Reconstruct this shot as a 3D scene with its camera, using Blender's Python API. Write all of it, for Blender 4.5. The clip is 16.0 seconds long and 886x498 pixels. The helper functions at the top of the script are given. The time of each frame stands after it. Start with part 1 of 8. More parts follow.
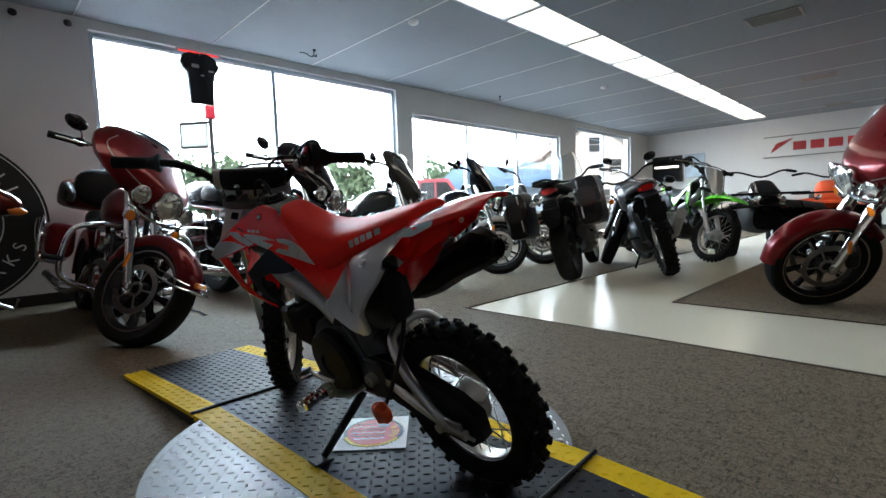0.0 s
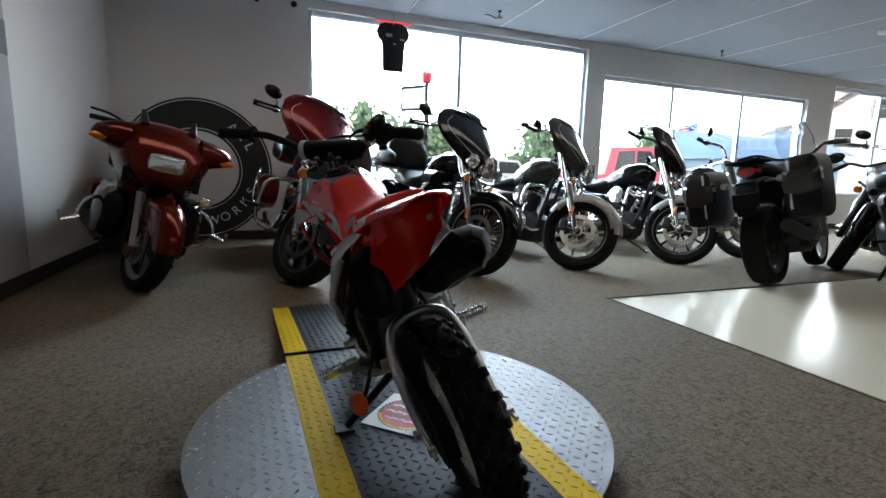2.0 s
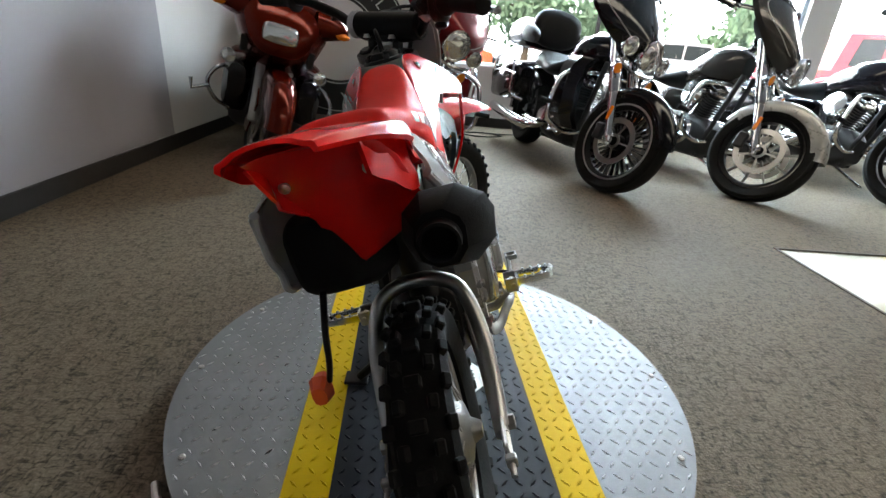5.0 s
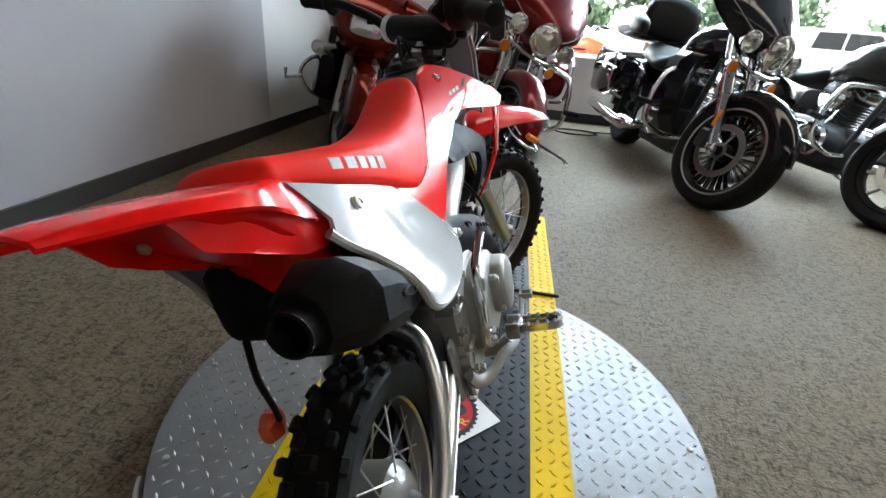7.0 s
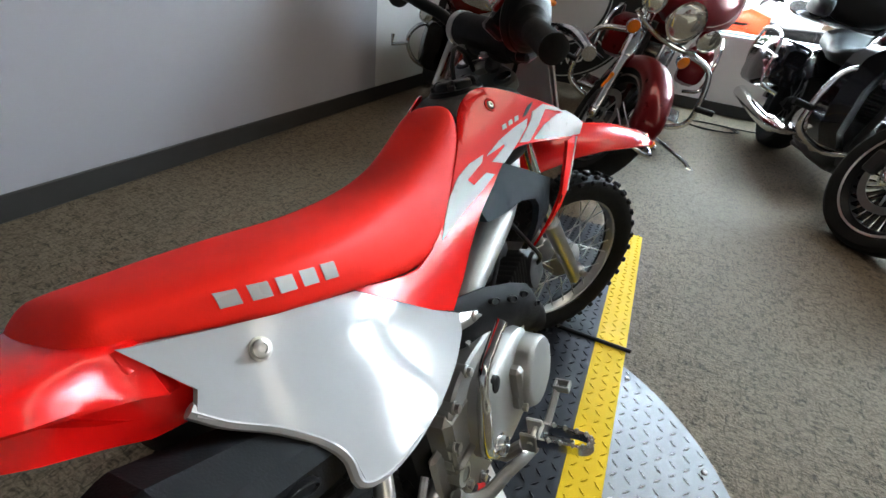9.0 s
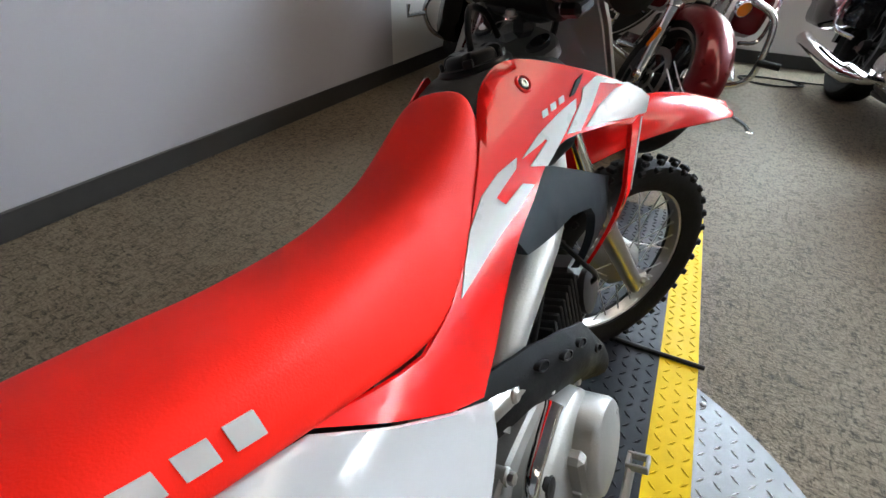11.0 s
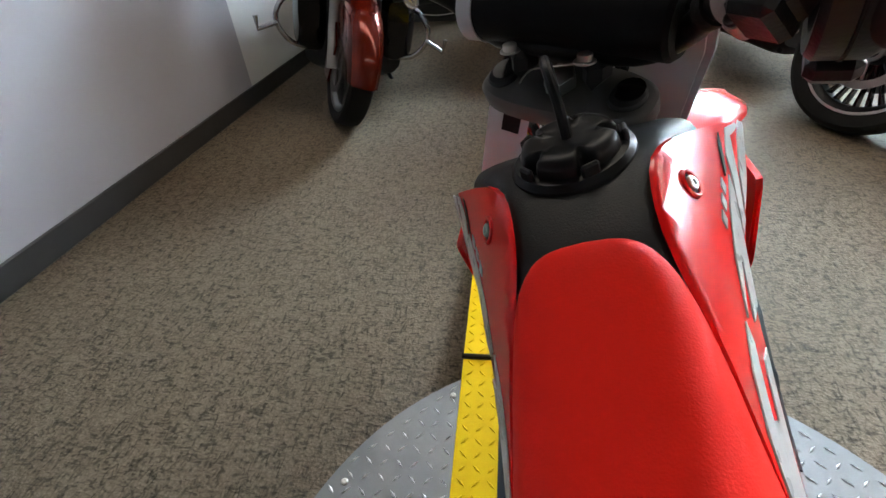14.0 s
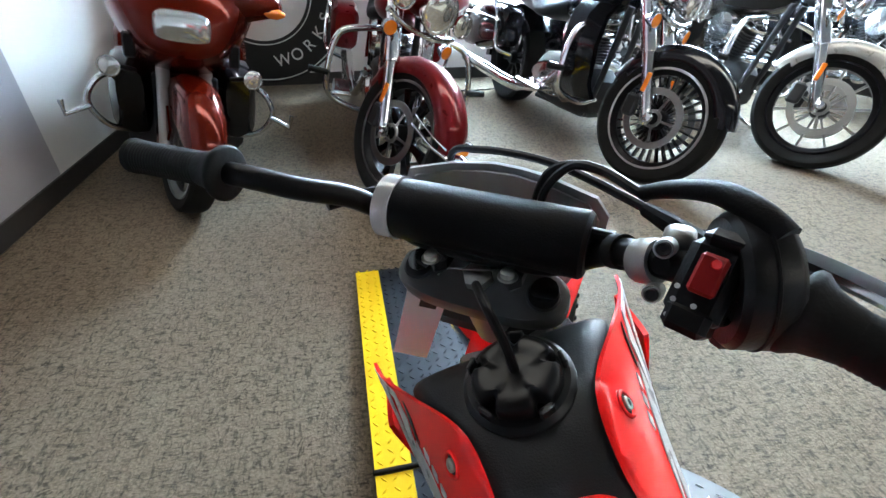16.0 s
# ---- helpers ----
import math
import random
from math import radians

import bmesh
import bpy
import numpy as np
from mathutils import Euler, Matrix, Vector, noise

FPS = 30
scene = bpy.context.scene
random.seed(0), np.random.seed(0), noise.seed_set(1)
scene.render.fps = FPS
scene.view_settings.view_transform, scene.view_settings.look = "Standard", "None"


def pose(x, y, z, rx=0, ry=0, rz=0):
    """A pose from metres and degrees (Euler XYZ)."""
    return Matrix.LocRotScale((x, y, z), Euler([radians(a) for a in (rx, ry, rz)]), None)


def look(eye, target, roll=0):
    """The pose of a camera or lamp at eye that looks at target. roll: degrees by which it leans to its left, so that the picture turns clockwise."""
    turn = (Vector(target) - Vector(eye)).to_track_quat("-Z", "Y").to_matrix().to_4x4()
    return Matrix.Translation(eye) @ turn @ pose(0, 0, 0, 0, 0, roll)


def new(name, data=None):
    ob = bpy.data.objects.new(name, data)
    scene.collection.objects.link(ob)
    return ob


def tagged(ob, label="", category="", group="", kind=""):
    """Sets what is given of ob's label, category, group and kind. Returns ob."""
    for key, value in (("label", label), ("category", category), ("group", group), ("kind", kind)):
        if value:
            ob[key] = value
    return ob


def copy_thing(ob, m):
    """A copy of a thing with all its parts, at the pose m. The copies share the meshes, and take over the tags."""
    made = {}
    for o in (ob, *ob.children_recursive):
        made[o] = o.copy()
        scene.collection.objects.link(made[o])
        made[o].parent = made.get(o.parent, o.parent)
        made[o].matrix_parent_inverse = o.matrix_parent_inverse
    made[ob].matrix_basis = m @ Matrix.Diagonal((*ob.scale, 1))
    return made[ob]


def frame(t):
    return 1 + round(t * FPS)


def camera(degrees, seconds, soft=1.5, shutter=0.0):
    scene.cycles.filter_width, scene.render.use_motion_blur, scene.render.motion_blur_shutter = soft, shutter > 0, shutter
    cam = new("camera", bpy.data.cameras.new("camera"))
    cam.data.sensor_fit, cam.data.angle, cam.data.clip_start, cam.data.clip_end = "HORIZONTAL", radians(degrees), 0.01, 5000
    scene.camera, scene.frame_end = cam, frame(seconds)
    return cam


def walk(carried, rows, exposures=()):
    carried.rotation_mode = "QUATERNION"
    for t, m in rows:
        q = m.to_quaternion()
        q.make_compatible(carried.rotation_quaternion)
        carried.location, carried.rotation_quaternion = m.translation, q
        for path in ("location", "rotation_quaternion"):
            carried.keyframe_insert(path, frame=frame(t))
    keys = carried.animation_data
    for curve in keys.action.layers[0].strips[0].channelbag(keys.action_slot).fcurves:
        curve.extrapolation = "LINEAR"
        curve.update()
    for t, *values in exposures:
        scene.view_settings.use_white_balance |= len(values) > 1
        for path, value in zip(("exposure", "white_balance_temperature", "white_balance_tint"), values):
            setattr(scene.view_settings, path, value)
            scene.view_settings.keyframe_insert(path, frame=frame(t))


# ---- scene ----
cam = camera(86.5, 16.0)
PATH = [
    (0, (-0.773, -1.745, 0.73), (0.626, -0.326, 0.567), -2.0),
    (0.5, (-0.674, -1.809, 0.741), (0.558, -0.242, 0.582), -1.3),
    (1, (-0.572, -1.845, 0.774), (0.484, -0.159, 0.572), -0.8),
    (1.5, (-0.464, -1.854, 0.78), (0.402, -0.07, 0.524), 0.4),
    (2, (-0.351, -1.874, 0.782), (0.344, -0.024, 0.472), 1.7),
    (2.5, (-0.231, -1.884, 0.78), (0.295, 0.013, 0.429), 2.1),
    (3, (-0.154, -1.846, 0.778), (0.213, 0.086, 0.411), 1.8),
    (3.5, (-0.112, -1.793, 0.761), (0.156, 0.143, 0.338), 1.8),
    (4, (-0.068, -1.72, 0.749), (0.115, 0.196, 0.204), 3.0),
    (4.5, (-0.038, -1.627, 0.777), (0.088, 0.241, 0.074), 4.1),
    (4.7, (-0.04, -1.593, 0.798), (0.079, 0.251, 0.033), 4.5),
    (7, (0.147, -1.415, 0.884), (-0.157, 0.355, 0.005), 5.0),
    (7.5, (0.19, -1.372, 0.906), (-0.243, 0.364, 0.013), 5.4),
    (8, (0.196, -1.271, 0.922), (-0.305, 0.434, 0.005), 5.7),
    (8.5, (0.196, -1.212, 0.946), (-0.394, 0.428, -0.035), 6.7),
    (9, (0.196, -1.153, 0.972), (-0.477, 0.406, -0.085), 7.1),
    (11.5, (0.063, -0.907, 0.917), (-0.702, 0.529, -0.246), 1.1),
    (12, (-0.001, -0.868, 0.909), (-0.704, 0.588, -0.268), -0.5),
    (12.5, (-0.062, -0.85, 0.896), (-0.657, 0.627, -0.314), -1.6),
    (13, (-0.107, -0.818, 0.903), (-0.619, 0.67, -0.331), -2.8),
    (13.5, (-0.139, -0.774, 0.925), (-0.572, 0.747, -0.299), -3.6),
    (14, (-0.177, -0.738, 0.946), (-0.506, 0.82, -0.264), -4.4),
    (14.5, (-0.211, -0.702, 0.975), (-0.42, 0.88, -0.23), -4.3),
    (15, (-0.235, -0.666, 1.02), (-0.254, 0.935, -0.179), -3.2),
    (15.5, (-0.244, -0.658, 1.05), (-0.109, 0.964, -0.113), -1.7),
    (16, (-0.247, -0.649, 1.081), (0.025, 1.002, -0.014), 0.0),
]
EXPOSURES = [(0, 0.12, 6480, 10), (1.5, 0.12, 6530, 10), (3.0, 0.09, 6680, 10), (4.0, 0.3, 6830, 11), (4.5, 0.78, 6880, 11), (7.0, 0.9, 6730, 10), (9.0, 0.82, 6730, 10), (11.5, 0.96, 6930, 14), (13.0, 0.98, 6930, 13), (14.0, 1.4, 6580, 11), (15.0, 1.82, 6230, 9), (16.0, 1.92, 5980, 8)]
walk(cam, [(t, look(eye, target, roll)) for t, eye, target, roll in PATH], EXPOSURES)

# ---- world, sun and room lights ----
SUN_EL, SUN_AZ = radians(42), radians(205)
world = bpy.data.worlds.new("sky")
scene.world = world
world.use_nodes = True
wn = world.node_tree.nodes
sky = wn.new("ShaderNodeTexSky")
sky.sky_type, sky.sun_disc, sky.sun_elevation, sky.sun_rotation = "NISHITA", False, SUN_EL, SUN_AZ
sky.air_density, sky.dust_density = 1.0, 1.2
wn["Background"].inputs["Strength"].default_value = 0.14
world.node_tree.links.new(sky.outputs[0], wn["Background"].inputs["Color"])
sun_data = bpy.data.lights.new("sun", "SUN")
sun_data.energy, sun_data.angle, sun_data.color = 4.6, radians(8), (1.0, 0.96, 0.9)
sun = new("sun", sun_data)
sun.matrix_world = look((20 * math.sin(SUN_AZ), 20 * math.cos(SUN_AZ), 20 * math.tan(SUN_EL)), (0, 0, 0))

WIN = [(0.13, 3.87, 0.62, 2.56, [1.98]), (4.18, 8.47, 0.62, 2.25, [5.5, 6.98]), (9.14, 12.07, 0.62, 2.54, [10.6])]
WY, WT, CEIL = 3.86, 0.22, 2.655
for x0, x1, z0, z1, _ in WIN:
    h = 0.48
    d = bpy.data.lights.new("window_daylight", "AREA")
    d.shape, d.size, d.size_y, d.energy, d.color = "RECTANGLE", x1 - x0 - 0.1, h, 44 * (x1 - x0) * (0.35 if x0 > 9 else 1.0), (0.62, 0.84, 1.0)
    d.spread = radians(110)
    o = new("window_daylight", d)
    o.matrix_world = look(((x0 + x1) / 2, WY + 0.21, z1 - 0.05 - h / 2), ((x0 + x1) / 2, 0, z1 - 0.05 - h / 2 - 4.6))

# ---- geometry helpers ----


class Geo:
    """Collects vertices and faces of one mesh."""

    def __init__(self):
        self.v, self.f = [], []

    def add(self, verts, faces, m=None):
        n = len(self.v)
        self.v += [tuple(m @ Vector(p)) for p in verts] if m is not None else [tuple(p) for p in verts]
        self.f += [tuple(i + n for i in fc) for fc in faces]
        return self

    def box(self, c, s, bev=0.0, m=None):
        x, y, z = (a / 2 for a in s)
        b = min(bev, 0.49 * min(s))
        if b <= 0:
            vs = [(i * x, j * y, k * z) for i in (-1, 1) for j in (-1, 1) for k in (-1, 1)]
            fs = [(0, 1, 3, 2), (4, 6, 7, 5), (0, 4, 5, 1), (2, 3, 7, 6), (0, 2, 6, 4), (1, 5, 7, 3)]
        else:
            vs, idx = [], {}
            for i in (-1, 1):
                for j in (-1, 1):
                    for k in (-1, 1):
                        for a, p in enumerate(((i * x, j * (y - b), k * (z - b)), (i * (x - b), j * y, k * (z - b)), (i * (x - b), j * (y - b), k * z))):
                            idx[i, j, k, a] = len(vs)
                            vs.append(p)
            q = lambda *k: tuple(idx[t] for t in k)
            fs = []
            for i in (-1, 1):
                o = [(-1, -1), (1, -1), (1, 1), (-1, 1)][::i]
                fs += [q(*[(i, a, c2, 0) for a, c2 in o]), q(*[(c2, i, a, 1) for a, c2 in o]), q(*[(a, c2, i, 2) for a, c2 in o])]
                for j in (-1, 1):
                    w = i * j
                    fs += [q(*[(i, j, -1, 0), (i, j, -1, 1), (i, j, 1, 1), (i, j, 1, 0)][::w]), q(*[(-1, i, j, 1), (-1, i, j, 2), (1, i, j, 2), (1, i, j, 1)][::w]), q(*[(i, -1, j, 2), (i, -1, j, 0), (i, 1, j, 0), (i, 1, j, 2)][::w])]
                    for k in (-1, 1):
                        fs.append(q(*[(i, j, k, 0), (i, j, k, 1), (i, j, k, 2)][::w * k]))
        t = Matrix.Translation(c)
        return self.add(vs, fs, m @ t if m is not None else t)

    def tube(self, pts, r, n=10, cap=True, closed=False, flat=1.0, m=None):
        """A round bar along pts; r: one radius or one for each point; flat: squeezes it sideways."""
        pts = [Vector(p) for p in pts]
        rs = [r] * len(pts) if not hasattr(r, "__len__") else list(r)
        k = len(pts)
        t0 = (pts[1] - pts[0]).normalized()
        nrm = t0.orthogonal().normalized()
        if abs(t0.x) < 0.9:
            nrm = (Vector((1, 0, 0)) - t0 * t0.x).normalized()
        vs, fs = [], []
        for i, p in enumerate(pts):
            if closed:
                t = pts[(i + 1) % k] - pts[i - 1]
            else:
                t = pts[min(i + 1, k - 1)] - pts[max(i - 1, 0)]
            t.normalize()
            nrm = (nrm - t * nrm.dot(t)).normalized()
            b = t.cross(nrm)
            for j in range(n):
                a = 2 * math.pi * j / n
                vs.append(p + (nrm * math.cos(a) * flat + b * math.sin(a)) * rs[i])
        for i in range(k if closed else k - 1):
            for j in range(n):
                a, b2 = i * n, ((i + 1) % k) * n
                fs.append((a + j, a + (j + 1) % n, b2 + (j + 1) % n, b2 + j))
        if cap and not closed:
            fs += [tuple(range(n))[::-1], tuple((k - 1) * n + j for j in range(n))]
        return self.add(vs, fs, m)

    def lathe(self, prof, n=24, m=None, closed=False, a0=0.0, a1=2 * math.pi):
        """Turns (radius, height) points round the z axis."""
        full = abs(a1 - a0 - 2 * math.pi) < 1e-6
        k, na = len(prof), n if full else n + 1
        vs = [(r * math.cos(a0 + (a1 - a0) * j / n), r * math.sin(a0 + (a1 - a0) * j / n), h) for r, h in prof for j in range(na)]
        fs = []
        for i in range(k if closed else k - 1):
            for j in range(n):
                j2, i2 = (j + 1) % na, (i + 1) % k
                fs.append((i * na + j, i * na + j2, i2 * na + j2, i2 * na + j))
        if not closed and full:
            if prof[0][0] > 1e-6:
                fs.append(tuple(range(na))[::-1])
            if prof[-1][0] > 1e-6:
                fs.append(tuple((k - 1) * na + j for j in range(na)))
        return self.add(vs, fs, m)

    def loft(self, rings, cap=True, m=None, closed=True):
        n = len(rings[0])
        vs = [p for rg in rings for p in rg]
        fs = []
        for i in range(len(rings) - 1):
            for j in range(n if closed else n - 1):
                fs.append((i * n + j, i * n + (j + 1) % n, (i + 1) * n + (j + 1) % n, (i + 1) * n + j))
        if cap and closed:
            fs += [tuple(range(n))[::-1], tuple((len(rings) - 1) * n + j for j in range(n))]
        return self.add(vs, fs, m)

    def prism(self, poly, h, m=None):
        """A flat outline in x, y, raised from z = 0 to h."""
        n = len(poly)
        vs = [(x, y, 0) for x, y in poly] + [(x, y, h) for x, y in poly]
        fs = [tuple(range(n))[::-1], tuple(range(n, 2 * n))] + [(j, (j + 1) % n, n + (j + 1) % n, n + j) for j in range(n)]
        return self.add(vs, fs, m)

    def mesh(self, name, mats, sharp=35, flip=False):
        me = bpy.data.meshes.new(name)
        me.from_pydata(self.v, [], self.f)
        bm = bmesh.new()
        bm.from_mesh(me)
        bmesh.ops.recalc_face_normals(bm, faces=bm.faces)
        bm.to_mesh(me)
        bm.free()
        me.materials.append(mats)
        if sharp:
            me.shade_smooth()
            me.set_sharp_from_angle(angle=radians(sharp))
        return me


def panel(outline, side, thick, step=0.03, plane="yz"):
    """A bent sheet with the outline (a, b), set at the height side(a, b) off its plane, as a Geo."""
    bm = bmesh.new()
    face = bm.faces.new([bm.verts.new((0, a, b)) for a, b in outline])
    bmesh.ops.triangulate(bm, faces=[face])
    for ax in (1, 2):
        lo, hi = min(p[ax - 1] for p in outline), max(p[ax - 1] for p in outline)
        for i in range(1, int((hi - lo) / step) + 1):
            co, no = [0, 0, 0], [0, 0, 0]
            co[ax], no[ax] = lo + i * step, 1
            bmesh.ops.bisect_plane(bm, geom=bm.verts[:] + bm.edges[:] + bm.faces[:], plane_co=co, plane_no=no)
    bmesh.ops.remove_doubles(bm, verts=bm.verts, dist=1e-5)
    bm.verts.index_update()
    g = Geo()
    n = len(bm.verts)
    s = [side(v.co.y, v.co.z) for v in bm.verts]
    sg = 1 if sum(s) >= 0 else -1
    g.v = [(d, v.co.y, v.co.z) for d, v in zip(s, bm.verts)] + [(d - sg * thick, v.co.y, v.co.z) for d, v in zip(s, bm.verts)]
    for f in bm.faces:
        ids = [v.index for v in f.verts]
        g.f += [tuple(ids), tuple(i + n for i in reversed(ids))]
    for e in bm.edges:
        if len(e.link_faces) == 1:
            a, b = (v.index for v in e.verts)
            g.f.append((a, b, b + n, a + n))
    bm.free()
    return g


def mirror_x(g):
    o = Geo()
    o.v = [(-x, y, z) for x, y, z in g.v]
    o.f = [tuple(reversed(f)) for f in g.f]
    return o


def interp(x, pts):
    return float(np.interp(x, [p[0] for p in pts], [p[1] for p in pts]))


def spline(pts, n=6, closed=False):
    """A smooth line through pts, with n steps between two of them."""
    P = [Vector(p) for p in pts]
    k, out = len(P), []
    for i in range(k if closed else k - 1):
        p0, p1 = (P[i - 1] if i or closed else P[0] * 2 - P[1]), P[i]
        p2 = P[(i + 1) % k]
        p3 = P[(i + 2) % k] if closed or i + 2 < k else P[-1] * 2 - P[-2]
        for j in range(n):
            t = j / n
            out.append(0.5 * (2 * p1 + (p2 - p0) * t + (2 * p0 - 5 * p1 + 4 * p2 - p3) * t * t + (3 * p1 - p0 - 3 * p2 + p3) * t ** 3))
    return out if closed else out + [P[-1]]


def ring(y, top, bot, hw, n=20, pw=2.6, x=0.0, shear=0.0):
    """A rounded cross-section at y, between two heights, hw wide to each side."""
    out = []
    for j in range(n):
        a = 2 * math.pi * j / n
        c, s = math.cos(a), math.sin(a)
        px, pz = math.copysign(abs(c) ** (2 / pw), c), math.copysign(abs(s) ** (2 / pw), s)
        out.append((x + hw * px, y + shear * pz, (top + bot) / 2 + (top - bot) / 2 * pz))
    return out


def part(name, g, material, parent, label="", m=None, sharp=35):
    """One mesh under a thing or a part."""
    me = g if isinstance(g, bpy.types.Mesh) else g.mesh(name, material, sharp)
    ob = new(name, me)
    ob.parent = parent
    if m is not None:
        ob.matrix_basis = m
    if label:
        tagged(ob, label)
    return ob


def thing(name, label, category, m=None, group="", kind=""):
    ob = new(name)
    ob.empty_display_size = 0.1
    if m is not None:
        ob.matrix_basis = m
    return tagged(ob, label, category, group, kind)


def solid(name, g, material, label, category, m=None, group="", kind="", sharp=35):
    """A thing that is one mesh."""
    ob = new(name, g if isinstance(g, bpy.types.Mesh) else g.mesh(name, material, sharp))
    if m is not None:
        ob.matrix_basis = m
    return tagged(ob, label, category, group, kind)


def along(a, b):
    """The pose whose z axis runs from a to b, with its origin at a."""
    a, b = Vector(a), Vector(b)
    return Matrix.Translation(a) @ (b - a).to_track_quat("Z", "Y").to_matrix().to_4x4()


AXLE = Matrix.Rotation(radians(90), 4, "Y")

# ---- materials ----


def mat(name, color, rough=0.5, metal=0.0, coat=0.0, vary=0.12, scale=8.0, bump=0.0, bscale=60.0, rvary=0.1, spec=0.5, trans=0.0, emit=0.0):
    """A surface with slow blotches of its colour and gloss, and a fine relief."""
    ma = bpy.data.materials.new(name)
    ma.use_nodes = True
    nt = ma.node_tree
    b = nt.nodes["Principled BSDF"]
    N, L = nt.nodes.new, nt.links.new
    tc = N("ShaderNodeTexCoord")
    n1 = N("ShaderNodeTexNoise")
    n1.inputs["Scale"].default_value, n1.inputs["Detail"].default_value = scale, 6
    L(tc.outputs["Object"], n1.inputs["Vector"])
    mx = N("ShaderNodeMix")
    mx.data_type = "RGBA"
    c = np.array(color[:3])
    mx.inputs["A"].default_value = (*np.clip(c * (1 - vary), 0, 1), 1)
    mx.inputs["B"].default_value = (*np.clip(c * (1 + vary), 0, 1), 1)
    L(n1.outputs["Fac"], mx.inputs["Factor"])
    L(mx.outputs["Result"], b.inputs["Base Color"])
    mr = N("ShaderNodeMapRange")
    mr.inputs["To Min"].default_value, mr.inputs["To Max"].default_value = max(rough - rvary, 0.02), min(rough + rvary, 1)
    n2 = N("ShaderNodeTexNoise")
    n2.inputs["Scale"].default_value, n2.inputs["Detail"].default_value = scale * 4.3, 4
    L(tc.outputs["Object"], n2.inputs["Vector"])
    L(n2.outputs["Fac"], mr.inputs["Value"])
    L(mr.outputs["Result"], b.inputs["Roughness"])
    b.inputs["Metallic"].default_value = metal
    b.inputs["Coat Weight"].default_value = coat
    b.inputs["Coat Roughness"].default_value = 0.04
    b.inputs["Specular IOR Level"].default_value = spec
    b.inputs["Transmission Weight"].default_value = trans
    if bump:
        n3 = N("ShaderNodeTexNoise")
        n3.inputs["Scale"].default_value, n3.inputs["Detail"].default_value = bscale, 3
        L(tc.outputs["Object"], n3.inputs["Vector"])
        bp = N("ShaderNodeBump")
        bp.inputs["Strength"].default_value, bp.inputs["Distance"].default_value = bump, 0.002
        L(n3.outputs["Fac"], bp.inputs["Height"])
        L(bp.outputs["Normal"], b.inputs["Normal"])
    if emit:
        b.inputs["Emission Color"].default_value = (*color[:3], 1)
        b.inputs["Emission Strength"].default_value = emit
    return ma


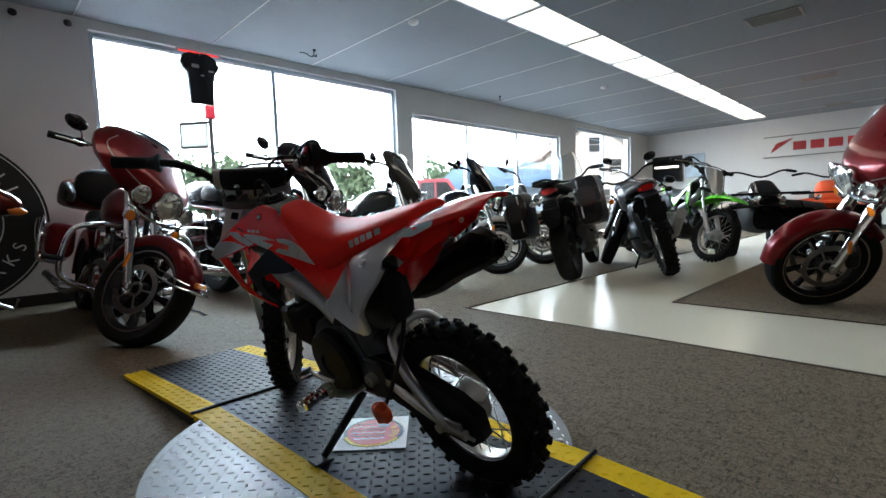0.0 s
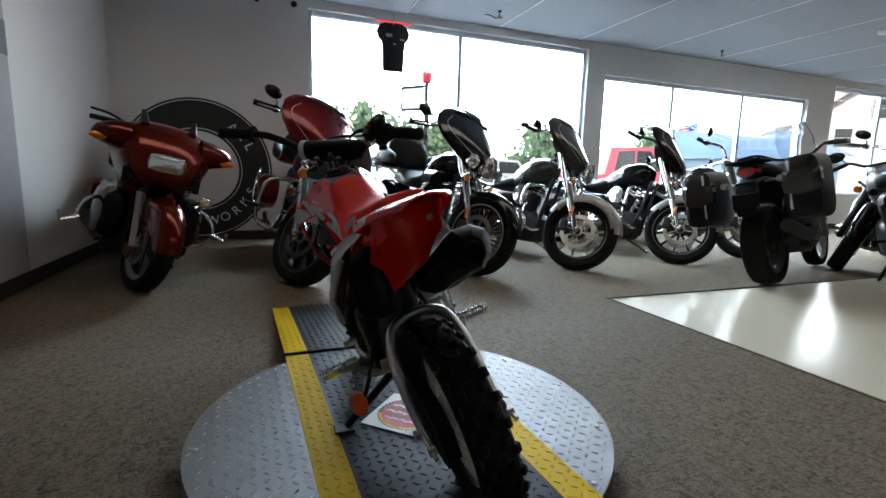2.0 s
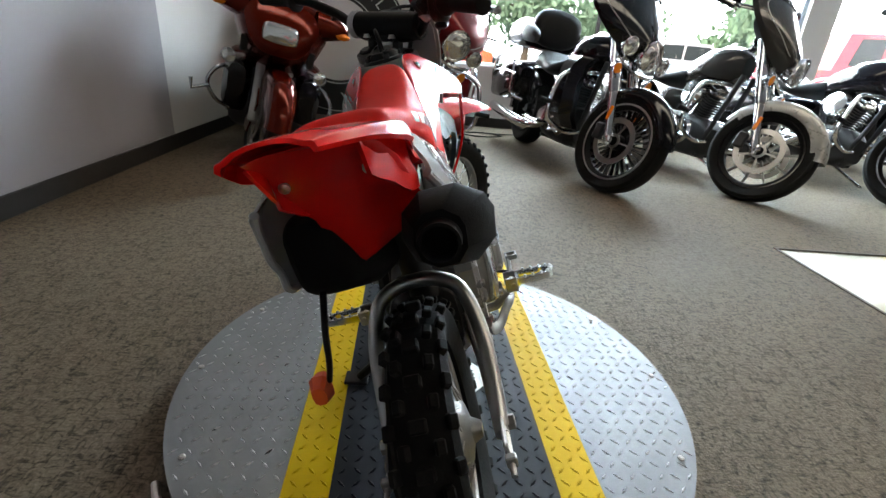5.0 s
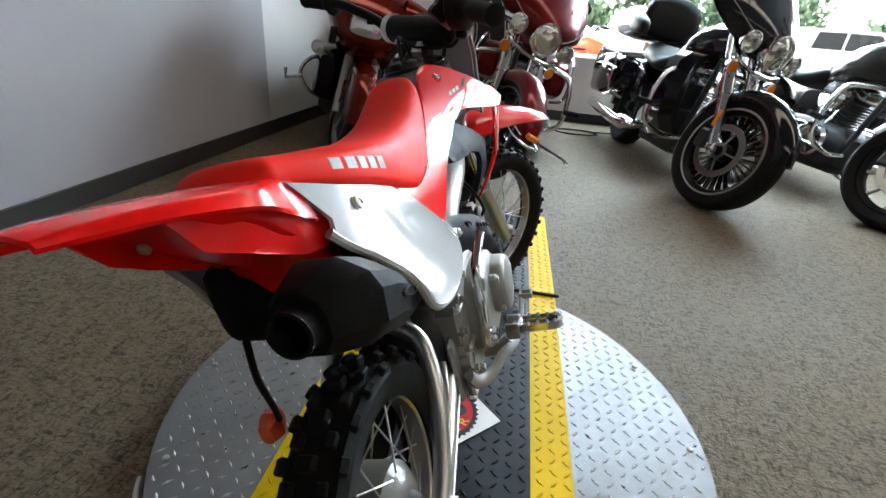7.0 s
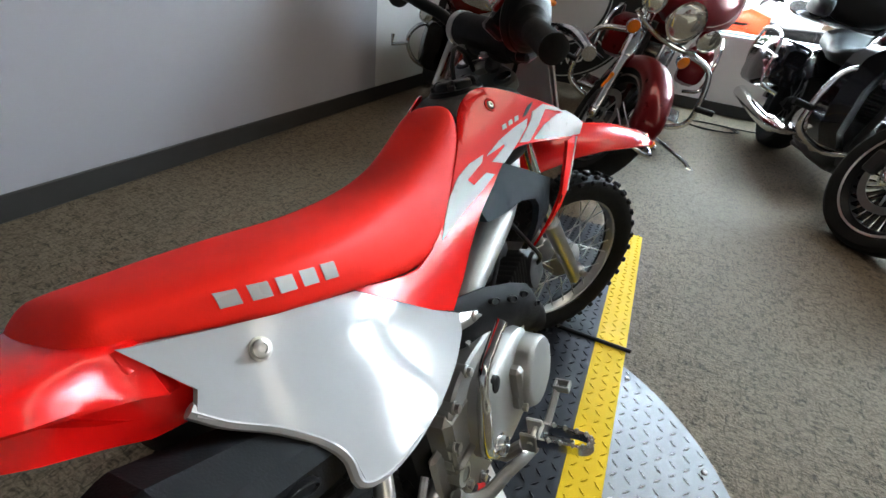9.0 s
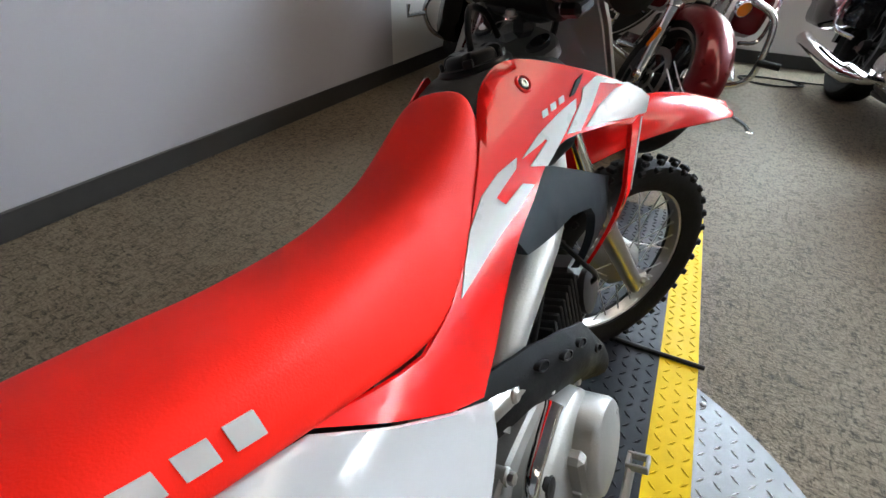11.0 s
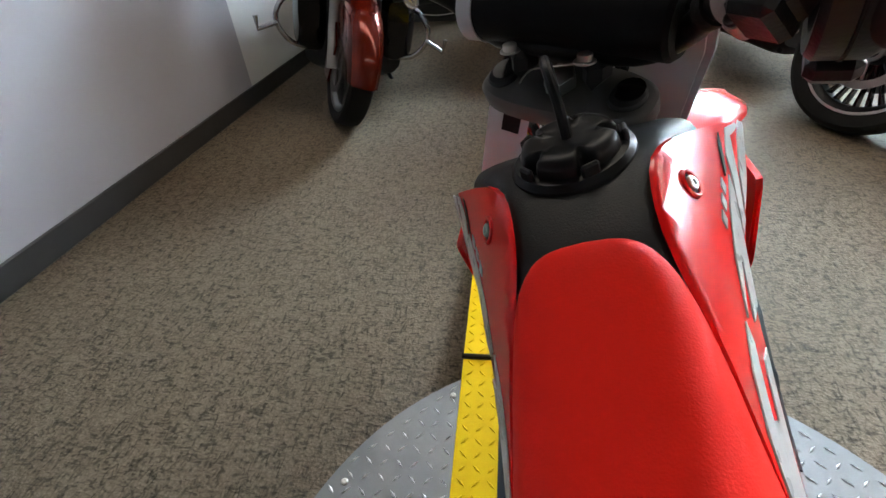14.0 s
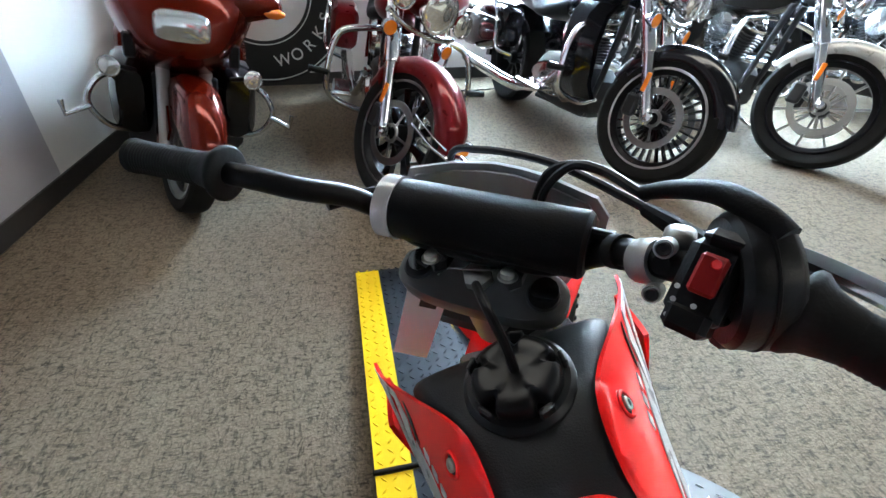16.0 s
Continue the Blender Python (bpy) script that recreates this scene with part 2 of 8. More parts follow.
def carpet_mat():
    ma = bpy.data.materials.new("fleck_carpet")
    ma.use_nodes = True
    nt = ma.node_tree
    b = nt.nodes["Principled BSDF"]
    N, L = nt.nodes.new, nt.links.new
    tc = N("ShaderNodeTexCoord")
    base = N("ShaderNodeTexNoise")
    base.inputs["Scale"].default_value, base.inputs["Detail"].default_value = 1.3, 3
    fib = N("ShaderNodeTexNoise")
    fib.inputs["Scale"].default_value, fib.inputs["Detail"].default_value = 140, 5
    mp = N("ShaderNodeMapping")
    mp.inputs["Scale"].default_value = (1, 2.6, 1)
    mp.inputs["Rotation"].default_value = (0, 0, 0.5)
    fleck = N("ShaderNodeTexNoise")
    fleck.inputs["Scale"].default_value, fleck.inputs["Detail"].default_value, fleck.inputs["Distortion"].default_value = 38, 2, 1.2
    mp2 = N("ShaderNodeMapping")
    mp2.inputs["Scale"].default_value = (2.6, 1, 1)
    mp2.inputs["Rotation"].default_value = (0, 0, 0.35)
    fleck2 = N("ShaderNodeTexNoise")
    fleck2.inputs["Scale"].default_value, fleck2.inputs["Detail"].default_value, fleck2.inputs["Distortion"].default_value = 33, 2, 1.2
    for n in (base, fib, mp, mp2):
        L(tc.outputs["Object"], n.inputs["Vector"])
    L(mp.outputs[0], fleck.inputs["Vector"])
    L(mp2.outputs[0], fleck2.inputs["Vector"])
    r1 = N("ShaderNodeValToRGB")
    r1.color_ramp.elements[0].position, r1.color_ramp.elements[0].color = 0.3, (0.120, 0.091, 0.061, 1)
    r1.color_ramp.elements[1].position, r1.color_ramp.elements[1].color = 0.7, (0.181, 0.139, 0.096, 1)
    L(fib.outputs["Fac"], r1.inputs["Fac"])
    r2 = N("ShaderNodeValToRGB")
    r2.color_ramp.elements[0].position, r2.color_ramp.elements[0].color = 0.30, (0.34, 0.33, 0.32, 1)
    r2.color_ramp.elements[1].position, r2.color_ramp.elements[1].color = 0.52, (1, 1, 1, 1)
    L(fleck.outputs["Fac"], r2.inputs["Fac"])
    r3 = N("ShaderNodeValToRGB")
    r3.color_ramp.elements[0].position, r3.color_ramp.elements[0].color = 0.30, (0.40, 0.39, 0.37, 1)
    r3.color_ramp.elements[1].position, r3.color_ramp.elements[1].color = 0.50, (1, 1, 1, 1)
    L(fleck2.outputs["Fac"], r3.inputs["Fac"])
    m1, m2, m3 = (N("ShaderNodeMix") for _ in range(3))
    for m in (m1, m2, m3):
        m.data_type, m.blend_type = "RGBA", "MULTIPLY"
        m.inputs["Factor"].default_value = 1
    L(r1.outputs[0], m1.inputs["A"])
    L(r2.outputs[0], m1.inputs["B"])
    L(m1.outputs["Result"], m2.inputs["A"])
    L(r3.outputs[0], m2.inputs["B"])
    r4 = N("ShaderNodeMapRange")
    r4.inputs["To Min"].default_value, r4.inputs["To Max"].default_value = 0.82, 1.12
    L(base.outputs["Fac"], r4.inputs["Value"])
    L(m2.outputs["Result"], m3.inputs["A"])
    L(r4.outputs[0], m3.inputs["B"])
    L(m3.outputs["Result"], b.inputs["Base Color"])
    b.inputs["Roughness"].default_value = 0.75
    b.inputs["Specular IOR Level"].default_value = 0.22
    bp = N("ShaderNodeBump")
    bp.inputs["Strength"].default_value, bp.inputs["Distance"].default_value = 0.6, 0.004
    L(fib.outputs["Fac"], bp.inputs["Height"])
    L(bp.outputs["Normal"], b.inputs["Normal"])
    return ma


def glass_mat(name, tint=(1, 1, 1), rough=0.0):
    ma = bpy.data.materials.new(name)
    ma.use_nodes = True
    b = ma.node_tree.nodes["Principled BSDF"]
    b.inputs["Base Color"].default_value = (*tint, 1)
    b.inputs["Transmission Weight"].default_value, b.inputs["Roughness"].default_value, b.inputs["IOR"].default_value = 1, rough, 1.45
    return ma


CARPET = carpet_mat()
TILE = mat("polished_cream_vinyl", (0.56, 0.52, 0.42), 0.21, vary=0.05, scale=1.5, rvary=0.03, bump=0.02, bscale=6, spec=0.36)
WALL = mat("white_painted_wall", (0.74, 0.73, 0.72), 0.6, vary=0.03, scale=2, bump=0.08, bscale=300)
GREY = mat("lilac_grey_painted_wall", (0.365, 0.35, 0.38), 0.55, vary=0.03, scale=2, bump=0.08, bscale=300)
BAND = mat("slate_grey_wall_band", (0.13, 0.135, 0.16), 0.55, vary=0.04, scale=2, bump=0.08, bscale=300)
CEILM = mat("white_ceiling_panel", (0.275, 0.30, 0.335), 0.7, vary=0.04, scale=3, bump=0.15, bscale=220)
BASEB = mat("dark_rubber_baseboard", (0.028, 0.026, 0.025), 0.5, vary=0.2)
ALU = mat("anodised_window_frame", (0.46, 0.52, 0.58), 0.38, 0.75, vary=0.08)
BACKW = mat("dim_grey_wall", (0.42, 0.42, 0.42), 0.7, vary=0.05)
EDGE = mat("brown_carpet_edging", (0.06, 0.045, 0.03), 0.6)
BLACK = mat("satin_black_plastic", (0.005, 0.005, 0.006), 0.42, vary=0.25, scale=14, bump=0.12, bscale=420, spec=0.17)
MATTE = mat("matte_black_plastic", (0.007, 0.007, 0.008), 0.58, vary=0.2, scale=12, bump=0.2, bscale=500, spec=0.09)
RUBBER = mat("black_rubber", (0.009, 0.009, 0.009), 0.72, vary=0.3, scale=20, bump=0.25, bscale=200, spec=0.14)
CHROME = mat("chrome", (0.70, 0.71, 0.72), 0.13, 1.0, vary=0.04, rvary=0.05)
STEEL = mat("brushed_steel", (0.5, 0.49, 0.47), 0.33, 1.0, vary=0.1, bump=0.05)
DISCM = mat("grey_disc_steel", (0.22, 0.21, 0.20), 0.35, 1.0, vary=0.15)
CAST = mat("silver_painted_casting", (0.30, 0.295, 0.285), 0.42, 0.6, vary=0.08, bump=0.15, bscale=350)
DARKM = mat("dark_engine_metal", (0.034, 0.034, 0.036), 0.5, 0.6, vary=0.2)
RED = mat("glossy_red_plastic", (0.80, 0.007, 0.006), 0.22, coat=0.2, vary=0.04, scale=5, rvary=0.02, spec=0.3)
SEATR = mat("grained_red_vinyl", (0.88, 0.018, 0.010), 0.55, vary=0.04, scale=6, bump=0.16, bscale=650, spec=0.10)
WHITE = mat("pearl_white_plastic", (0.40, 0.398, 0.405), 0.14, coat=0.5, vary=0.015, rvary=0.02)
DECAL = mat("silver_grey_sticker", (0.47, 0.46, 0.46), 0.3, vary=0.04)
SCOOP = mat("graphite_plastic", (0.018, 0.023, 0.030), 0.5, vary=0.12, bump=0.25, bscale=600, spec=0.06)
YELLOW = mat("worn_yellow_paint", (0.66, 0.43, 0.003), 0.55, vary=0.18, scale=7, rvary=0.12, spec=0.08)
TREADB = mat("black_painted_tread_plate", (0.008, 0.010, 0.016), 0.55, vary=0.3, scale=9, rvary=0.12, spec=0.18)
CAPB = mat("glossy_black_plastic", (0.006, 0.006, 0.007), 0.34, vary=0.2, rvary=0.08, spec=0.2)
TANKB = mat("fine_grained_black_plastic", (0.010, 0.010, 0.011), 0.5, vary=0.2, scale=12, bump=0.2, bscale=700, spec=0.3)
TREADA = mat("aluminium_tread_plate", (0.190, 0.196, 0.208), 0.5, 1.0, vary=0.2, scale=5, rvary=0.14, bump=0.06, bscale=90)
TREADL = mat("polished_tread_tops", (0.56, 0.57, 0.58), 0.30, 1.0, vary=0.1, scale=9, rvary=0.1)
MAROON = mat("metallic_maroon_paint", (0.11, 0.003, 0.005), 0.28, 0.4, coat=0.35, spec=0.12, vary=0.06, scale=4, rvary=0.02)
ORED = mat("candy_red_paint", (0.095, 0.007, 0.002), 0.2, 0.5, coat=0.3, spec=0.12, vary=0.06, scale=4, rvary=0.02)
GLOSSB = mat("gloss_black_paint", (0.006, 0.006, 0.008), 0.12, coat=0.25, vary=0.2, spec=0.25, rvary=0.02)
SILVERP = mat("silver_grey_paint", (0.33, 0.32, 0.305), 0.3, 0.3, coat=0.4, vary=0.05)
BROWNP = mat("dark_bronze_paint", (0.035, 0.031, 0.028), 0.2, 0.3, coat=0.4, spec=0.3)
LEATHER = mat("black_leather", (0.012, 0.012, 0.013), 0.48, vary=0.2, bump=0.35, bscale=260, spec=0.16)
AMBER = mat("amber_lens", (0.75, 0.18, 0.01), 0.15, vary=0.05, coat=0.6)
REDLENS = mat("red_lens", (0.45, 0.01, 0.008), 0.12, coat=0.8)
LENS = mat("clear_headlight_lens", (0.62, 0.62, 0.6), 0.08, 0.75, vary=0.25, scale=30, coat=0.8)
GREEN = mat("lime_green_plastic", (0.10, 0.46, 0.02), 0.28, coat=0.4, vary=0.05)
ORANGE = mat("orange_red_plastic", (0.8, 0.09, 0.02), 0.4)
PAPER = mat("white_paper_card", (0.75, 0.73, 0.72), 0.5, vary=0.04)
GLASS = glass_mat("window_glass")
SMOKED = mat("dark_smoked_plastic", (0.02, 0.02, 0.022), 0.12, coat=0.5)
SMOKE = glass_mat("tinted_windshield", (0.75, 0.78, 0.8), 0.02)
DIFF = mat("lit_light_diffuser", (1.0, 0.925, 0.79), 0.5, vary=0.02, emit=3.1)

# ---- room ----
X0, X1, Y0 = -1.79, 13.2, -6.0


def slab(name, x0, x1, y0, y1, z0, z1, material, label, category, bev=0.0, kind="structure"):
    g = Geo().box(((x0 + x1) / 2, (y0 + y1) / 2, (z0 + z1) / 2), (x1 - x0, y1 - y0, z1 - z0), bev)
    return solid(name, g, material, label, category, kind=kind)


slab("floor", X0 - 0.3, X1 + 0.3, Y0 - 0.3, WY + WT, -0.2, -0.005, TILE, "polished cream vinyl floor of the showroom aisles", "floor")
g = Geo().prism([(X0, Y0), (1.765, Y0), (1.765, 0.62), (X1, 0.62), (X1, WY), (X0, WY)], 0.006)
solid("carpet", g, CARPET, "taupe fleck carpet with dark streaks under the motorcycles", "carpet", pose(0, 0, -0.006), kind="structure")
g = Geo().prism([(2.83, Y0), (X1, Y0), (X1, -0.5), (2.83, -0.5)], 0.006)
solid("carpet", g, CARPET, "taupe fleck carpet across the aisle", "carpet", pose(0, 0, -0.006), kind="structure")
edges = Geo()
for x0, x1, y0, y1 in ((1.765, 1.78, Y0, 0.605), (1.765, X1, 0.605, 0.62), (2.815, 2.83, Y0, -0.485), (2.83, X1, -0.5, -0.485)):
    edges.box(((x0 + x1) / 2, (y0 + y1) / 2, 0.0), (x1 - x0, y1 - y0, 0.008))
solid("trim", edges, EDGE, "thin brown edging strip between carpet and vinyl", "trim", kind="structure")

# left wall, in two paints that meet at an upright edge
slab("wall_west", X0 - 0.2, X0, 1.82, WY, 0, CEIL, WALL, "white painted wall in the corner", "wall")
w = slab("wall_west", X0 - 0.2, X0 + 0.004, Y0, 1.82, 0, CEIL, GREY, "lilac grey painted wall with a slate band", "wall")
g = Geo().box((X0 + 0.005, (Y0 + 1.82) / 2, 1.51), (0.004, 1.82 - Y0, 0.2))
part("painted_band", g, BAND, w)
slab("wall_south", X0 - 0.2, X1 + 0.2, Y0 - 0.2, Y0, 0, CEIL, BACKW, "plain grey wall behind the aisle", "wall")
slab("wall_east", X1, X1 + 0.2, Y0, WY, 0, CEIL, WALL, "white far wall with a long sign", "wall")

# window wall
g = Geo()


def fill(x0, x1, z0, z1, y0=WY, y1=WY + WT):
    g.box(((x0 + x1) / 2, (y0 + y1) / 2, (z0 + z1) / 2), (x1 - x0, y1 - y0, z1 - z0))


fill(X0 - 0.2, WIN[0][0], 0, CEIL)
for i, (x0, x1, z0, z1, _) in enumerate(WIN):
    fill(x0, x1, 0, z0)
    fill(x0, x1, z1, CEIL)
    fill(x1, WIN[i + 1][0] if i < 2 else X1 + 0.2, 0, CEIL)
solid("wall_north", g, WALL, "white window wall facing the car park", "wall", kind="structure", sharp=0)
for i, (x0, x1, z0, z1, mull) in enumerate(WIN):
    w = thing("window_%d" % (i + 1), "wide shop window in a grey aluminium frame", "window", pose(0, WY + 0.1, 0), kind="structure")
    fr = 0.045
    for a, b, c, d in ((x0, x0 + fr, z0, z1), (x1 - fr, x1, z0, z1)):
        part("window_frame", Geo().box(((a + b) / 2, 0, (c + d) / 2), (b - a, 0.09, d - c), 0.006), ALU, w)
    for zc in (z0 + fr / 2, z1 - fr / 2):
        part("window_frame", Geo().box(((x0 + x1) / 2, 0, zc), (x1 - x0 - 2 * fr, 0.085, fr), 0.006), ALU, w)
    cuts = [x0 + fr] + mull + [x1 - fr]
    for mx in mull:
        part("mullion", Geo().box((mx, 0, (z0 + z1) / 2), (0.05, 0.082, z1 - z0 - 2 * fr), 0.006), ALU, w)
    for a, b in zip(cuts, cuts[1:]):
        p = part("pane", Geo().box(((a + b) / 2, 0.01, (z0 + z1) / 2), (b - a - 0.05, 0.006, z1 - z0 - 2 * fr)), GLASS, w)
        p.visible_shadow = False
    part("window_sill", Geo().box(((x0 + x1) / 2, -0.06, z0 + 0.012), (x1 - x0, 0.1, 0.024), 0.005), WALL, w)

# ceiling with a row of lit diffuser panels let into it, and a second, unseen row
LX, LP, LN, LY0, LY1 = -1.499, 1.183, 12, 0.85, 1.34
# the southern row is out of view, added to brighten the floor
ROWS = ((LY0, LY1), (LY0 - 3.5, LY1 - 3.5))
g = Geo()
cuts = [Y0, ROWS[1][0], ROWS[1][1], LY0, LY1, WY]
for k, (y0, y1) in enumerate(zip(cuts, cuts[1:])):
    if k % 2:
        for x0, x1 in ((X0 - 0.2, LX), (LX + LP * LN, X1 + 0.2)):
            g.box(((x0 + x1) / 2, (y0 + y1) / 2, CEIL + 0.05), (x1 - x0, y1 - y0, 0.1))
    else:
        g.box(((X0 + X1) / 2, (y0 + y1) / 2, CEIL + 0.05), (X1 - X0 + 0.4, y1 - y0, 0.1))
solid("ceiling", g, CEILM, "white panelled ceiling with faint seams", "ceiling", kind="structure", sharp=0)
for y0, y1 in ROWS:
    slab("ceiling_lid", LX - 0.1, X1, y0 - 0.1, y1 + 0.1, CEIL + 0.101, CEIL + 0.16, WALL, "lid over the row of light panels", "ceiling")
seams = Geo()
for i in range(12):
    seams.box((X0 + 0.6 + 1.22 * i, (Y0 + WY) / 2, CEIL - 0.0015), (0.012, WY - Y0, 0.003))
solid("trim", seams, WALL, "thin joint strips between the ceiling panels", "trim", kind="structure", sharp=0)
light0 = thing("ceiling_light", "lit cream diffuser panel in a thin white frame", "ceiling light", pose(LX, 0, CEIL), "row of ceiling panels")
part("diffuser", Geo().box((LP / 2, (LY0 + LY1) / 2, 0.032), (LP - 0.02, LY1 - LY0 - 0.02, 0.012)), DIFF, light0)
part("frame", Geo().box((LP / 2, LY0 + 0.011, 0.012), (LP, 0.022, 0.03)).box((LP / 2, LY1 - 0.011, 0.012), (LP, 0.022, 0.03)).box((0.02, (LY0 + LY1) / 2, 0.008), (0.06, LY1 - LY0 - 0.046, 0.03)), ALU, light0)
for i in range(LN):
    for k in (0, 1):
        # the added southern row starts two panels in
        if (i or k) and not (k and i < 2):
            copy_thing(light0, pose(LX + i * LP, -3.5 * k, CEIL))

# baseboards
for nm, c, s in (("west", (X0 + 0.008, (Y0 + WY) / 2, 0.05), (0.014, WY - Y0, 0.1)), ("north", ((X0 + X1) / 2, WY - 0.006, 0.05), (X1 - X0 - 0.03, 0.012, 0.1)), ("east", (X1 - 0.006, (Y0 + WY) / 2, 0.05), (0.012, WY - Y0 - 0.03, 0.1))):
    solid("baseboard", Geo().box(c, s, 0.004), BASEB, "dark rubber baseboard along the wall", "baseboard", kind="structure")

# ---- turntable with ramps ----
H, CY, RD, SW = 0.065, -0.585, 0.6, 0.3


def treads(rects, keep, z, pitch=0.026, size=(0.019, 0.0045, 0.0016)):
    """Raised lozenges in a basket pattern on a level plate."""
    g = Geo()
    lx, ly, lz = size
    for x0, x1, y0, y1 in rects:
        nx, ny = int((x1 - x0) / pitch), int((y1 - y0) / pitch)
        for i in range(nx + 1):
            for j in range(ny + 1):
                x, y = x0 + (i + 0.5) * pitch, y0 + (j + 0.5) * pitch
                if not keep(x, y):
                    continue
                a = radians(45 if (i + j) % 2 else -45)
                c, s = math.cos(a), math.sin(a)
                vs = [(x + u * c - v * s, y + u * s + v * c, z(y) + w) for u, v, w in ((-lx / 2, 0, 0), (0, -ly / 2, 0), (lx / 2, 0, 0), (0, ly / 2, 0), (-lx / 5, 0, lz), (lx / 5, 0, lz))]
                g.add(vs, [(0, 1, 4), (1, 5, 4), (1, 2, 5), (2, 3, 5), (3, 4, 5), (3, 0, 4)])
    return g


table = thing("display_turntable", "round aluminium tread plate turntable with a black and yellow track", "turntable", pose(0, 0, 0, 0, 0, 2.7))
n = 96
for sx in (-1, 1):
    a0 = math.asin(SW / RD)
    arc = [(sx * RD * math.cos(-math.pi / 2 + a0 + (math.pi - 2 * a0) * i / 40), CY + RD * math.sin(-math.pi / 2 + a0 + (math.pi - 2 * a0) * i / 40)) for i in range(41)]
    arc = [(x, y) for x, y in arc if abs(x) >= SW - 1e-4]
    poly = arc if sx > 0 else arc[::-1]
    p = part("disc_plate", Geo().prism(poly, 0.006), TREADA, table, "bare aluminium diamond tread plate", pose(0, 0, H - 0.008))
    t = treads([(min(q[0] for q in poly), max(q[0] for q in poly), CY - RD, CY + RD)], lambda x, y: abs(x) > SW + 0.012 and x * x + (y - CY) ** 2 < (RD - 0.012) ** 2, lambda y: H - 0.002, 0.03, (0.022, 0.006, 0.0022))
    o = part("raised_treads", t, TREADL, p, m=pose(0, 0, -H + 0.008), sharp=0)
    tagged(o, kind="stuff")
    for k in range(5):
        a = math.pi * (k + 0.5) / 5 - math.pi / 2
        a = max(-1.0, min(1.0, a / 1.3)) * 1.02
        part("bolt", Geo().lathe([(0.007, 0), (0.007, 0.003), (0.004, 0.005), (0, 0.005)], 10), STEEL, table, m=pose(sx * (RD - 0.03) * math.cos(a), CY + (RD - 0.03) * math.sin(a), H - 0.002))
rim = Geo().lathe([(RD, 0.0), (RD, 0.05), (RD - 0.01, 0.052), (RD - 0.01, 0.0)], 96, closed=True)
part("skirt", rim, DARKM, table, "dark rim under the plate", pose(0, CY, 0.004))
part("lock_lever", Geo().tube(spline([(-0.545, -0.880, 0.024), (-0.525, -0.915, 0.025), (-0.490, -0.945, 0.024), (-0.450, -0.955, 0.022)], 4), 0.0075, 10), STEEL, table, "grey steel lock lever beside the plate")
JF, JR = 0.0, -1.165
part("track", Geo().box((0, (JF + JR) / 2, H - 0.01), (2 * SW - 0.172, JF - JR - 0.016, 0.02)), TREADB, table, "black painted tread plate")
t = treads([(-0.21, 0.21, JR + 0.012, JF - 0.012)], lambda x, y: abs(x) < 0.205, lambda y: H, 0.028, (0.022, 0.0065, 0.0026))
tagged(part("raised_treads", t, TREADB, table, sharp=0), kind="stuff")
for sx in (-1, 1):
    part("yellow_edge", Geo().box((sx * (SW - 0.043), (JF + JR) / 2, H - 0.01), (0.086, JF - JR - 0.016, 0.0204)), YELLOW, table, "yellow painted edge stripe")
    xa, xb = (SW - 0.082, SW - 0.004) if sx > 0 else (-SW + 0.004, -SW + 0.082)
    t = treads([(xa, xb, JR + 0.012, JF - 0.012)], lambda x, y: True, lambda y: H + 0.0002, 0.028, (0.022, 0.0065, 0.0022))
    tagged(part("raised_treads", t, YELLOW, table, sharp=0), kind="stuff")
for y0, y1 in ((JF, 0.86), (JR, JR - 0.86)):
    d = 1 if y1 > y0 else -1
    za, zb = H, 0.016
    zf = lambda y: za + (zb - za) * abs(y - y0) / 0.86 + 0.0003
    for sx0, sx1, mtl, lb in ((-SW + 0.086, SW - 0.086, TREADB, "sloping black tread plate ramp"), (-SW, -SW + 0.086, YELLOW, "yellow painted edge stripe"), (SW - 0.086, SW, YELLOW, "yellow painted edge stripe")):
        q = Geo()
        ya, yb = y0 + d * 0.008, y1
        q.add([(sx0, ya, za), (sx1, ya, za), (sx1, yb, zb), (sx0, yb, zb), (sx0, ya, za - 0.014), (sx1, ya, za - 0.014), (sx1, yb, 0.001), (sx0, yb, 0.001)], [(0, 1, 2, 3), (7, 6, 5, 4), (0, 4, 5, 1), (1, 5, 6, 2), (2, 6, 7, 3), (3, 7, 4, 0)])
        o = part("ramp_plate" if mtl is TREADB else "yellow_edge", q, mtl, table, lb, sharp=0)
        t = treads([(sx0, sx1, min(ya, yb), max(ya, yb))], lambda x, y: sx0 + 0.008 < x < sx1 - 0.008, zf, 0.028, (0.022, 0.0065, 0.0026))
        tagged(part("raised_treads", t, mtl, o, sharp=0), kind="stuff")
    for sx in (-1, 1):
        q = Geo()
        xs = sx * (SW - 0.012)
        q.add([(xs, y0, za - 0.014), (xs, y1, 0.002), (xs, y0, 0.0), (xs - sx * 0.01, y0, za - 0.014), (xs - sx * 0.01, y1, 0.002), (xs - sx * 0.01, y0, 0.0)], [(0, 1, 2), (3, 5, 4), (0, 3, 4, 1), (0, 2, 5, 3)])
        part("ramp_side", q, DARKM, table, sharp=0)
    part("hinge_rod", Geo().tube([(-SW - 0.004, y0, H + 0.003), (SW + 0.012, y0, H + 0.003)], 0.006, 10), BLACK, table, "black hinge rod")

# ---- wheels ----


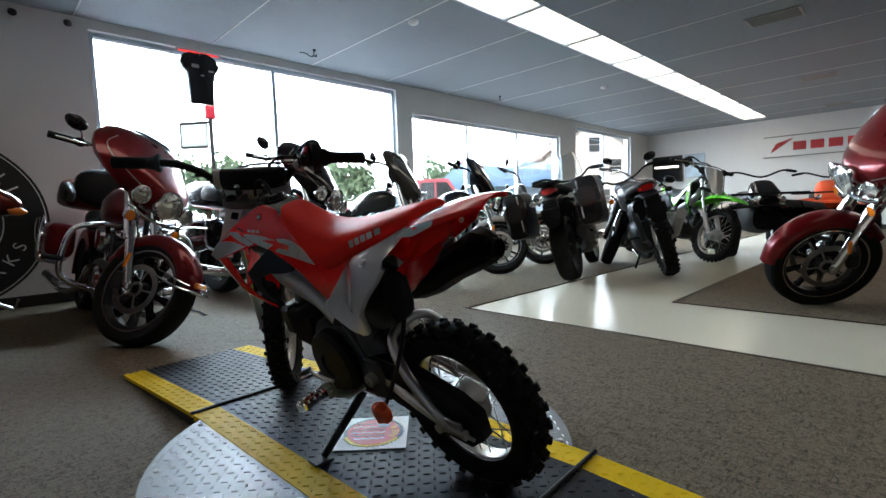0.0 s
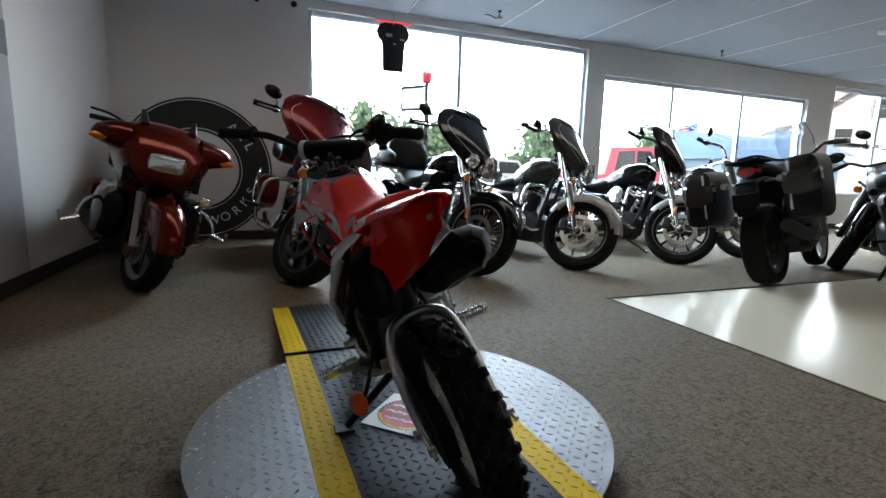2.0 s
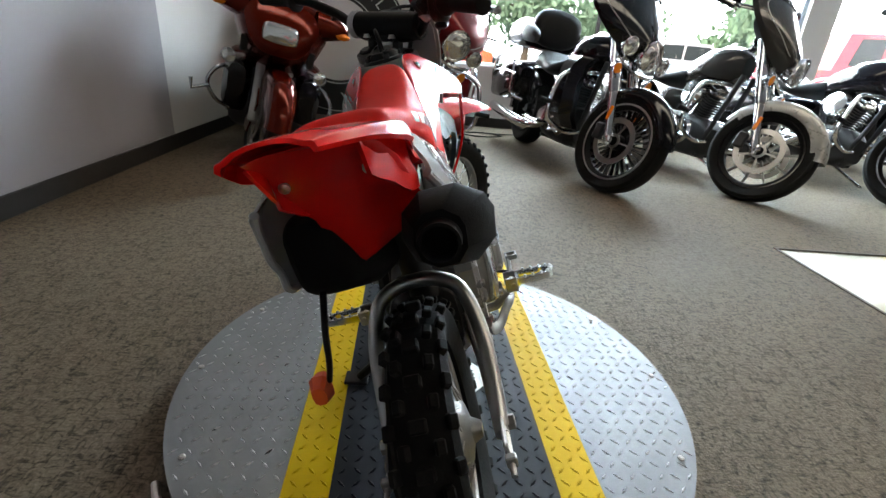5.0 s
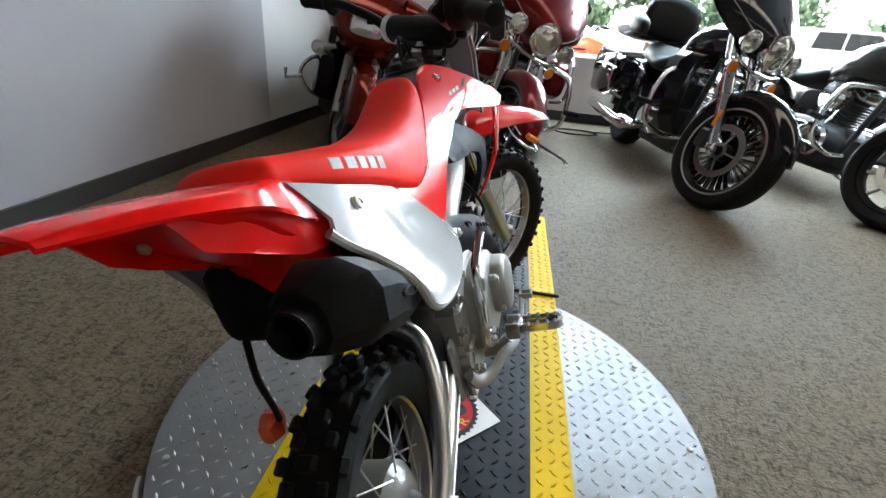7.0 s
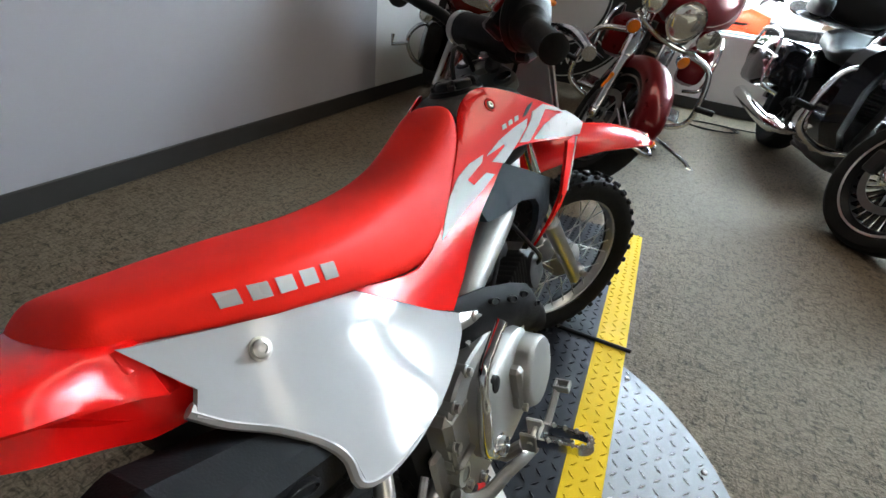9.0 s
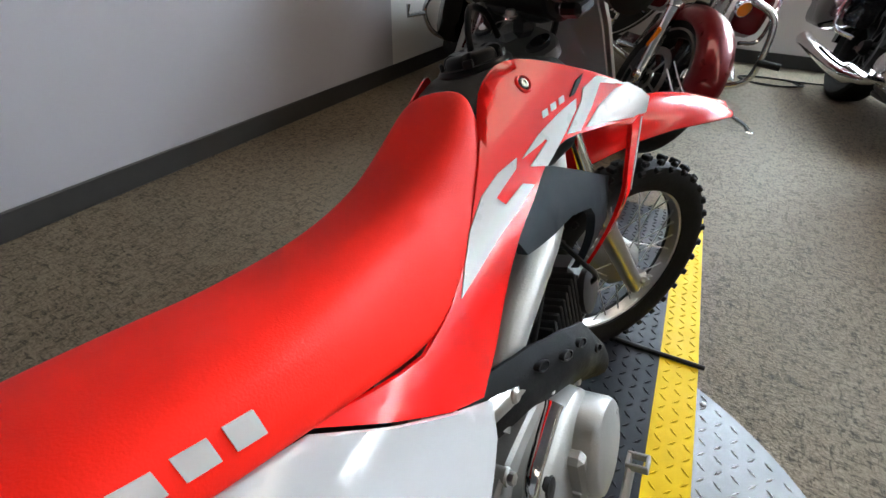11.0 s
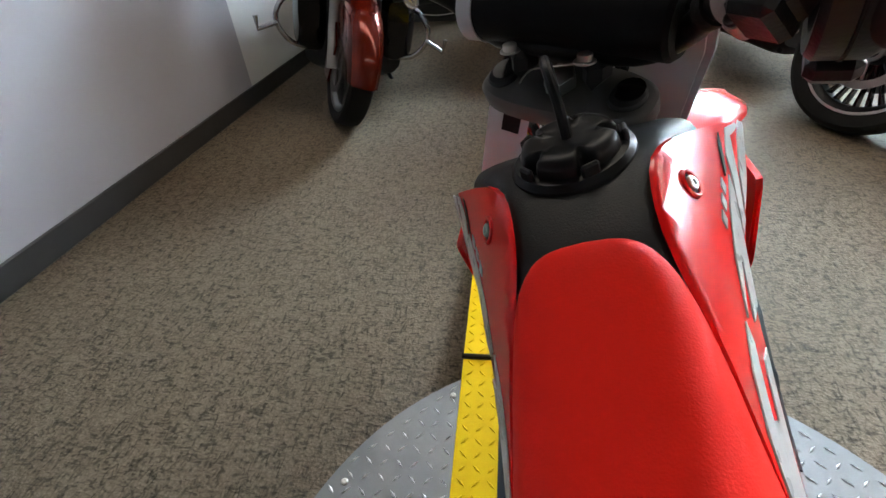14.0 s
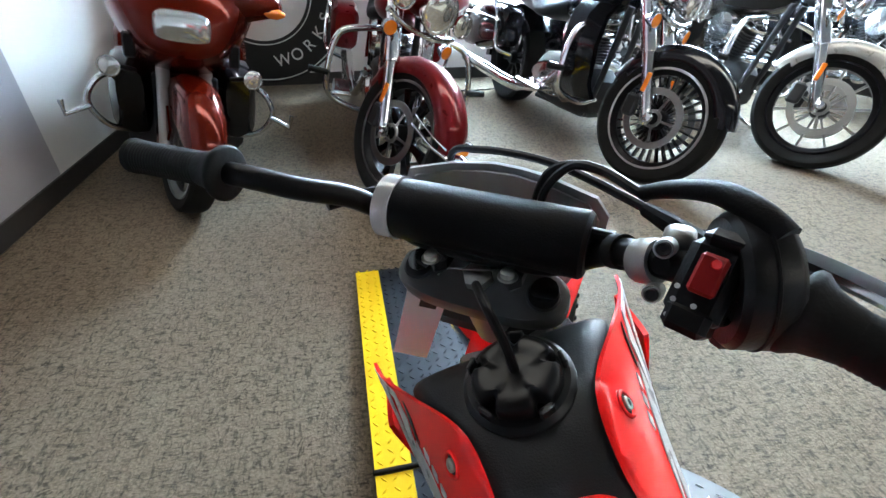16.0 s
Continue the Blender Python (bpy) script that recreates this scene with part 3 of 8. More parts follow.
def tyre_profile(R, w, d):
    """A closed tyre section: outer radius, width, depth of the side."""
    h = w / 2
    return [(R - d, -h * 0.62), (R - d * 0.62, -h * 0.96), (R - d * 0.3, -h), (R - d * 0.1, -h * 0.82), (R - 0.004, -h * 0.5), (R, 0), (R - 0.004, h * 0.5), (R - d * 0.1, h * 0.82), (R - d * 0.3, h), (R - d * 0.62, h * 0.96), (R - d, h * 0.62), (R - d + 0.006, 0)]


def knobs(R, w, rows):
    g = Geo()
    for lat, count, ph, sx, sy, hh in rows:
        for i in range(count):
            a = 2 * math.pi * (i + ph) / count
            tilt = lat / (w / 2) * 0.75
            m = Matrix.Rotation(a, 4, "Z") @ Matrix.Translation((R - 0.012 - abs(lat / w) ** 2 * 0.075, 0, lat)) @ Matrix.Rotation(-tilt, 4, "Y")
            g.box((hh / 2, 0, 0), (hh, sy, sx), 0.0022, m)
    return g


def spoke_wheel(parent, axle, R, w, d, rim_r, spokes, knobrows, m=None, hub=0.03, drum=0.0):
    """A laced wheel of an off-road bike: rim, tyre with blocks, hub and single spokes."""
    base = Matrix.Translation(axle) @ AXLE
    if m is not None:
        base = m @ base
    rw = w * 0.36
    g = Geo().lathe([(rim_r, -rw), (rim_r + 0.006, -rw - 0.003), (rim_r - 0.002, -rw + 0.006), (rim_r - 0.012, -rw * 0.5), (rim_r - 0.014, 0), (rim_r - 0.012, rw * 0.5), (rim_r - 0.002, rw - 0.006), (rim_r + 0.006, rw + 0.003), (rim_r, rw), (rim_r + 0.008, 0)], 64, closed=True)
    wheel = part("wheel", g, STEEL if drum else CHROME, parent, "polished rim laced with wire spokes", base)
    part("tyre", Geo().lathe(tyre_profile(R - 0.012, w, d), 72, closed=True), RUBBER, wheel, "black knobbly tyre")
    k = part("tread", knobs(R, w, knobrows), RUBBER, wheel, sharp=20)
    tagged(k, kind="stuff")
    hp = [(0, -0.055), (hub * 0.5, -0.055), (hub * 0.5, -0.04), (hub * 1.25, -0.038), (hub * 1.25, -0.033), (hub * 0.8, -0.025), (hub * 0.8, 0.025), (hub * 1.25, 0.033), (hub * 1.25, 0.038), (hub * 0.5, 0.04), (hub * 0.5, 0.055), (0, 0.055)]
    if drum:
        hp = [(0, -0.055), (0.018, -0.055), (0.02, -0.04), (drum, -0.034), (drum, 0.018), (drum - 0.012, 0.03), (drum - 0.016, 0.034), (0.02, 0.04), (0.012, 0.055), (0, 0.055)]
    part("hub", Geo().lathe(hp, 28), CAST, wheel)
    hr = (drum or hub * 1.25) - 0.003
    L = rim_r - 0.012 - hr
    sp = Geo().tube([(hr, 0, 0), (hr + L, 0, 0)], 0.0016, 6).mesh("spoke", STEEL)
    for i in range(spokes):
        a = 2 * math.pi * i / spokes
        s = 1 if i % 2 else -1
        z0 = s * 0.03
        off = (0.55 if (i // 2) % 2 else -0.55)
        p0 = Vector((hr * math.cos(a + off), hr * math.sin(a + off), z0))
        p1 = Vector(((rim_r - 0.012) * math.cos(a), (rim_r - 0.012) * math.sin(a), 0))
        dv = p1 - p0
        q = Matrix.Translation(p0) @ dv.to_track_quat("X", "Z").to_matrix().to_4x4() @ Matrix.Diagonal((dv.length / L, 1, 1, 1)) @ Matrix.Translation((-hr, 0, 0))
        part("spoke", sp, STEEL, wheel, m=q)
    return wheel


# ---- small red off-road bike on the turntable ----


def crown(y, top, bot, tw, bw, n=36):
    """A seat section: a slightly domed top, softly creased into sloping sides."""
    out = []
    for x, _, z in ring(y, 1.0, 0.0, 1.0, n, 4.2):
        out.append((x * (bw + (tw - bw) * min(max(z, 0), 1) ** 1.2), y, bot + (top - bot) * z + 0.004 * (1 - x * x) * z))
    return out



def on_skin(d, y, z, sx, lift):
    """The pose of a bolt that sits square on the skin x = d(y, z)."""
    n = Vector((1, (d(y - 0.002, z) - d(y + 0.002, z)) / 0.004, (d(y, z - 0.002) - d(y, z + 0.002)) / 0.004)).normalized()
    p = Vector((d(y, z), y, z)) + n * lift
    p.x, n.x = p.x * sx, n.x * sx
    return along(p, p + n)


def dirt_bike(root_m, steer, body, seat_m, side_m, label, fine=True):
    b = thing("dirt_bike", label, "motorcycle", root_m)
    P0, rake = Vector((0, -0.286, 0.797)), radians(22)
    ax = Vector((0, -math.sin(rake), math.cos(rake)))
    S = Matrix.Translation(P0) @ Matrix.Rotation(radians(-steer), 4, ax) @ Matrix.Translation(-P0)
    FA, RA = Vector((0, 0.0, 0.246)), Vector((0, -1.0, 0.216))

    kr = [(0, 26, 0, 0.022, 0.017, 0.013), (-0.019, 26, 0.5, 0.013, 0.018, 0.013), (0.019, 26, 0.5, 0.013, 0.018, 0.013), (-0.034, 26, 0, 0.013, 0.019, 0.014), (0.034, 26, 0, 0.013, 0.019, 0.014)]
    kf = [(x * 0.86, 34, p, sx * 0.9, 0.014, 0.011) for x, c, p, sx, sy, h in kr]
    spoke_wheel(b, FA, 0.248, 0.07, 0.058, 0.188, 28, kf, S, hub=0.026, drum=0.052)
    spoke_wheel(b, RA, 0.218, 0.084, 0.062, 0.154, 28, kr, None, hub=0.03, drum=0.058)

    # seat
    ys = [(-0.490, 0.722, 0.70, 0.018, 0.022), (-0.494, 0.734, 0.69, 0.030, 0.036), (-0.503, 0.738, 0.68, 0.039, 0.046), (-0.52, 0.733, 0.67, 0.045, 0.060), (-0.55, 0.719, 0.65, 0.047, 0.069), (-0.58, 0.706, 0.63, 0.048, 0.074), (-0.62, 0.691, 0.605, 0.050, 0.080), (-0.66, 0.681, 0.585, 0.056, 0.084), (-0.70, 0.676, 0.574, 0.062, 0.085), (-0.74, 0.675, 0.578, 0.068, 0.085), (-0.80, 0.678, 0.598, 0.077, 0.087), (-0.87, 0.688, 0.622, 0.084, 0.089), (-0.94, 0.698, 0.645, 0.082, 0.085), (-0.99, 0.705, 0.665, 0.070, 0.074), (-1.03, 0.712, 0.680, 0.055, 0.060), (-1.044, 0.712, 0.684, 0.052, 0.057), (-1.054, 0.708, 0.687, 0.046, 0.053), (-1.063, 0.702, 0.690, 0.038, 0.047), (-1.069, 0.697, 0.693, 0.028, 0.038)]
    fa_ = spline([(y, t, bo) for y, t, bo, h, w_ in ys], 4)
    fb_ = spline([(h, w_, 0) for y, t, bo, h, w_ in ys], 4)
    g = Geo().loft([crown(a.x, a.y, a.z, c.x, c.y) for a, c in zip(fa_, fb_)])
    seat = part("seat", g, seat_m, b, "grained red vinyl seat", sharp=70)

    def seat_x(y, z):
        bo, t, w0, w1 = (interp(-y, [(-q[0], q[k]) for q in ys]) for k in (2, 1, 4, 3))
        u = min(max((z - bo) / (t - bo), 0.02), 0.98)
        return (1 - abs(2 * u - 1) ** 4.2) ** (1 / 4.2) * (w0 + (w1 - w0) * u ** 1.2) + 0.0014

    # tank cover, filler cap and vent hose
    ts = [(-0.56, 0.70, 0.60, 0.046), (-0.50, 0.728, 0.60, 0.052), (-0.46, 0.742, 0.60, 0.057), (-0.42, 0.748, 0.60, 0.066), (-0.38, 0.747, 0.60, 0.083), (-0.35, 0.739, 0.61, 0.098), (-0.335, 0.724, 0.63, 0.102), (-0.327, 0.70, 0.65, 0.098)]
    g = Geo().loft([ring(y, t, bo, h, 32, 6.0) for y, t, bo, h in ts])
    part("tank_cover", g, TANKB, b, "matte black tank cover", sharp=50)
    capm = Matrix.Translation((0, -0.398, 0.746)) @ Matrix.Rotation(radians(4), 4, "X") @ Matrix.Scale(0.84, 4)
    g = Geo().lathe([(0.057, -0.004), (0.056, 0.005), (0.051, 0.010), (0.045, 0.011), (0.044, 0.006), (0, 0.006)], 48)
    cap = part("fuel_cap", g, CAPB, b, "ribbed glossy black fuel cap", capm)
    lobe = lambda r_, z, k: [((r_ - k * max(0.0, math.cos(5 * a) - 0.55) * 2.2) * math.cos(a), (r_ - k * max(0.0, math.cos(5 * a) - 0.55) * 2.2) * math.sin(a), z) for a in [2 * math.pi * i / 100 for i in range(100)]]
    part("cap_knob", Geo().loft([lobe(0.044, 0.006, 0.012), lobe(0.044, 0.018, 0.012), lobe(0.041, 0.024, 0.011), lobe(0.034, 0.027, 0.008), lobe(0.024, 0.0245, 0.0), lobe(0.012, 0.025, 0.0)]), CAPB, cap, sharp=50)
    for i in range(5):
        part("cap_tab", Geo().box((0.0475, 0, 0.013), (0.006, 0.016, 0.016), 0.002, Matrix.Rotation(2 * math.pi * i / 5, 4, "Z")), TANKB, cap)
    part("vent_hose", Geo().tube(spline([(0, 0, 0.024), (0, 0.008, 0.055), (-0.004, 0.04, 0.078), (-0.006, 0.09, 0.06), (-0.006, 0.115, 0.02)], 6), 0.005, 10), BLACK, cap, "black vent hose")

    # shrouds
    def sd(y, z):
        y, z = y + 0.5, z - 0.65
        return 0.0876 + 0.2328 * y - 0.3506 * z + 0.2457 * y * y + 1.0105 * y * z - 2.0238 * z * z - 0.4115 * y ** 3

    def scoop_d(y, z):
        y, z = y + 0.45, z - 0.57
        return min(0.120 + 0.079 * y - 0.445 * z + 4.498 * y * z, 0.137)

    def pd(y, z):
        crease = 0.005 * math.exp(-((z - (0.585 - (y + 0.8) * 0.35)) / 0.022) ** 2) * min(max((y + 1.0) * 6, 0), 1)
        y, z = y + 0.9, z - 0.6
        return 0.0962 - 0.0815 * y - 0.4302 * z - 0.818 * y * y - 0.6396 * y * z + crease

    def pdl(y, z):
        k = min(max((-0.80 - y) / 0.18, 0), 1)
        q = min(max((0.680 - z) / 0.055, 0), 1)
        return pd(y, z) + 0.056 * k * k * (3 - 2 * k) * q * q * (3 - 2 * q) * min(1.0, 0.3 + (z - 0.47) * 9)

    top_edge = [(p.x, p.y) for p in spline([(-0.842, 0.619, 0), (-0.79, 0.600, 0), (-0.735, 0.585, 0), (-0.70, 0.590, 0), (-0.655, 0.606, 0), (-0.603, 0.640, 0), (-0.554, 0.676, 0), (-0.518, 0.708, 0), (-0.49, 0.731, 0), (-0.46, 0.745, 0), (-0.432, 0.751, 0), (-0.40, 0.744, 0), (-0.35, 0.720, 0), (-0.295, 0.690, 0), (-0.235, 0.652, 0), (-0.208, 0.639, 0)], 2)]
    low_edge = [(p.x, p.y) for p in spline([(-0.232, 0.617, 0), (-0.30, 0.630, 0), (-0.36, 0.642, 0), (-0.42, 0.650, 0), (-0.465, 0.641, 0), (-0.512, 0.615, 0), (-0.557, 0.593, 0), (-0.612, 0.556, 0), (-0.65, 0.524, 0), (-0.690, 0.500, 0)], 2)]
    out = top_edge + low_edge + [(-0.74, 0.533), (-0.79, 0.574)]
    black = [(-0.557, 0.592), (-0.512, 0.613), (-0.475, 0.634), (-0.45, 0.632), (-0.427, 0.619), (-0.40, 0.604), (-0.361, 0.582), (-0.320, 0.563), (-0.322, 0.50), (-0.333, 0.45), (-0.342, 0.424), (-0.358, 0.455), (-0.370, 0.50), (-0.383, 0.533), (-0.40, 0.552), (-0.426, 0.563), (-0.45, 0.566), (-0.493, 0.565), (-0.53, 0.568), (-0.555, 0.572)]
    fang = [(-0.226, 0.624), (-0.250, 0.560), (-0.285, 0.495), (-0.326, 0.424), (-0.336, 0.428), (-0.318, 0.490), (-0.300, 0.550), (-0.296, 0.600), (-0.300, 0.626)]
    side = [(-1.043, 0.689), (-0.975, 0.664), (-0.915, 0.644), (-0.845, 0.619), (-0.795, 0.576), (-0.742, 0.534), (-0.692, 0.499), (-0.72, 0.489), (-0.77, 0.484), (-0.83, 0.481), (-0.89, 0.482), (-0.935, 0.488), (-0.955, 0.499), (-0.952, 0.522), (-0.961, 0.546), (-0.985, 0.580), (-1.012, 0.608), (-1.028, 0.626), (-1.018, 0.641), (-1.030, 0.672)]

    for sx in (1, -1):
        f = (lambda gg: gg) if sx > 0 else mirror_x
        sh = part("tank_shroud", f(panel(out, sd, 0.004, 0.014)), body, b, "glossy tank shroud with silver stripes", sharp=60)
        part("air_scoop", f(panel(black, lambda y, z: min(scoop_d(y, z), sd(y, z) + 0.006) - 0.004, 0.012, 0.024)), SCOOP, b, "graphite air scoop")
        part("scoop_edge", f(panel(fang, lambda y, z: min(0.126 + (z - 0.425) * 0.16, sd(y, z) + 0.014), 0.006, 0.024)), body, sh)
        part("stripe", f(panel([(-0.226, 0.622), (-0.250, 0.559), (-0.270, 0.520), (-0.276, 0.522), (-0.257, 0.565), (-0.236, 0.620)], lambda y, z: min(0.126 + (z - 0.425) * 0.16, sd(y, z) + 0.014) + 0.0012, 0.001, 0.024)), DECAL, sh, "silver grey sticker")
        # stripes of the sticker set
        for poly in ([(-0.668, 0.593), (-0.642, 0.613), (-0.617, 0.631), (-0.578, 0.650), (-0.542, 0.659), (-0.506, 0.662), (-0.516, 0.653), (-0.562, 0.641), (-0.597, 0.617), (-0.555, 0.630), (-0.517, 0.637), (-0.501, 0.629), (-0.540, 0.618), (-0.591, 0.608), (-0.638, 0.598)],
                     [(-0.500, 0.658), (-0.457, 0.671), (-0.410, 0.680), (-0.372, 0.685), (-0.382, 0.674), (-0.413, 0.659), (-0.442, 0.647), (-0.469, 0.637), (-0.494, 0.647), (-0.461, 0.657), (-0.421, 0.669), (-0.465, 0.661)],
                     [(-0.352, 0.692), (-0.318, 0.698), (-0.281, 0.681), (-0.291, 0.679), (-0.318, 0.689), (-0.337, 0.684), (-0.352, 0.668), (-0.389, 0.650), (-0.414, 0.655), (-0.380, 0.672), (-0.364, 0.681)],
                     [(-0.349, 0.659), (-0.336, 0.665), (-0.293, 0.673), (-0.262, 0.672), (-0.235, 0.655), (-0.214, 0.638), (-0.228, 0.620), (-0.268, 0.626), (-0.330, 0.640), (-0.376, 0.650)],
                     [(-0.308, 0.694), (-0.275, 0.676), (-0.262, 0.673), (-0.262, 0.668), (-0.295, 0.682)]):
            part("stripe", f(panel(poly, lambda y, z: sd(y, z) + 0.0012, 0.001, 0.014)), DECAL, sh, "silver grey sticker", sharp=0)
        for k in range(3):
            y0, z0 = -0.438 + 0.0175 * k, 0.683 + 0.0022 * k
            poly = [(y0, z0), (y0 + 0.010, z0 + 0.0008), (y0 + 0.014, z0 + 0.0075), (y0 + 0.004, z0 + 0.0067)]
            part("mark_bar", f(panel(poly, lambda y, z: sd(y, z) + 0.0012, 0.001, 0.014)), DECAL, sh, "silver grey mark", sharp=0)
        part("mark_bar", f(panel([(-0.381, 0.690), (-0.372, 0.690), (-0.350, 0.701), (-0.340, 0.707), (-0.358, 0.703)], lambda y, z: sd(y, z) + 0.0014, 0.001, 0.014)), MATTE, sh, "dark mark", sharp=0)
        bm_ = on_skin(sd, -0.432, 0.723, sx, 0.0)
        part("recess", Geo().lathe([(0.0078, 0.0004), (0.0085, 0.0018), (0.0100, 0.0022), (0.0115, 0.0012), (0.0120, -0.002), (0.0078, -0.002)], 28, closed=True), body, sh, m=bm_)
        # black disc paints the shade inside the raised ring
        part("recess_shade", Geo().lathe([(0.0, 0.0003), (0.0079, 0.0003), (0.0079, -0.002), (0, -0.002)], 24), MATTE, sh, m=bm_)
        part("bolt", Geo().lathe([(0.0056, 0.0), (0.0056, 0.0024), (0.0046, 0.0032), (0.0026, 0.0032), (0.0026, 0.0014), (0, 0.0014)], 20), STEEL, sh, "steel bolt", bm_)
        skin = pd if sx > 0 else pdl
        sp = part("side_panel", f(panel(side, skin, 0.005, 0.016)), side_m, b, "pearl white side panel", sharp=60)
        lip = [(-1.028, 0.630), (-1.012, 0.608), (-0.985, 0.580), (-0.961, 0.546), (-0.953, 0.522), (-0.956, 0.500), (-0.935, 0.488), (-0.89, 0.482), (-0.83, 0.481)]
        g = Geo().tube(spline([(skin(y, z) - 0.006, y, z) for y, z in lip], 4), 0.006, 8)
        part("panel_lip", f(g), side_m, sp, "folded cream edge")
        bm_ = on_skin(skin, -0.966, 0.638, sx, 0.0005)
        part("bolt", Geo().lathe([(0.0098, 0.0), (0.0098, 0.001), (0.0078, 0.0013), (0.0078, 0.0035), (0.0066, 0.0042), (0.004, 0.0045), (0.004, 0.0025), (0, 0.0025)], 18), STEEL, sp, "steel bolt with washer", bm_)
        # lettering on the seat side stands as bars
        for k in range(5):
            y0, z0 = -0.978 + 0.0235 * k, 0.681 - 0.0068 * k
            hgt = 0.0125 + 0.0008 * k
            poly = [(y0, z0), (y0 + 0.016, z0 - 0.0046), (y0 + 0.016, z0 - 0.0046 + hgt), (y0, z0 + hgt)]
            part("letter_bar", f(panel(poly, seat_x, 0.003, 0.006)), DECAL, seat, "pale printed mark", sharp=0)

    # rear fender and its liner
    top = [(-0.93, 0.070, 0.655, 0.030), (-0.99, 0.080, 0.676, 0.040), (-1.02, 0.087, 0.685, 0.040), (-1.06, 0.090, 0.695, 0.030), (-1.10, 0.087, 0.704, 0.020), (-1.14, 0.077, 0.711, 0.014), (-1.18, 0.062, 0.717, 0.010), (-1.215, 0.046, 0.721, 0.008), (-1.235, 0.036, 0.722, 0.006)]
    fa_ = spline([(y, h, z) for y, h, z, dr in top], 3)
    fb_ = spline([(dr, 0, 0) for y, h, z, dr in top], 3)
    rows = []
    for a, c in zip(fa_, fb_):
        y, h, z, dr = a.x, a.y, a.z, c.x
        prof = [(1.03, -dr), (1.015, -dr * 0.78), (1.0, -dr * 0.5), (0.975, -dr * 0.24), (0.93, -dr * 0.08), (0.84, 0.0), (0.6, 0.004), (0.3, 0.006), (0.0, 0.0065)]
        up = [(-h * u, y, z + v) for u, v in prof] + [(h * u, y, z + v) for u, v in reversed(prof[:-1])]
        rows.append(up + [(x * (1 - 0.0035 / h), y, z_ - 0.0032) for x, y, z_ in reversed(up)])
    g = Geo().loft(rows)
    g.v = [(x - 0.010 * min(max((-1.0 - y) / 0.09, 0), 1) ** 1.5, y, z) for x, y, z in g.v]

    def tuck(x, y, z):
        if y < -1.10:
            return x, y, z
        lim, k = pd(max(y, -1.05), z) - (0.016 if y > -1.03 else 0.002), min(max((-1.05 - y) / 0.05, 0), 1)
        a = abs(x)
        return math.copysign(min(a, lim) * (1 - k) + a * k, x), y, z

    g.v = [tuck(*p) for p in g.v]
    rf = part("rear_fender", g, body, b, "glossy red rear mudguard", sharp=40)

    def fender_d(y, z):
        h, zt, dr = (interp(-y, [(-t[0], t[k]) for t in top]) for k in (1, 2, 3))
        u = interp((z - zt) / dr, [(-1.0, 1.03), (-0.5, 1.0), (-0.24, 0.975), (-0.08, 0.93), (0.0, 0.84)])
        return h * u + 0.0015 + 0.010 * min(max((-1.0 - y) / 0.09, 0), 1) ** 1.5

    part("stripe", mirror_x(panel([(-1.045, 0.679), (-1.08, 0.697), (-1.115, 0.7045), (-1.15, 0.711), (-1.146, 0.700), (-1.105, 0.686)], fender_d, 0.001, 0.012)), DECAL, rf, "silver grey sticker", sharp=0)
    lr = []
    for y, z, x0, x1 in ((-1.185, 0.709, -0.048, 0.048), (-1.14, 0.692, -0.060, 0.060), (-1.10, 0.668, -0.068, 0.067), (-1.06, 0.632, -0.073, 0.064), (-1.01, 0.600, -0.078, 0.062), (-0.985, 0.560, -0.077, 0.042), (-0.96, 0.522, -0.074, -0.020), (-0.95, 0.508, -0.072, -0.046)):
        w_ = x1 - x0
        at = lambda k: x0 + w_ * k
        lr.append([(at(0), y + 0.016, z), (at(0.06), y + 0.002, z), (at(0.3), y - 0.004, z + 0.004), (at(0.7), y - 0.004, z + 0.004), (at(0.94), y + 0.002, z), (at(1), y + 0.016, z), (at(0.75), y + 0.021, z + 0.004), (at(0.25), y + 0.021, z + 0.004)])
    g = Geo().loft(lr)
    g.v = [(x - 0.010 * min(max((-1.0 - y) / 0.09, 0), 1) ** 1.5, y, z) for x, y, z in g.v]
    part("fender_liner", g, body, b, "red inner mudguard", sharp=50)
    for x, y, z in ((-0.055, -1.10, 0.669), (0.03, -1.10, 0.669)):
        part("screw", Geo().lathe([(0, 0), (0.006, 0), (0.006, 0.004), (0.003, 0.006), (0, 0.006)], 10), STEEL, b, m=Matrix.Translation((x, y - 0.004, z)) @ Matrix.Rotation(radians(115), 4, "X"))
    for sx in (-1, 1):
        g = panel([(-1.165, 0.702), (-1.10, 0.697), (-1.05, 0.688), (-0.98, 0.665), (-0.975, 0.632), (-1.005, 0.612), (-1.05, 0.620), (-1.10, 0.646), (-1.14, 0.668)], lambda y, z: 0.070 - (0.69 - z) * 0.08 - max(-1.06 - y, 0) * 0.22 + 0.003 * math.sin(y * 90), 0.004, 0.02)
        g = g if sx > 0 else mirror_x(g)
        g.v = [(x - 0.010 * min(max((-1.0 - y) / 0.09, 0), 1) ** 1.5, y, z) for x, y, z in g.v]
        g.v = [tuck(x, y, z) for x, y, z in g.v]
        part("fender_cheek", g, body, b)

    # airbox and battery case under the seat
    g = Geo().loft([ring(y, t, bo, h, 16, 4, x) for y, t, bo, h, x in ((-1.004, 0.588, 0.512, 0.024, -0.094), (-0.997, 0.598, 0.498, 0.034, -0.093), (-0.98, 0.604, 0.486, 0.039, -0.090), (-0.9, 0.61, 0.45, 0.042, -0.070), (-0.75, 0.58, 0.44, 0.05, -0.02))])
    part("airbox", g, MATTE, b, "matte black airbox")
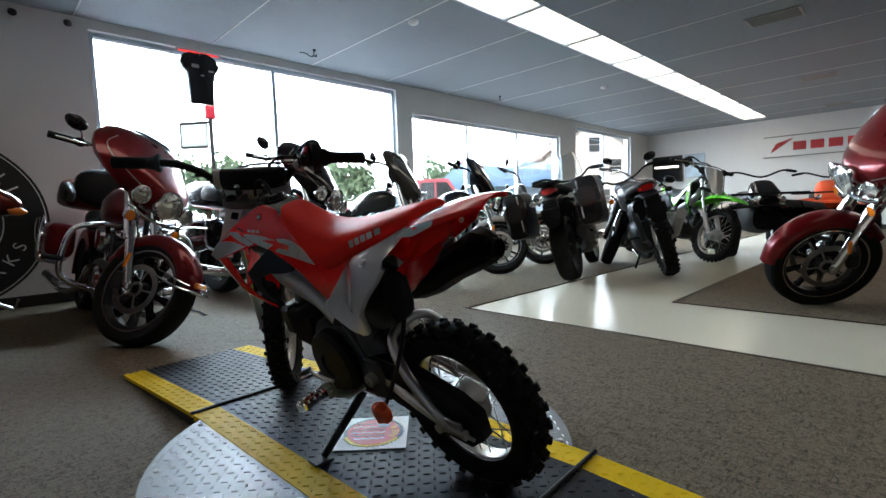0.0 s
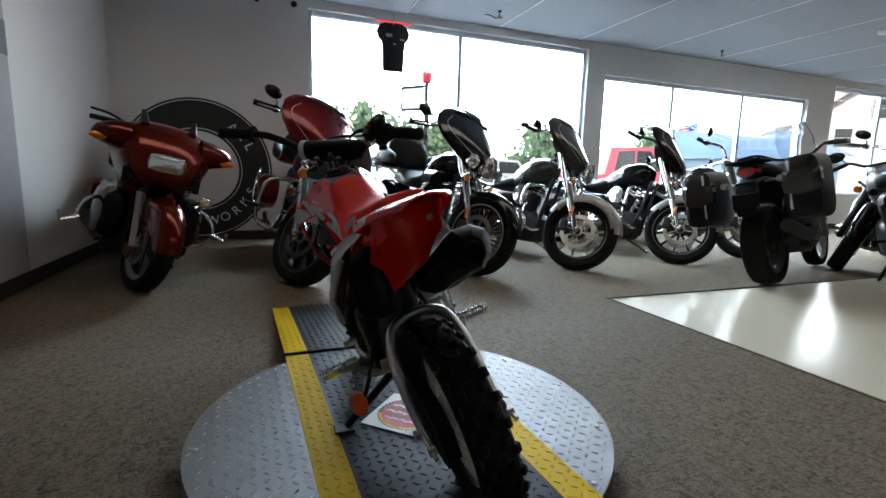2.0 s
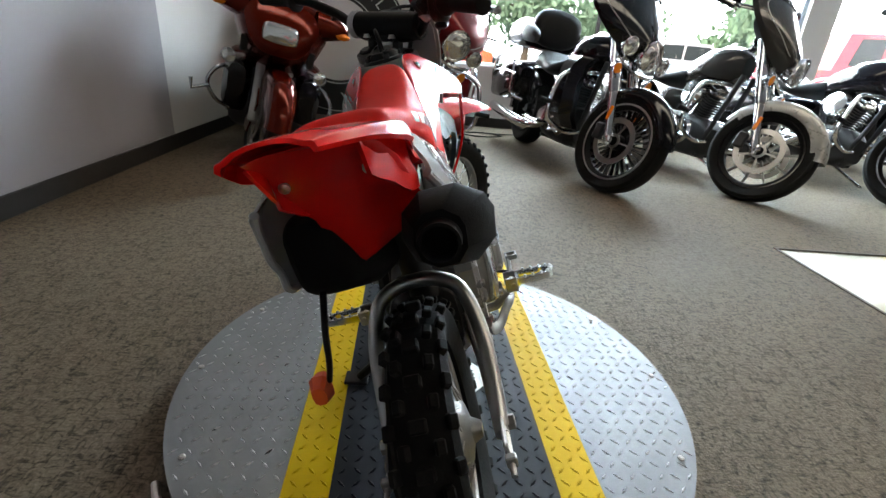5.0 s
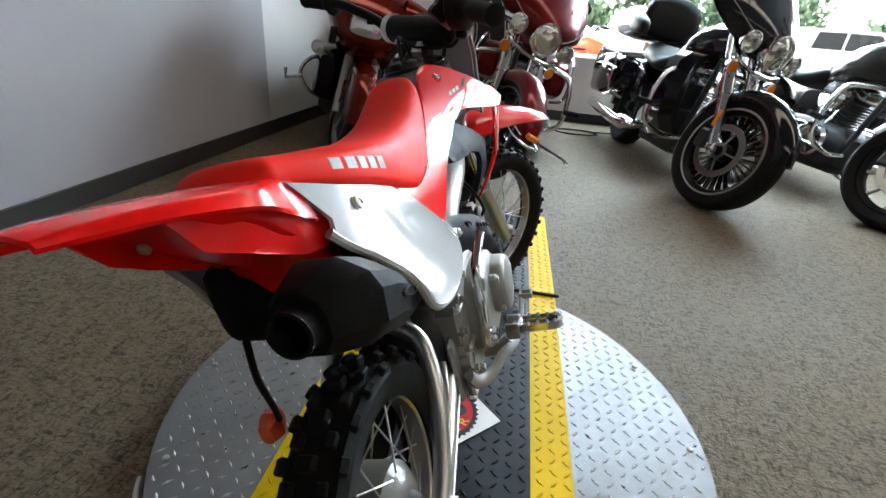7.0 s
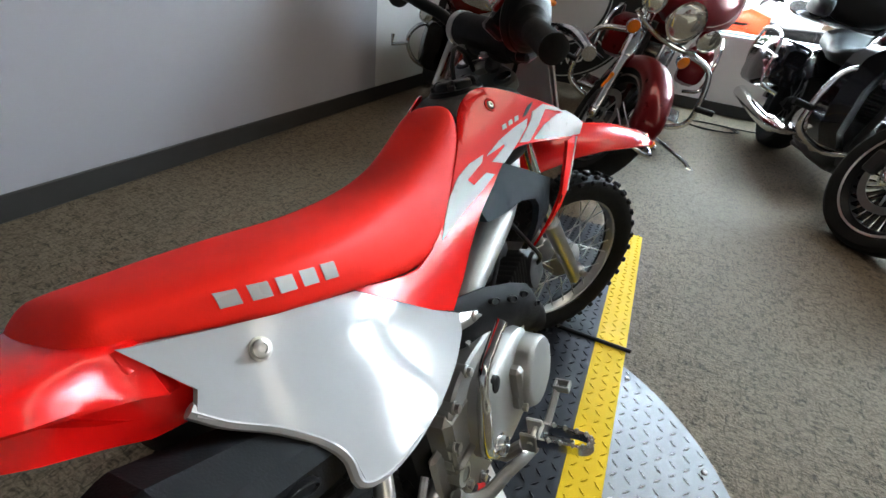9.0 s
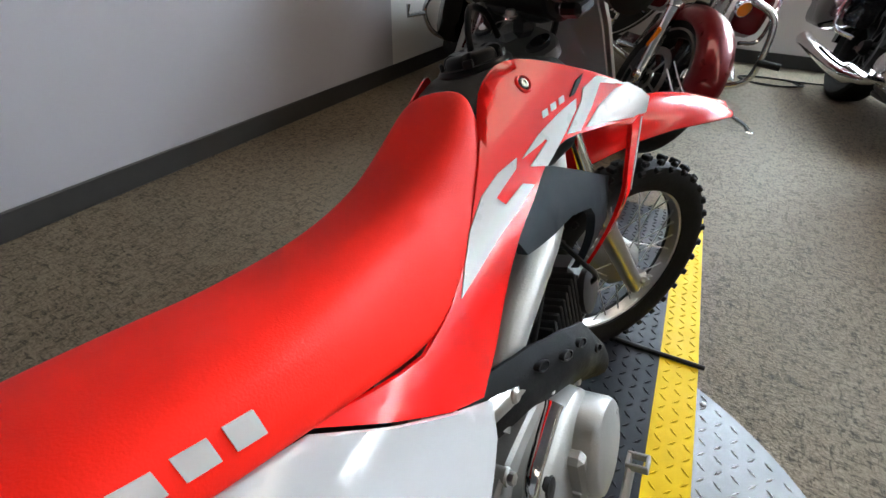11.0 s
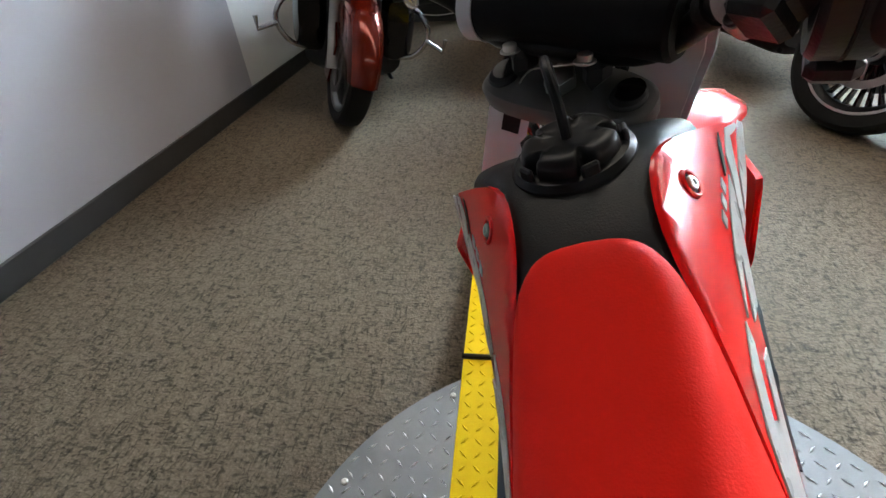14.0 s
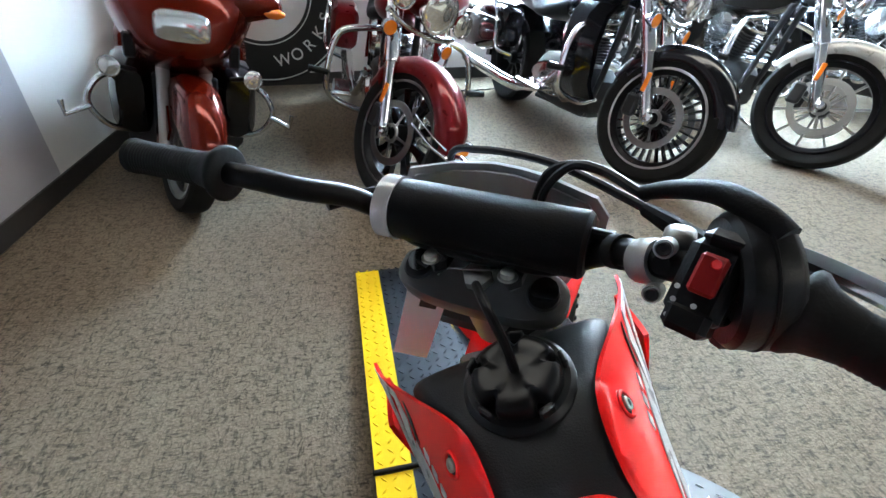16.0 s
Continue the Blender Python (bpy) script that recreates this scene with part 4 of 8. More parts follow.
    part("rear_shock", Geo().tube([(0, -0.86, 0.60), (0, -0.80, 0.36)], 0.028, 12).tube(spline([(0.036 * math.cos(k), -0.86 + 0.0075 * k * 0.32, 0.58 - 0.0085 * k) for k in range(0, 26)], 2), 0.005, 6), DARKM, b)
    # lanyard with an orange plug on the near side
    cord = part("cord", Geo().tube(spline([(-0.10, -1.0, 0.50), (-0.125, -0.985, 0.43), (-0.15, -0.955, 0.36), (-0.17, -0.935, 0.315)], 5), 0.005, 8), BLACK, b, "black cord hanging under the seat")
    part("plug", Geo().loft([ring(y, t, bo, h, 10, 3, -0.187) for y, t, bo, h in ((-0.955, 0.318, 0.285, 0.012), (-0.935, 0.328, 0.28, 0.019), (-0.915, 0.322, 0.292, 0.011))]), ORANGE, cord, "orange rubber plug")

    # exhaust
    hexr = lambda y, x, z, rx, rz: [(x + rx * c, y, z + rz * s) for c, s in ((1, 0.25), (0.86, 0.62), (0.35, 1), (-0.4, 1), (-0.85, 0.6), (-1, 0), (-0.85, -0.65), (-0.3, -1), (0.45, -1), (0.92, -0.5))]
    g = Geo().loft([hexr(-1.124, 0.080, 0.586, 0.027, 0.030), hexr(-1.118, 0.081, 0.586, 0.032, 0.034), hexr(-1.088, 0.087, 0.582, 0.049, 0.044), hexr(-1.080, 0.088, 0.580, 0.052, 0.046), hexr(-1.03, 0.083, 0.558, 0.050, 0.044), hexr(-0.96, 0.070, 0.520, 0.045, 0.042), hexr(-0.90, 0.062, 0.498, 0.040, 0.040), hexr(-0.84, 0.060, 0.484, 0.034, 0.036), hexr(-0.79, 0.062, 0.474, 0.026, 0.028), hexr(-0.76, 0.062, 0.465, 0.021, 0.022)])
    muf = part("muffler", g, MATTE, b, "matte black muffler", sharp=24)
    part("muffler_tip", Geo().lathe([(0.0245, -0.02), (0.0235, 0.008), (0.0215, 0.014), (0.0215, 0.026), (0.0185, 0.027), (0.0175, 0.008), (0.012, -0.010), (0, -0.010)], 28), MATTE, muf, m=along((0.079, -1.115, 0.586), (0.079, -1.2, 0.592)))
    part("muffler_slot", Geo().loft([[(0.1325 + dx, -1.008 + 0.020 * k * math.cos(a) * 0.9, 0.548 + 0.006 * k * math.sin(a) - 0.006 * math.cos(a)) for a in [2 * math.pi * i / 16 for i in range(16)]] for dx, k in ((-0.006, 1.0), (0.001, 1.0), (0.0015, 0.8), (-0.001, 0.7))]), BLACK, muf, "dark slot in the muffler guard")
    g = Geo().tube(spline([(0.064, -0.78, 0.478), (0.080, -0.70, 0.480), (0.090, -0.58, 0.440), (0.080, -0.48, 0.385), (0.05, -0.43, 0.345), (0.02, -0.40, 0.33)], 6), 0.017, 12)
    part("exhaust_pipe", g, STEEL, b, "steel exhaust pipe")
    mid_z = lambda y: interp(y, [(-0.72, 0.492), (-0.62, 0.464), (-0.53, 0.426), (-0.46, 0.382), (-0.42, 0.33)])
    guard_x = lambda y, z: interp(y, [(-0.72, 0.088), (-0.64, 0.104), (-0.56, 0.120), (-0.50, 0.126), (-0.42, 0.124)]) - ((z - mid_z(y) + 0.012) / 0.05) ** 2 * 0.022
    g = panel([(-0.715, 0.515), (-0.66, 0.503), (-0.60, 0.485), (-0.53, 0.455), (-0.465, 0.418), (-0.432, 0.392), (-0.418, 0.345), (-0.428, 0.300), (-0.470, 0.304), (-0.505, 0.340), (-0.56, 0.372), (-0.63, 0.408), (-0.72, 0.440)], guard_x, 0.004, 0.014)
    hs = part("heat_shield", g, MATTE, b, "black slotted exhaust guard", sharp=50)
    part("guard_bolt", Geo().lathe([(0, 0), (0.008, 0), (0.008, 0.003), (0.005, 0.006), (0, 0.006)], 12), STEEL, hs, m=Matrix.Translation((guard_x(-0.655, 0.47) - 0.001, -0.655, 0.47)) @ AXLE)
    for y, z, k in ((-0.60, 0.462, 1.0), (-0.555, 0.440, 1.0), (-0.512, 0.424, 1.0), (-0.468, 0.380, 0.8)):
        tilt = Matrix.Rotation(radians(-28), 4, "X")
        part("slot", Geo().loft([[(dx, 0.013 * k * q * math.cos(a), 0.0048 * q * math.sin(a)) for a in [2 * math.pi * i / 16 for i in range(16)]] for dx, q in ((-0.004, 1.25), (0.0025, 1.25), (0.003, 1.0), (-0.002, 0.9))]), BLACK, hs, m=Matrix.Translation((guard_x(y, z), y, z)) @ tilt)

    # frame, swingarm, pegs
    g = Geo().tube(spline([(0, -0.33, 0.70), (0, -0.44, 0.655), (0, -0.54, 0.58), (0, -0.62, 0.48), (0, -0.66, 0.38)], 5), 0.030, 14)
    fr = part("frame", g, CAST, b, "silver backbone frame")
    for sx in (-1, 1):
        part("frame_tube", Geo().tube(spline([(sx * 0.03, -0.50, 0.62), (sx * 0.05, -0.65, 0.60), (sx * 0.05, -0.85, 0.615), (sx * 0.04, -0.99, 0.64)], 4), 0.011, 10), DARKM, fr)
        part("frame_tube", Geo().tube(spline([(sx * 0.055, -0.66, 0.42), (sx * 0.062, -0.72, 0.35), (sx * 0.06, -0.75, 0.25), (sx * 0.05, -0.70, 0.19)], 4), 0.014, 10), CAST if sx > 0 else DARKM, fr)
        part("frame_tube", Geo().tube(spline([(sx * 0.022, -0.285, 0.665), (sx * 0.045, -0.345, 0.585), (sx * 0.055, -0.42, 0.535), (sx * 0.058, -0.52, 0.505), (sx * 0.058, -0.60, 0.478), (sx * 0.06, -0.67, 0.43)], 4), 0.031, 16), CAST, fr)
        part("pivot_plate", Geo().box((sx * 0.075, -0.765, 0.27), (0.012, 0.07, 0.12), 0.006), CAST if sx > 0 else DARKM, fr)
        part("pivot_bolt", Geo().lathe([(0, 0), (0.018, 0), (0.018, 0.02), (0.011, 0.022), (0.011, 0.014), (0, 0.014)], 16), STEEL, fr, m=Matrix.Translation((sx * 0.08, -0.76, 0.275)) @ Matrix.Rotation(radians(90 * sx), 4, "Y"))
    arch = [(0.084, -1.01, 0.222), (0.088, -0.965, 0.268), (0.086, -0.915, 0.340), (0.068, -0.876, 0.396), (0.032, -0.862, 0.415), (0, -0.860, 0.418)]
    arch = arch + [(-x, y, z) for x, y, z in arch[-2::-1]]
    arm = part("swingarm", Geo().tube(spline(arch, 5), 0.0125, 12), STEEL, b, "bare steel swingarm hoop")
    for sx in (-1, 1):
        part("arm_tube", Geo().tube([(sx * 0.084, -1.02, 0.214), (sx * 0.078, -0.90, 0.243), (sx * 0.062, -0.76, 0.272)], 0.014, 12, flat=0.8), STEEL, arm)
        part("axle_plate", Geo().box((sx * 0.086, -1.02, 0.218), (0.007, 0.085, 0.045), 0.004), CAST, arm)
        part("chain_adjuster", Geo().tube([(sx * 0.09, -1.0, 0.218), (sx * 0.09, -1.095, 0.213)], 0.0045, 8).box((sx * 0.09, -1.07, 0.216), (0.016, 0.012, 0.02), 0.002), STEEL, arm)
        part("axle_nut", Geo().lathe([(0, 0), (0.016, 0), (0.016, 0.003), (0.012, 0.003), (0.012, 0.015), (0.007, 0.017), (0, 0.017)], 6), STEEL, arm, m=Matrix.Translation((sx * 0.09, -1.0, 0.217)) @ Matrix.Rotation(radians(90 * sx), 4, "Y"))
    g = Geo().tube([(0.062, -0.80, 0.30), (0.075, -0.90, 0.22), (0.078, -0.99, 0.19)], 0.006, 8).tube([(0.07, -0.76, 0.24), (0.085, -0.98, 0.185)], 0.003, 6)
    part("brake_rod", g, STEEL, b, "rear brake rod")
    g = panel([(-1.05, 0.29), (-0.9, 0.33), (-0.78, 0.34), (-0.70, 0.32), (-0.70, 0.22), (-0.80, 0.21), (-0.95, 0.175), (-1.06, 0.165), (-1.105, 0.20), (-1.10, 0.26)], lambda y, z: -0.072, 0.03, 0.03)
    part("chain_case", g, MATTE, b, "black chain guard")
    for sx in (-1, 1):
        g = Geo()
        loop = spline([(sx * 0.176, -0.668, 0), (sx * 0.21, -0.667, 0), (sx * 0.242, -0.664, 0), (sx * 0.252, -0.652, 0), (sx * 0.242, -0.640, 0), (sx * 0.21, -0.637, 0), (sx * 0.176, -0.636, 0)], 4)
        rows = []
        for k in range(len(loop)):
            d_ = (loop[min(k + 1, len(loop) - 1)] - loop[max(k - 1, 0)]).normalized()
            n_ = Vector((-d_.y, d_.x, 0)) * 0.002
            rows.append([(loop[k].x + q * n_.x, loop[k].y + q * n_.y, 0.266 + h_) for q, h_ in ((1, -0.008), (1, 0.008), (-1, 0.008), (-1, -0.008))])
        g.loft(rows)
        g.box((sx * 0.176, -0.652, 0.264), (0.010, 0.036, 0.018), 0.002).tube([(sx * 0.176, -0.652, 0.262), (sx * 0.225, -0.652, 0.262)], 0.005, 8)
        peg = part("foot_peg", g, CHROME, b, "folding steel foot peg")
        for i in range(2, len(loop) - 2, 2):
            part("tooth", Geo().lathe([(0.0045, 0), (0.002, 0.006), (0, 0.006)], 4), STEEL, peg, m=pose(loop[i].x, loop[i].y, 0.273))
        part("peg_mount", Geo().tube([(sx * 0.05, -0.668, 0.215), (sx * 0.12, -0.668, 0.222), (sx * 0.150, -0.662, 0.245)], 0.011, 10).box((sx * 0.162, -0.637, 0.262), (0.026, 0.006, 0.034), 0.002).box((sx * 0.162, -0.669, 0.262), (0.026, 0.006, 0.034), 0.002).tube([(sx * 0.165, -0.676, 0.263), (sx * 0.165, -0.630, 0.263)], 0.005, 8), STEEL, b)
    arm_p = spline([(0.098, -0.790, 0.262), (0.102, -0.775, 0.236), (0.118, -0.745, 0.222), (0.140, -0.700, 0.232), (0.152, -0.675, 0.232), (0.160, -0.630, 0.222), (0.166, -0.590, 0.232), (0.172, -0.548, 0.262)], 5)
    pd_ = part("brake_pedal", Geo().tube(arm_p, [0.013 - 0.0045 * i / 35 for i in range(36)], 10, flat=0.5), CAST, b, "silver brake pedal")
    part("pedal_tread", Geo().box((0.180, -0.533, 0.268), (0.026, 0.004, 0.012), 0.001).box((0.180, -0.551, 0.268), (0.026, 0.004, 0.012), 0.001).box((0.1915, -0.542, 0.268), (0.004, 0.022, 0.012), 0.001).box((0.169, -0.542, 0.266), (0.005, 0.022, 0.014), 0.001), CAST, pd_)
    part("pedal_spring", Geo().tube([(0.092, -0.782, 0.255), (0.090, -0.775, 0.205)], 0.008, 10).box((0.090, -0.772, 0.207), (0.014, 0.034, 0.012), 0.003), STEEL, pd_)
    g = Geo().tube(spline([(-0.12, -0.60, 0.245), (-0.13, -0.55, 0.255), (-0.13, -0.50, 0.265)], 4), 0.006, 8).tube([(-0.125, -0.50, 0.265), (-0.165, -0.50, 0.265)], 0.009, 10)
    part("gear_lever", g, STEEL, b)
    # the stand reaches the plate on the leaning side
    g = Geo().tube([(-0.075, -0.665, 0.20), (-0.235, -0.636, 0.092)], [0.013, 0.010], 10).box((0, 0, 0), (0.055, 0.045, 0.008), 0.002, Matrix.Translation((-0.245, -0.633, 0.087)) @ Matrix.Rotation(radians(18.5), 4, 'Y'))
    part("side_stand", g, BLACK, b, "black side stand, folded out")

    # engine
    g = Geo().loft([ring(y, t, bo, h, 16, 4.5) for y, t, bo, h in ((-0.80, 0.36, 0.23, 0.05), (-0.775, 0.395, 0.20, 0.068), (-0.70, 0.405, 0.175, 0.075), (-0.55, 0.40, 0.17, 0.078), (-0.49, 0.385, 0.185, 0.072), (-0.465, 0.36, 0.22, 0.05))])
    eng = part("engine", g, DARKM, b, "dark engine block with a silver right cover")
    oval = lambda x, cy, cz, ry, rz, pw=2.6, n=40: [(x, cy + ry * math.copysign(abs(math.cos(a)) ** (2 / pw), math.cos(a)), cz + rz * math.copysign(abs(math.sin(a)) ** (2 / pw), math.sin(a))) for a in [2 * math.pi * i / n for i in range(n)]]
    g = Geo().loft([oval(0.060, -0.635, 0.315, 0.140, 0.105, 3.2), oval(0.096, -0.635, 0.315, 0.140, 0.105, 3.2), oval(0.100, -0.635, 0.315, 0.136, 0.101, 3.2)])
    cov = part("crankcase_cover", g, CAST, eng, "cast crankcase cover")
    g = Geo().loft([oval(0.098, -0.625, 0.318, 0.108, 0.082, 2.8), oval(0.122, -0.625, 0.318, 0.104, 0.078, 2.8), oval(0.128, -0.625, 0.318, 0.097, 0.071, 2.8), oval(0.130, -0.625, 0.318, 0.060, 0.045, 2.4)])
    part("clutch_cover", g, CAST, cov, "smooth cast clutch cover", sharp=40)
    g = Geo().loft([oval(0.118, -0.572, 0.316, 0.064, 0.060, 2.1), oval(0.148, -0.568, 0.316, 0.060, 0.056, 2.1), oval(0.155, -0.567, 0.316, 0.056, 0.052, 2.1), oval(0.157, -0.567, 0.316, 0.050, 0.046, 2.1), oval(0.158, -0.567, 0.316, 0.004, 0.004, 2.1)])
    part("rotor_cover", g, CAST, cov, "round machined cover", sharp=40)
    part("cover_rib", Geo().box((0.132, -0.622, 0.330), (0.030, 0.022, 0.062), 0.006).box((0.133, -0.628, 0.300), (0.022, 0.014, 0.030), 0.005), CAST, cov)
    part("rib_bolt", Geo().lathe([(0, 0), (0.007, 0), (0.007, 0.007), (0.003, 0.008), (0, 0.008)], 6), STEEL, cov, m=Matrix.Translation((0.143, -0.628, 0.290)) @ AXLE)
    part("sight_glass", Geo().lathe([(0, 0), (0.006, 0), (0.006, 0.004), (0.004, 0.005), (0, 0.004)], 16), STEEL, cov, m=Matrix.Translation((0.153, -0.522, 0.330)) @ AXLE)
    part("oil_plug", Geo().lathe([(0, 0), (0.016, 0), (0.016, 0.012), (0.012, 0.016), (0, 0.017)], 12), BLACK, cov, "black oil filler plug", Matrix.Translation((0.114, -0.677, 0.372)) @ AXLE)
    for k in range(11):
        a = 2 * math.pi * k / 11 + 0.2
        c_, s_ = math.cos(a), math.sin(a)
        y, z = -0.635 + 0.133 * math.copysign(abs(c_) ** 0.625, c_), 0.315 + 0.098 * math.copysign(abs(s_) ** 0.625, s_)
        part("cover_boss", Geo().lathe([(0, 0), (0.010, 0), (0.0095, 0.034), (0.008, 0.036), (0, 0.036)], 14), CAST, cov, m=Matrix.Translation((0.066, y, z)) @ AXLE)
        part("cover_bolt", Geo().lathe([(0, 0), (0.0065, 0), (0.0065, 0.006), (0.003, 0.007), (0, 0.007)], 6), STEEL, cov, m=Matrix.Translation((0.102, y, z)) @ AXLE)
    part("case_rib", Geo().box((0.076, -0.742, 0.345), (0.052, 0.070, 0.075), 0.010).box((0.080, -0.738, 0.300), (0.056, 0.074, 0.012), 0.005).box((0.072, -0.750, 0.255), (0.050, 0.050, 0.08), 0.010), CAST, eng)
    part("drain_boss", Geo().tube([(0.03, -0.757, 0.300), (0.088, -0.757, 0.302)], 0.020, 18).lathe([(0.010, 0), (0.020, 0), (0.020, 0.006), (0.010, 0.006), (0.010, -0.012), (0, -0.012)], 20, Matrix.Translation((0.088, -0.757, 0.302)) @ AXLE), STEEL, eng, "round pivot boss")
    part("cylinder", Geo().tube([(0, -0.47, 0.332), (0, -0.31, 0.355)], 0.045, 16), DARKM, eng, "finned dark cylinder")
    for k in range(9):
        part("fin", Geo().box((0, -0.455 + 0.0145 * k, 0.335 + 0.0025 * k), (0.125, 0.005, 0.115), 0.002), DARKM, b)
    part("cylinder_head", Geo().box((0, -0.30, 0.355), (0.12, 0.07, 0.11), 0.015).lathe([(0, 0), (0.04, 0), (0.04, 0.012), (0.03, 0.016), (0, 0.016)], 20, Matrix.Translation((0.058, -0.30, 0.355)) @ AXLE), DARKM, eng)
    part("carburettor", Geo().tube([(0, -0.34, 0.42), (0.01, -0.42, 0.47), (0.015, -0.52, 0.49)], 0.028, 12).box((0.01, -0.44, 0.44), (0.055, 0.05, 0.075), 0.01), DARKM, eng)
    part("side_cover", Geo().lathe([(0.10, 0), (0.10, 0.025), (0.09, 0.038), (0.04, 0.042), (0.035, 0.036), (0, 0.036)], 32), BLACK, eng, "black generator cover", Matrix.Translation((-0.07, -0.60, 0.29)) @ Matrix.Rotation(radians(-90), 4, "Y"))
    g = Geo().tube(spline([(0.120, -0.700, 0.276), (0.121, -0.722, 0.283), (0.124, -0.727, 0.310), (0.126, -0.720, 0.360), (0.128, -0.708, 0.415), (0.131, -0.680, 0.436), (0.135, -0.642, 0.456)], 6), [0.012] * 6 + [0.0105] * 14 + [0.0085] * 16 + [0.0095], 12)
    ks = part("kick_starter", g, CHROME, b, "chrome kick-start lever")
    part("kick_boss", Geo().lathe([(0, 0), (0.019, 0), (0.019, 0.034), (0.015, 0.036), (0.015, 0.044), (0.009, 0.046), (0.009, 0.040), (0, 0.040)], 16), CHROME, ks, m=Matrix.Translation((0.095, -0.698, 0.276)) @ AXLE)
    part("cable", Geo().tube(spline([(0.03, -0.36, 0.62), (0.05, -0.40, 0.52), (0.06, -0.46, 0.46), (0.055, -0.52, 0.40)], 5), 0.004, 8).tube(spline([(-0.02, -0.35, 0.62), (-0.03, -0.42, 0.54), (-0.02, -0.46, 0.47)], 5), 0.004, 8), BLACK, b)
    part("spark_wire", Geo().tube(spline([(0.06, -0.30, 0.36), (0.085, -0.31, 0.39), (0.08, -0.36, 0.45), (0.03, -0.40, 0.55)], 5), 0.0045, 8), BLACK, b)

    # fork, front mudguard and plate turn with the bars
    for sx in (-1, 1):
        top_, mid, low = Vector((sx * 0.068, -0.272, 0.77)), Vector((sx * 0.068, -0.115, 0.42)), Vector((sx * 0.068, -0.008, 0.232))
        leg = part("fork_leg", Geo().tube([top_, mid], 0.0135, 14), CHROME, b, "fork tube", S)
        part("fork_slider", Geo().tube([mid, mid.lerp(low, 0.04), mid.lerp(low, 0.1), low, low + Vector((0, 0.004, -0.02))], [0.0215, 0.0225, 0.020, 0.0185, 0.012], 16), STEEL, leg, "champagne fork slider")
        part("axle_clamp", Geo().box((low.x, low.y + 0.006, 0.243), (0.03, 0.034, 0.036), 0.006).tube([(sx * 0.055, 0, 0.246), (sx * 0.096, 0, 0.246)], 0.009, 10), STEEL, leg)
    part("lower_clamp", Geo().box((0, -0.222, 0.655), (0.185, 0.05, 0.032), 0.010), DARKM, b, m=S)
    part("upper_clamp", Geo().loft([[(k * 0.092 * math.copysign(abs(math.cos(a)) ** 0.6, math.cos(a)), 0.002 + k * 0.034 * math.copysign(abs(math.sin(a)) ** 0.75, math.sin(a)), h_) for a in [2 * math.pi * i / 36 for i in range(36)]] for h_, k in ((0.0, 0.94), (0.003, 1.0), (0.018, 1.0), (0.022, 0.94))], m=Matrix.Translation((0, -0.268, 0.742)) @ Matrix.Rotation(rake, 4, "X")), mat("grey_cast_clamp", (0.105, 0.103, 0.098), 0.5, 0.4, vary=0.12, bump=0.15, bscale=300), b, "dull grey cast upper fork clamp", S, sharp=50)
    for sx in (-1, 1):
        part("fork_cap", Geo().lathe([(0.017, 0), (0.017, 0.003), (0.015, 0.005), (0.008, 0.005), (0.007, 0.003), (0, 0.003)], 24), DARKM, b, "dark fork cap", S @ Matrix.Translation((sx * 0.068, -0.274, 0.762)) @ Matrix.Rotation(rake, 4, "X"))
    part("steering_head", Geo().tube([(0, -0.262, 0.745), (0, -0.222, 0.645)], 0.026, 14), CAST, b)
    part("head_nut", Geo().lathe([(0, 0), (0.016, 0), (0.016, 0.014), (0.009, 0.018), (0, 0.018)], 6), STEEL, b, m=S @ Matrix.Translation((0, -0.272, 0.762)) @ Matrix.Rotation(rake, 4, "X"))
    fd = [(-0.19, 0.575, 0.052), (-0.13, 0.590, 0.062), (-0.06, 0.602, 0.066), (0.02, 0.602, 0.066), (0.09, 0.592, 0.067), (0.14, 0.579, 0.064), (0.18, 0.565, 0.056), (0.21, 0.554, 0.040), (0.232, 0.546, 0.016)]
    fd = [(-0.30, 0.50, 0.045), (-0.25, 0.55, 0.05)] + fd
    rows = []
    for y, z, h in fd:
        dr = interp(y, [(0.06, 0.030), (0.14, 0.020), (0.225, 0.007)])
        r_ = [(-h - 0.004, y, z - dr), (-h, y, z - dr * 0.4), (-h * 0.7, y, z), (-h * 0.25, y, z + 0.008), (h * 0.25, y, z + 0.008), (h * 0.7, y, z), (h, y, z - dr * 0.4), (h + 0.004, y, z - dr)]
        rows.append(r_ + [(x * 0.94, yy, zz - 0.004) for x, yy, zz in reversed(r_)])
    part("front_fender", Geo().loft(rows), body, b, "glossy red front mudguard", S, sharp=50)
    plate = [(-0.055, 0.62), (-0.08, 0.70), (-0.105, 0.78), (-0.110, 0.825), (-0.098, 0.848), (-0.05, 0.858), (0.05, 0.858), (0.098, 0.848), (0.110, 0.825), (0.105, 0.78), (0.08, 0.70), (0.055, 0.62)]
    g = panel(plate, lambda a, c: -0.02 - abs(a) * 0.25 - (c - 0.60) * 0.45, 0.005, 0.03)
    pm = S @ Matrix.Translation((0, -0.065, 0)) @ Matrix.Rotation(radians(90), 4, "Z")
    part("number_plate", g, WHITE, b, "white plastic front plate", pm, sharp=50)
    # added sheet: shade on the white plate's back put into its grey
    g = panel([(x * 0.93, 0.735 + (z - 0.735) * 0.94) for x, z in plate], lambda a, c: -0.027 - abs(a) * 0.25 - (c - 0.60) * 0.45, 0.003, 0.03)
    part("plate_shade_sheet", g, mat("grey_plate_shade", (0.36, 0.36, 0.37), 0.5), b, "grey added sheet for the shaded back of the front plate", pm, sharp=50)

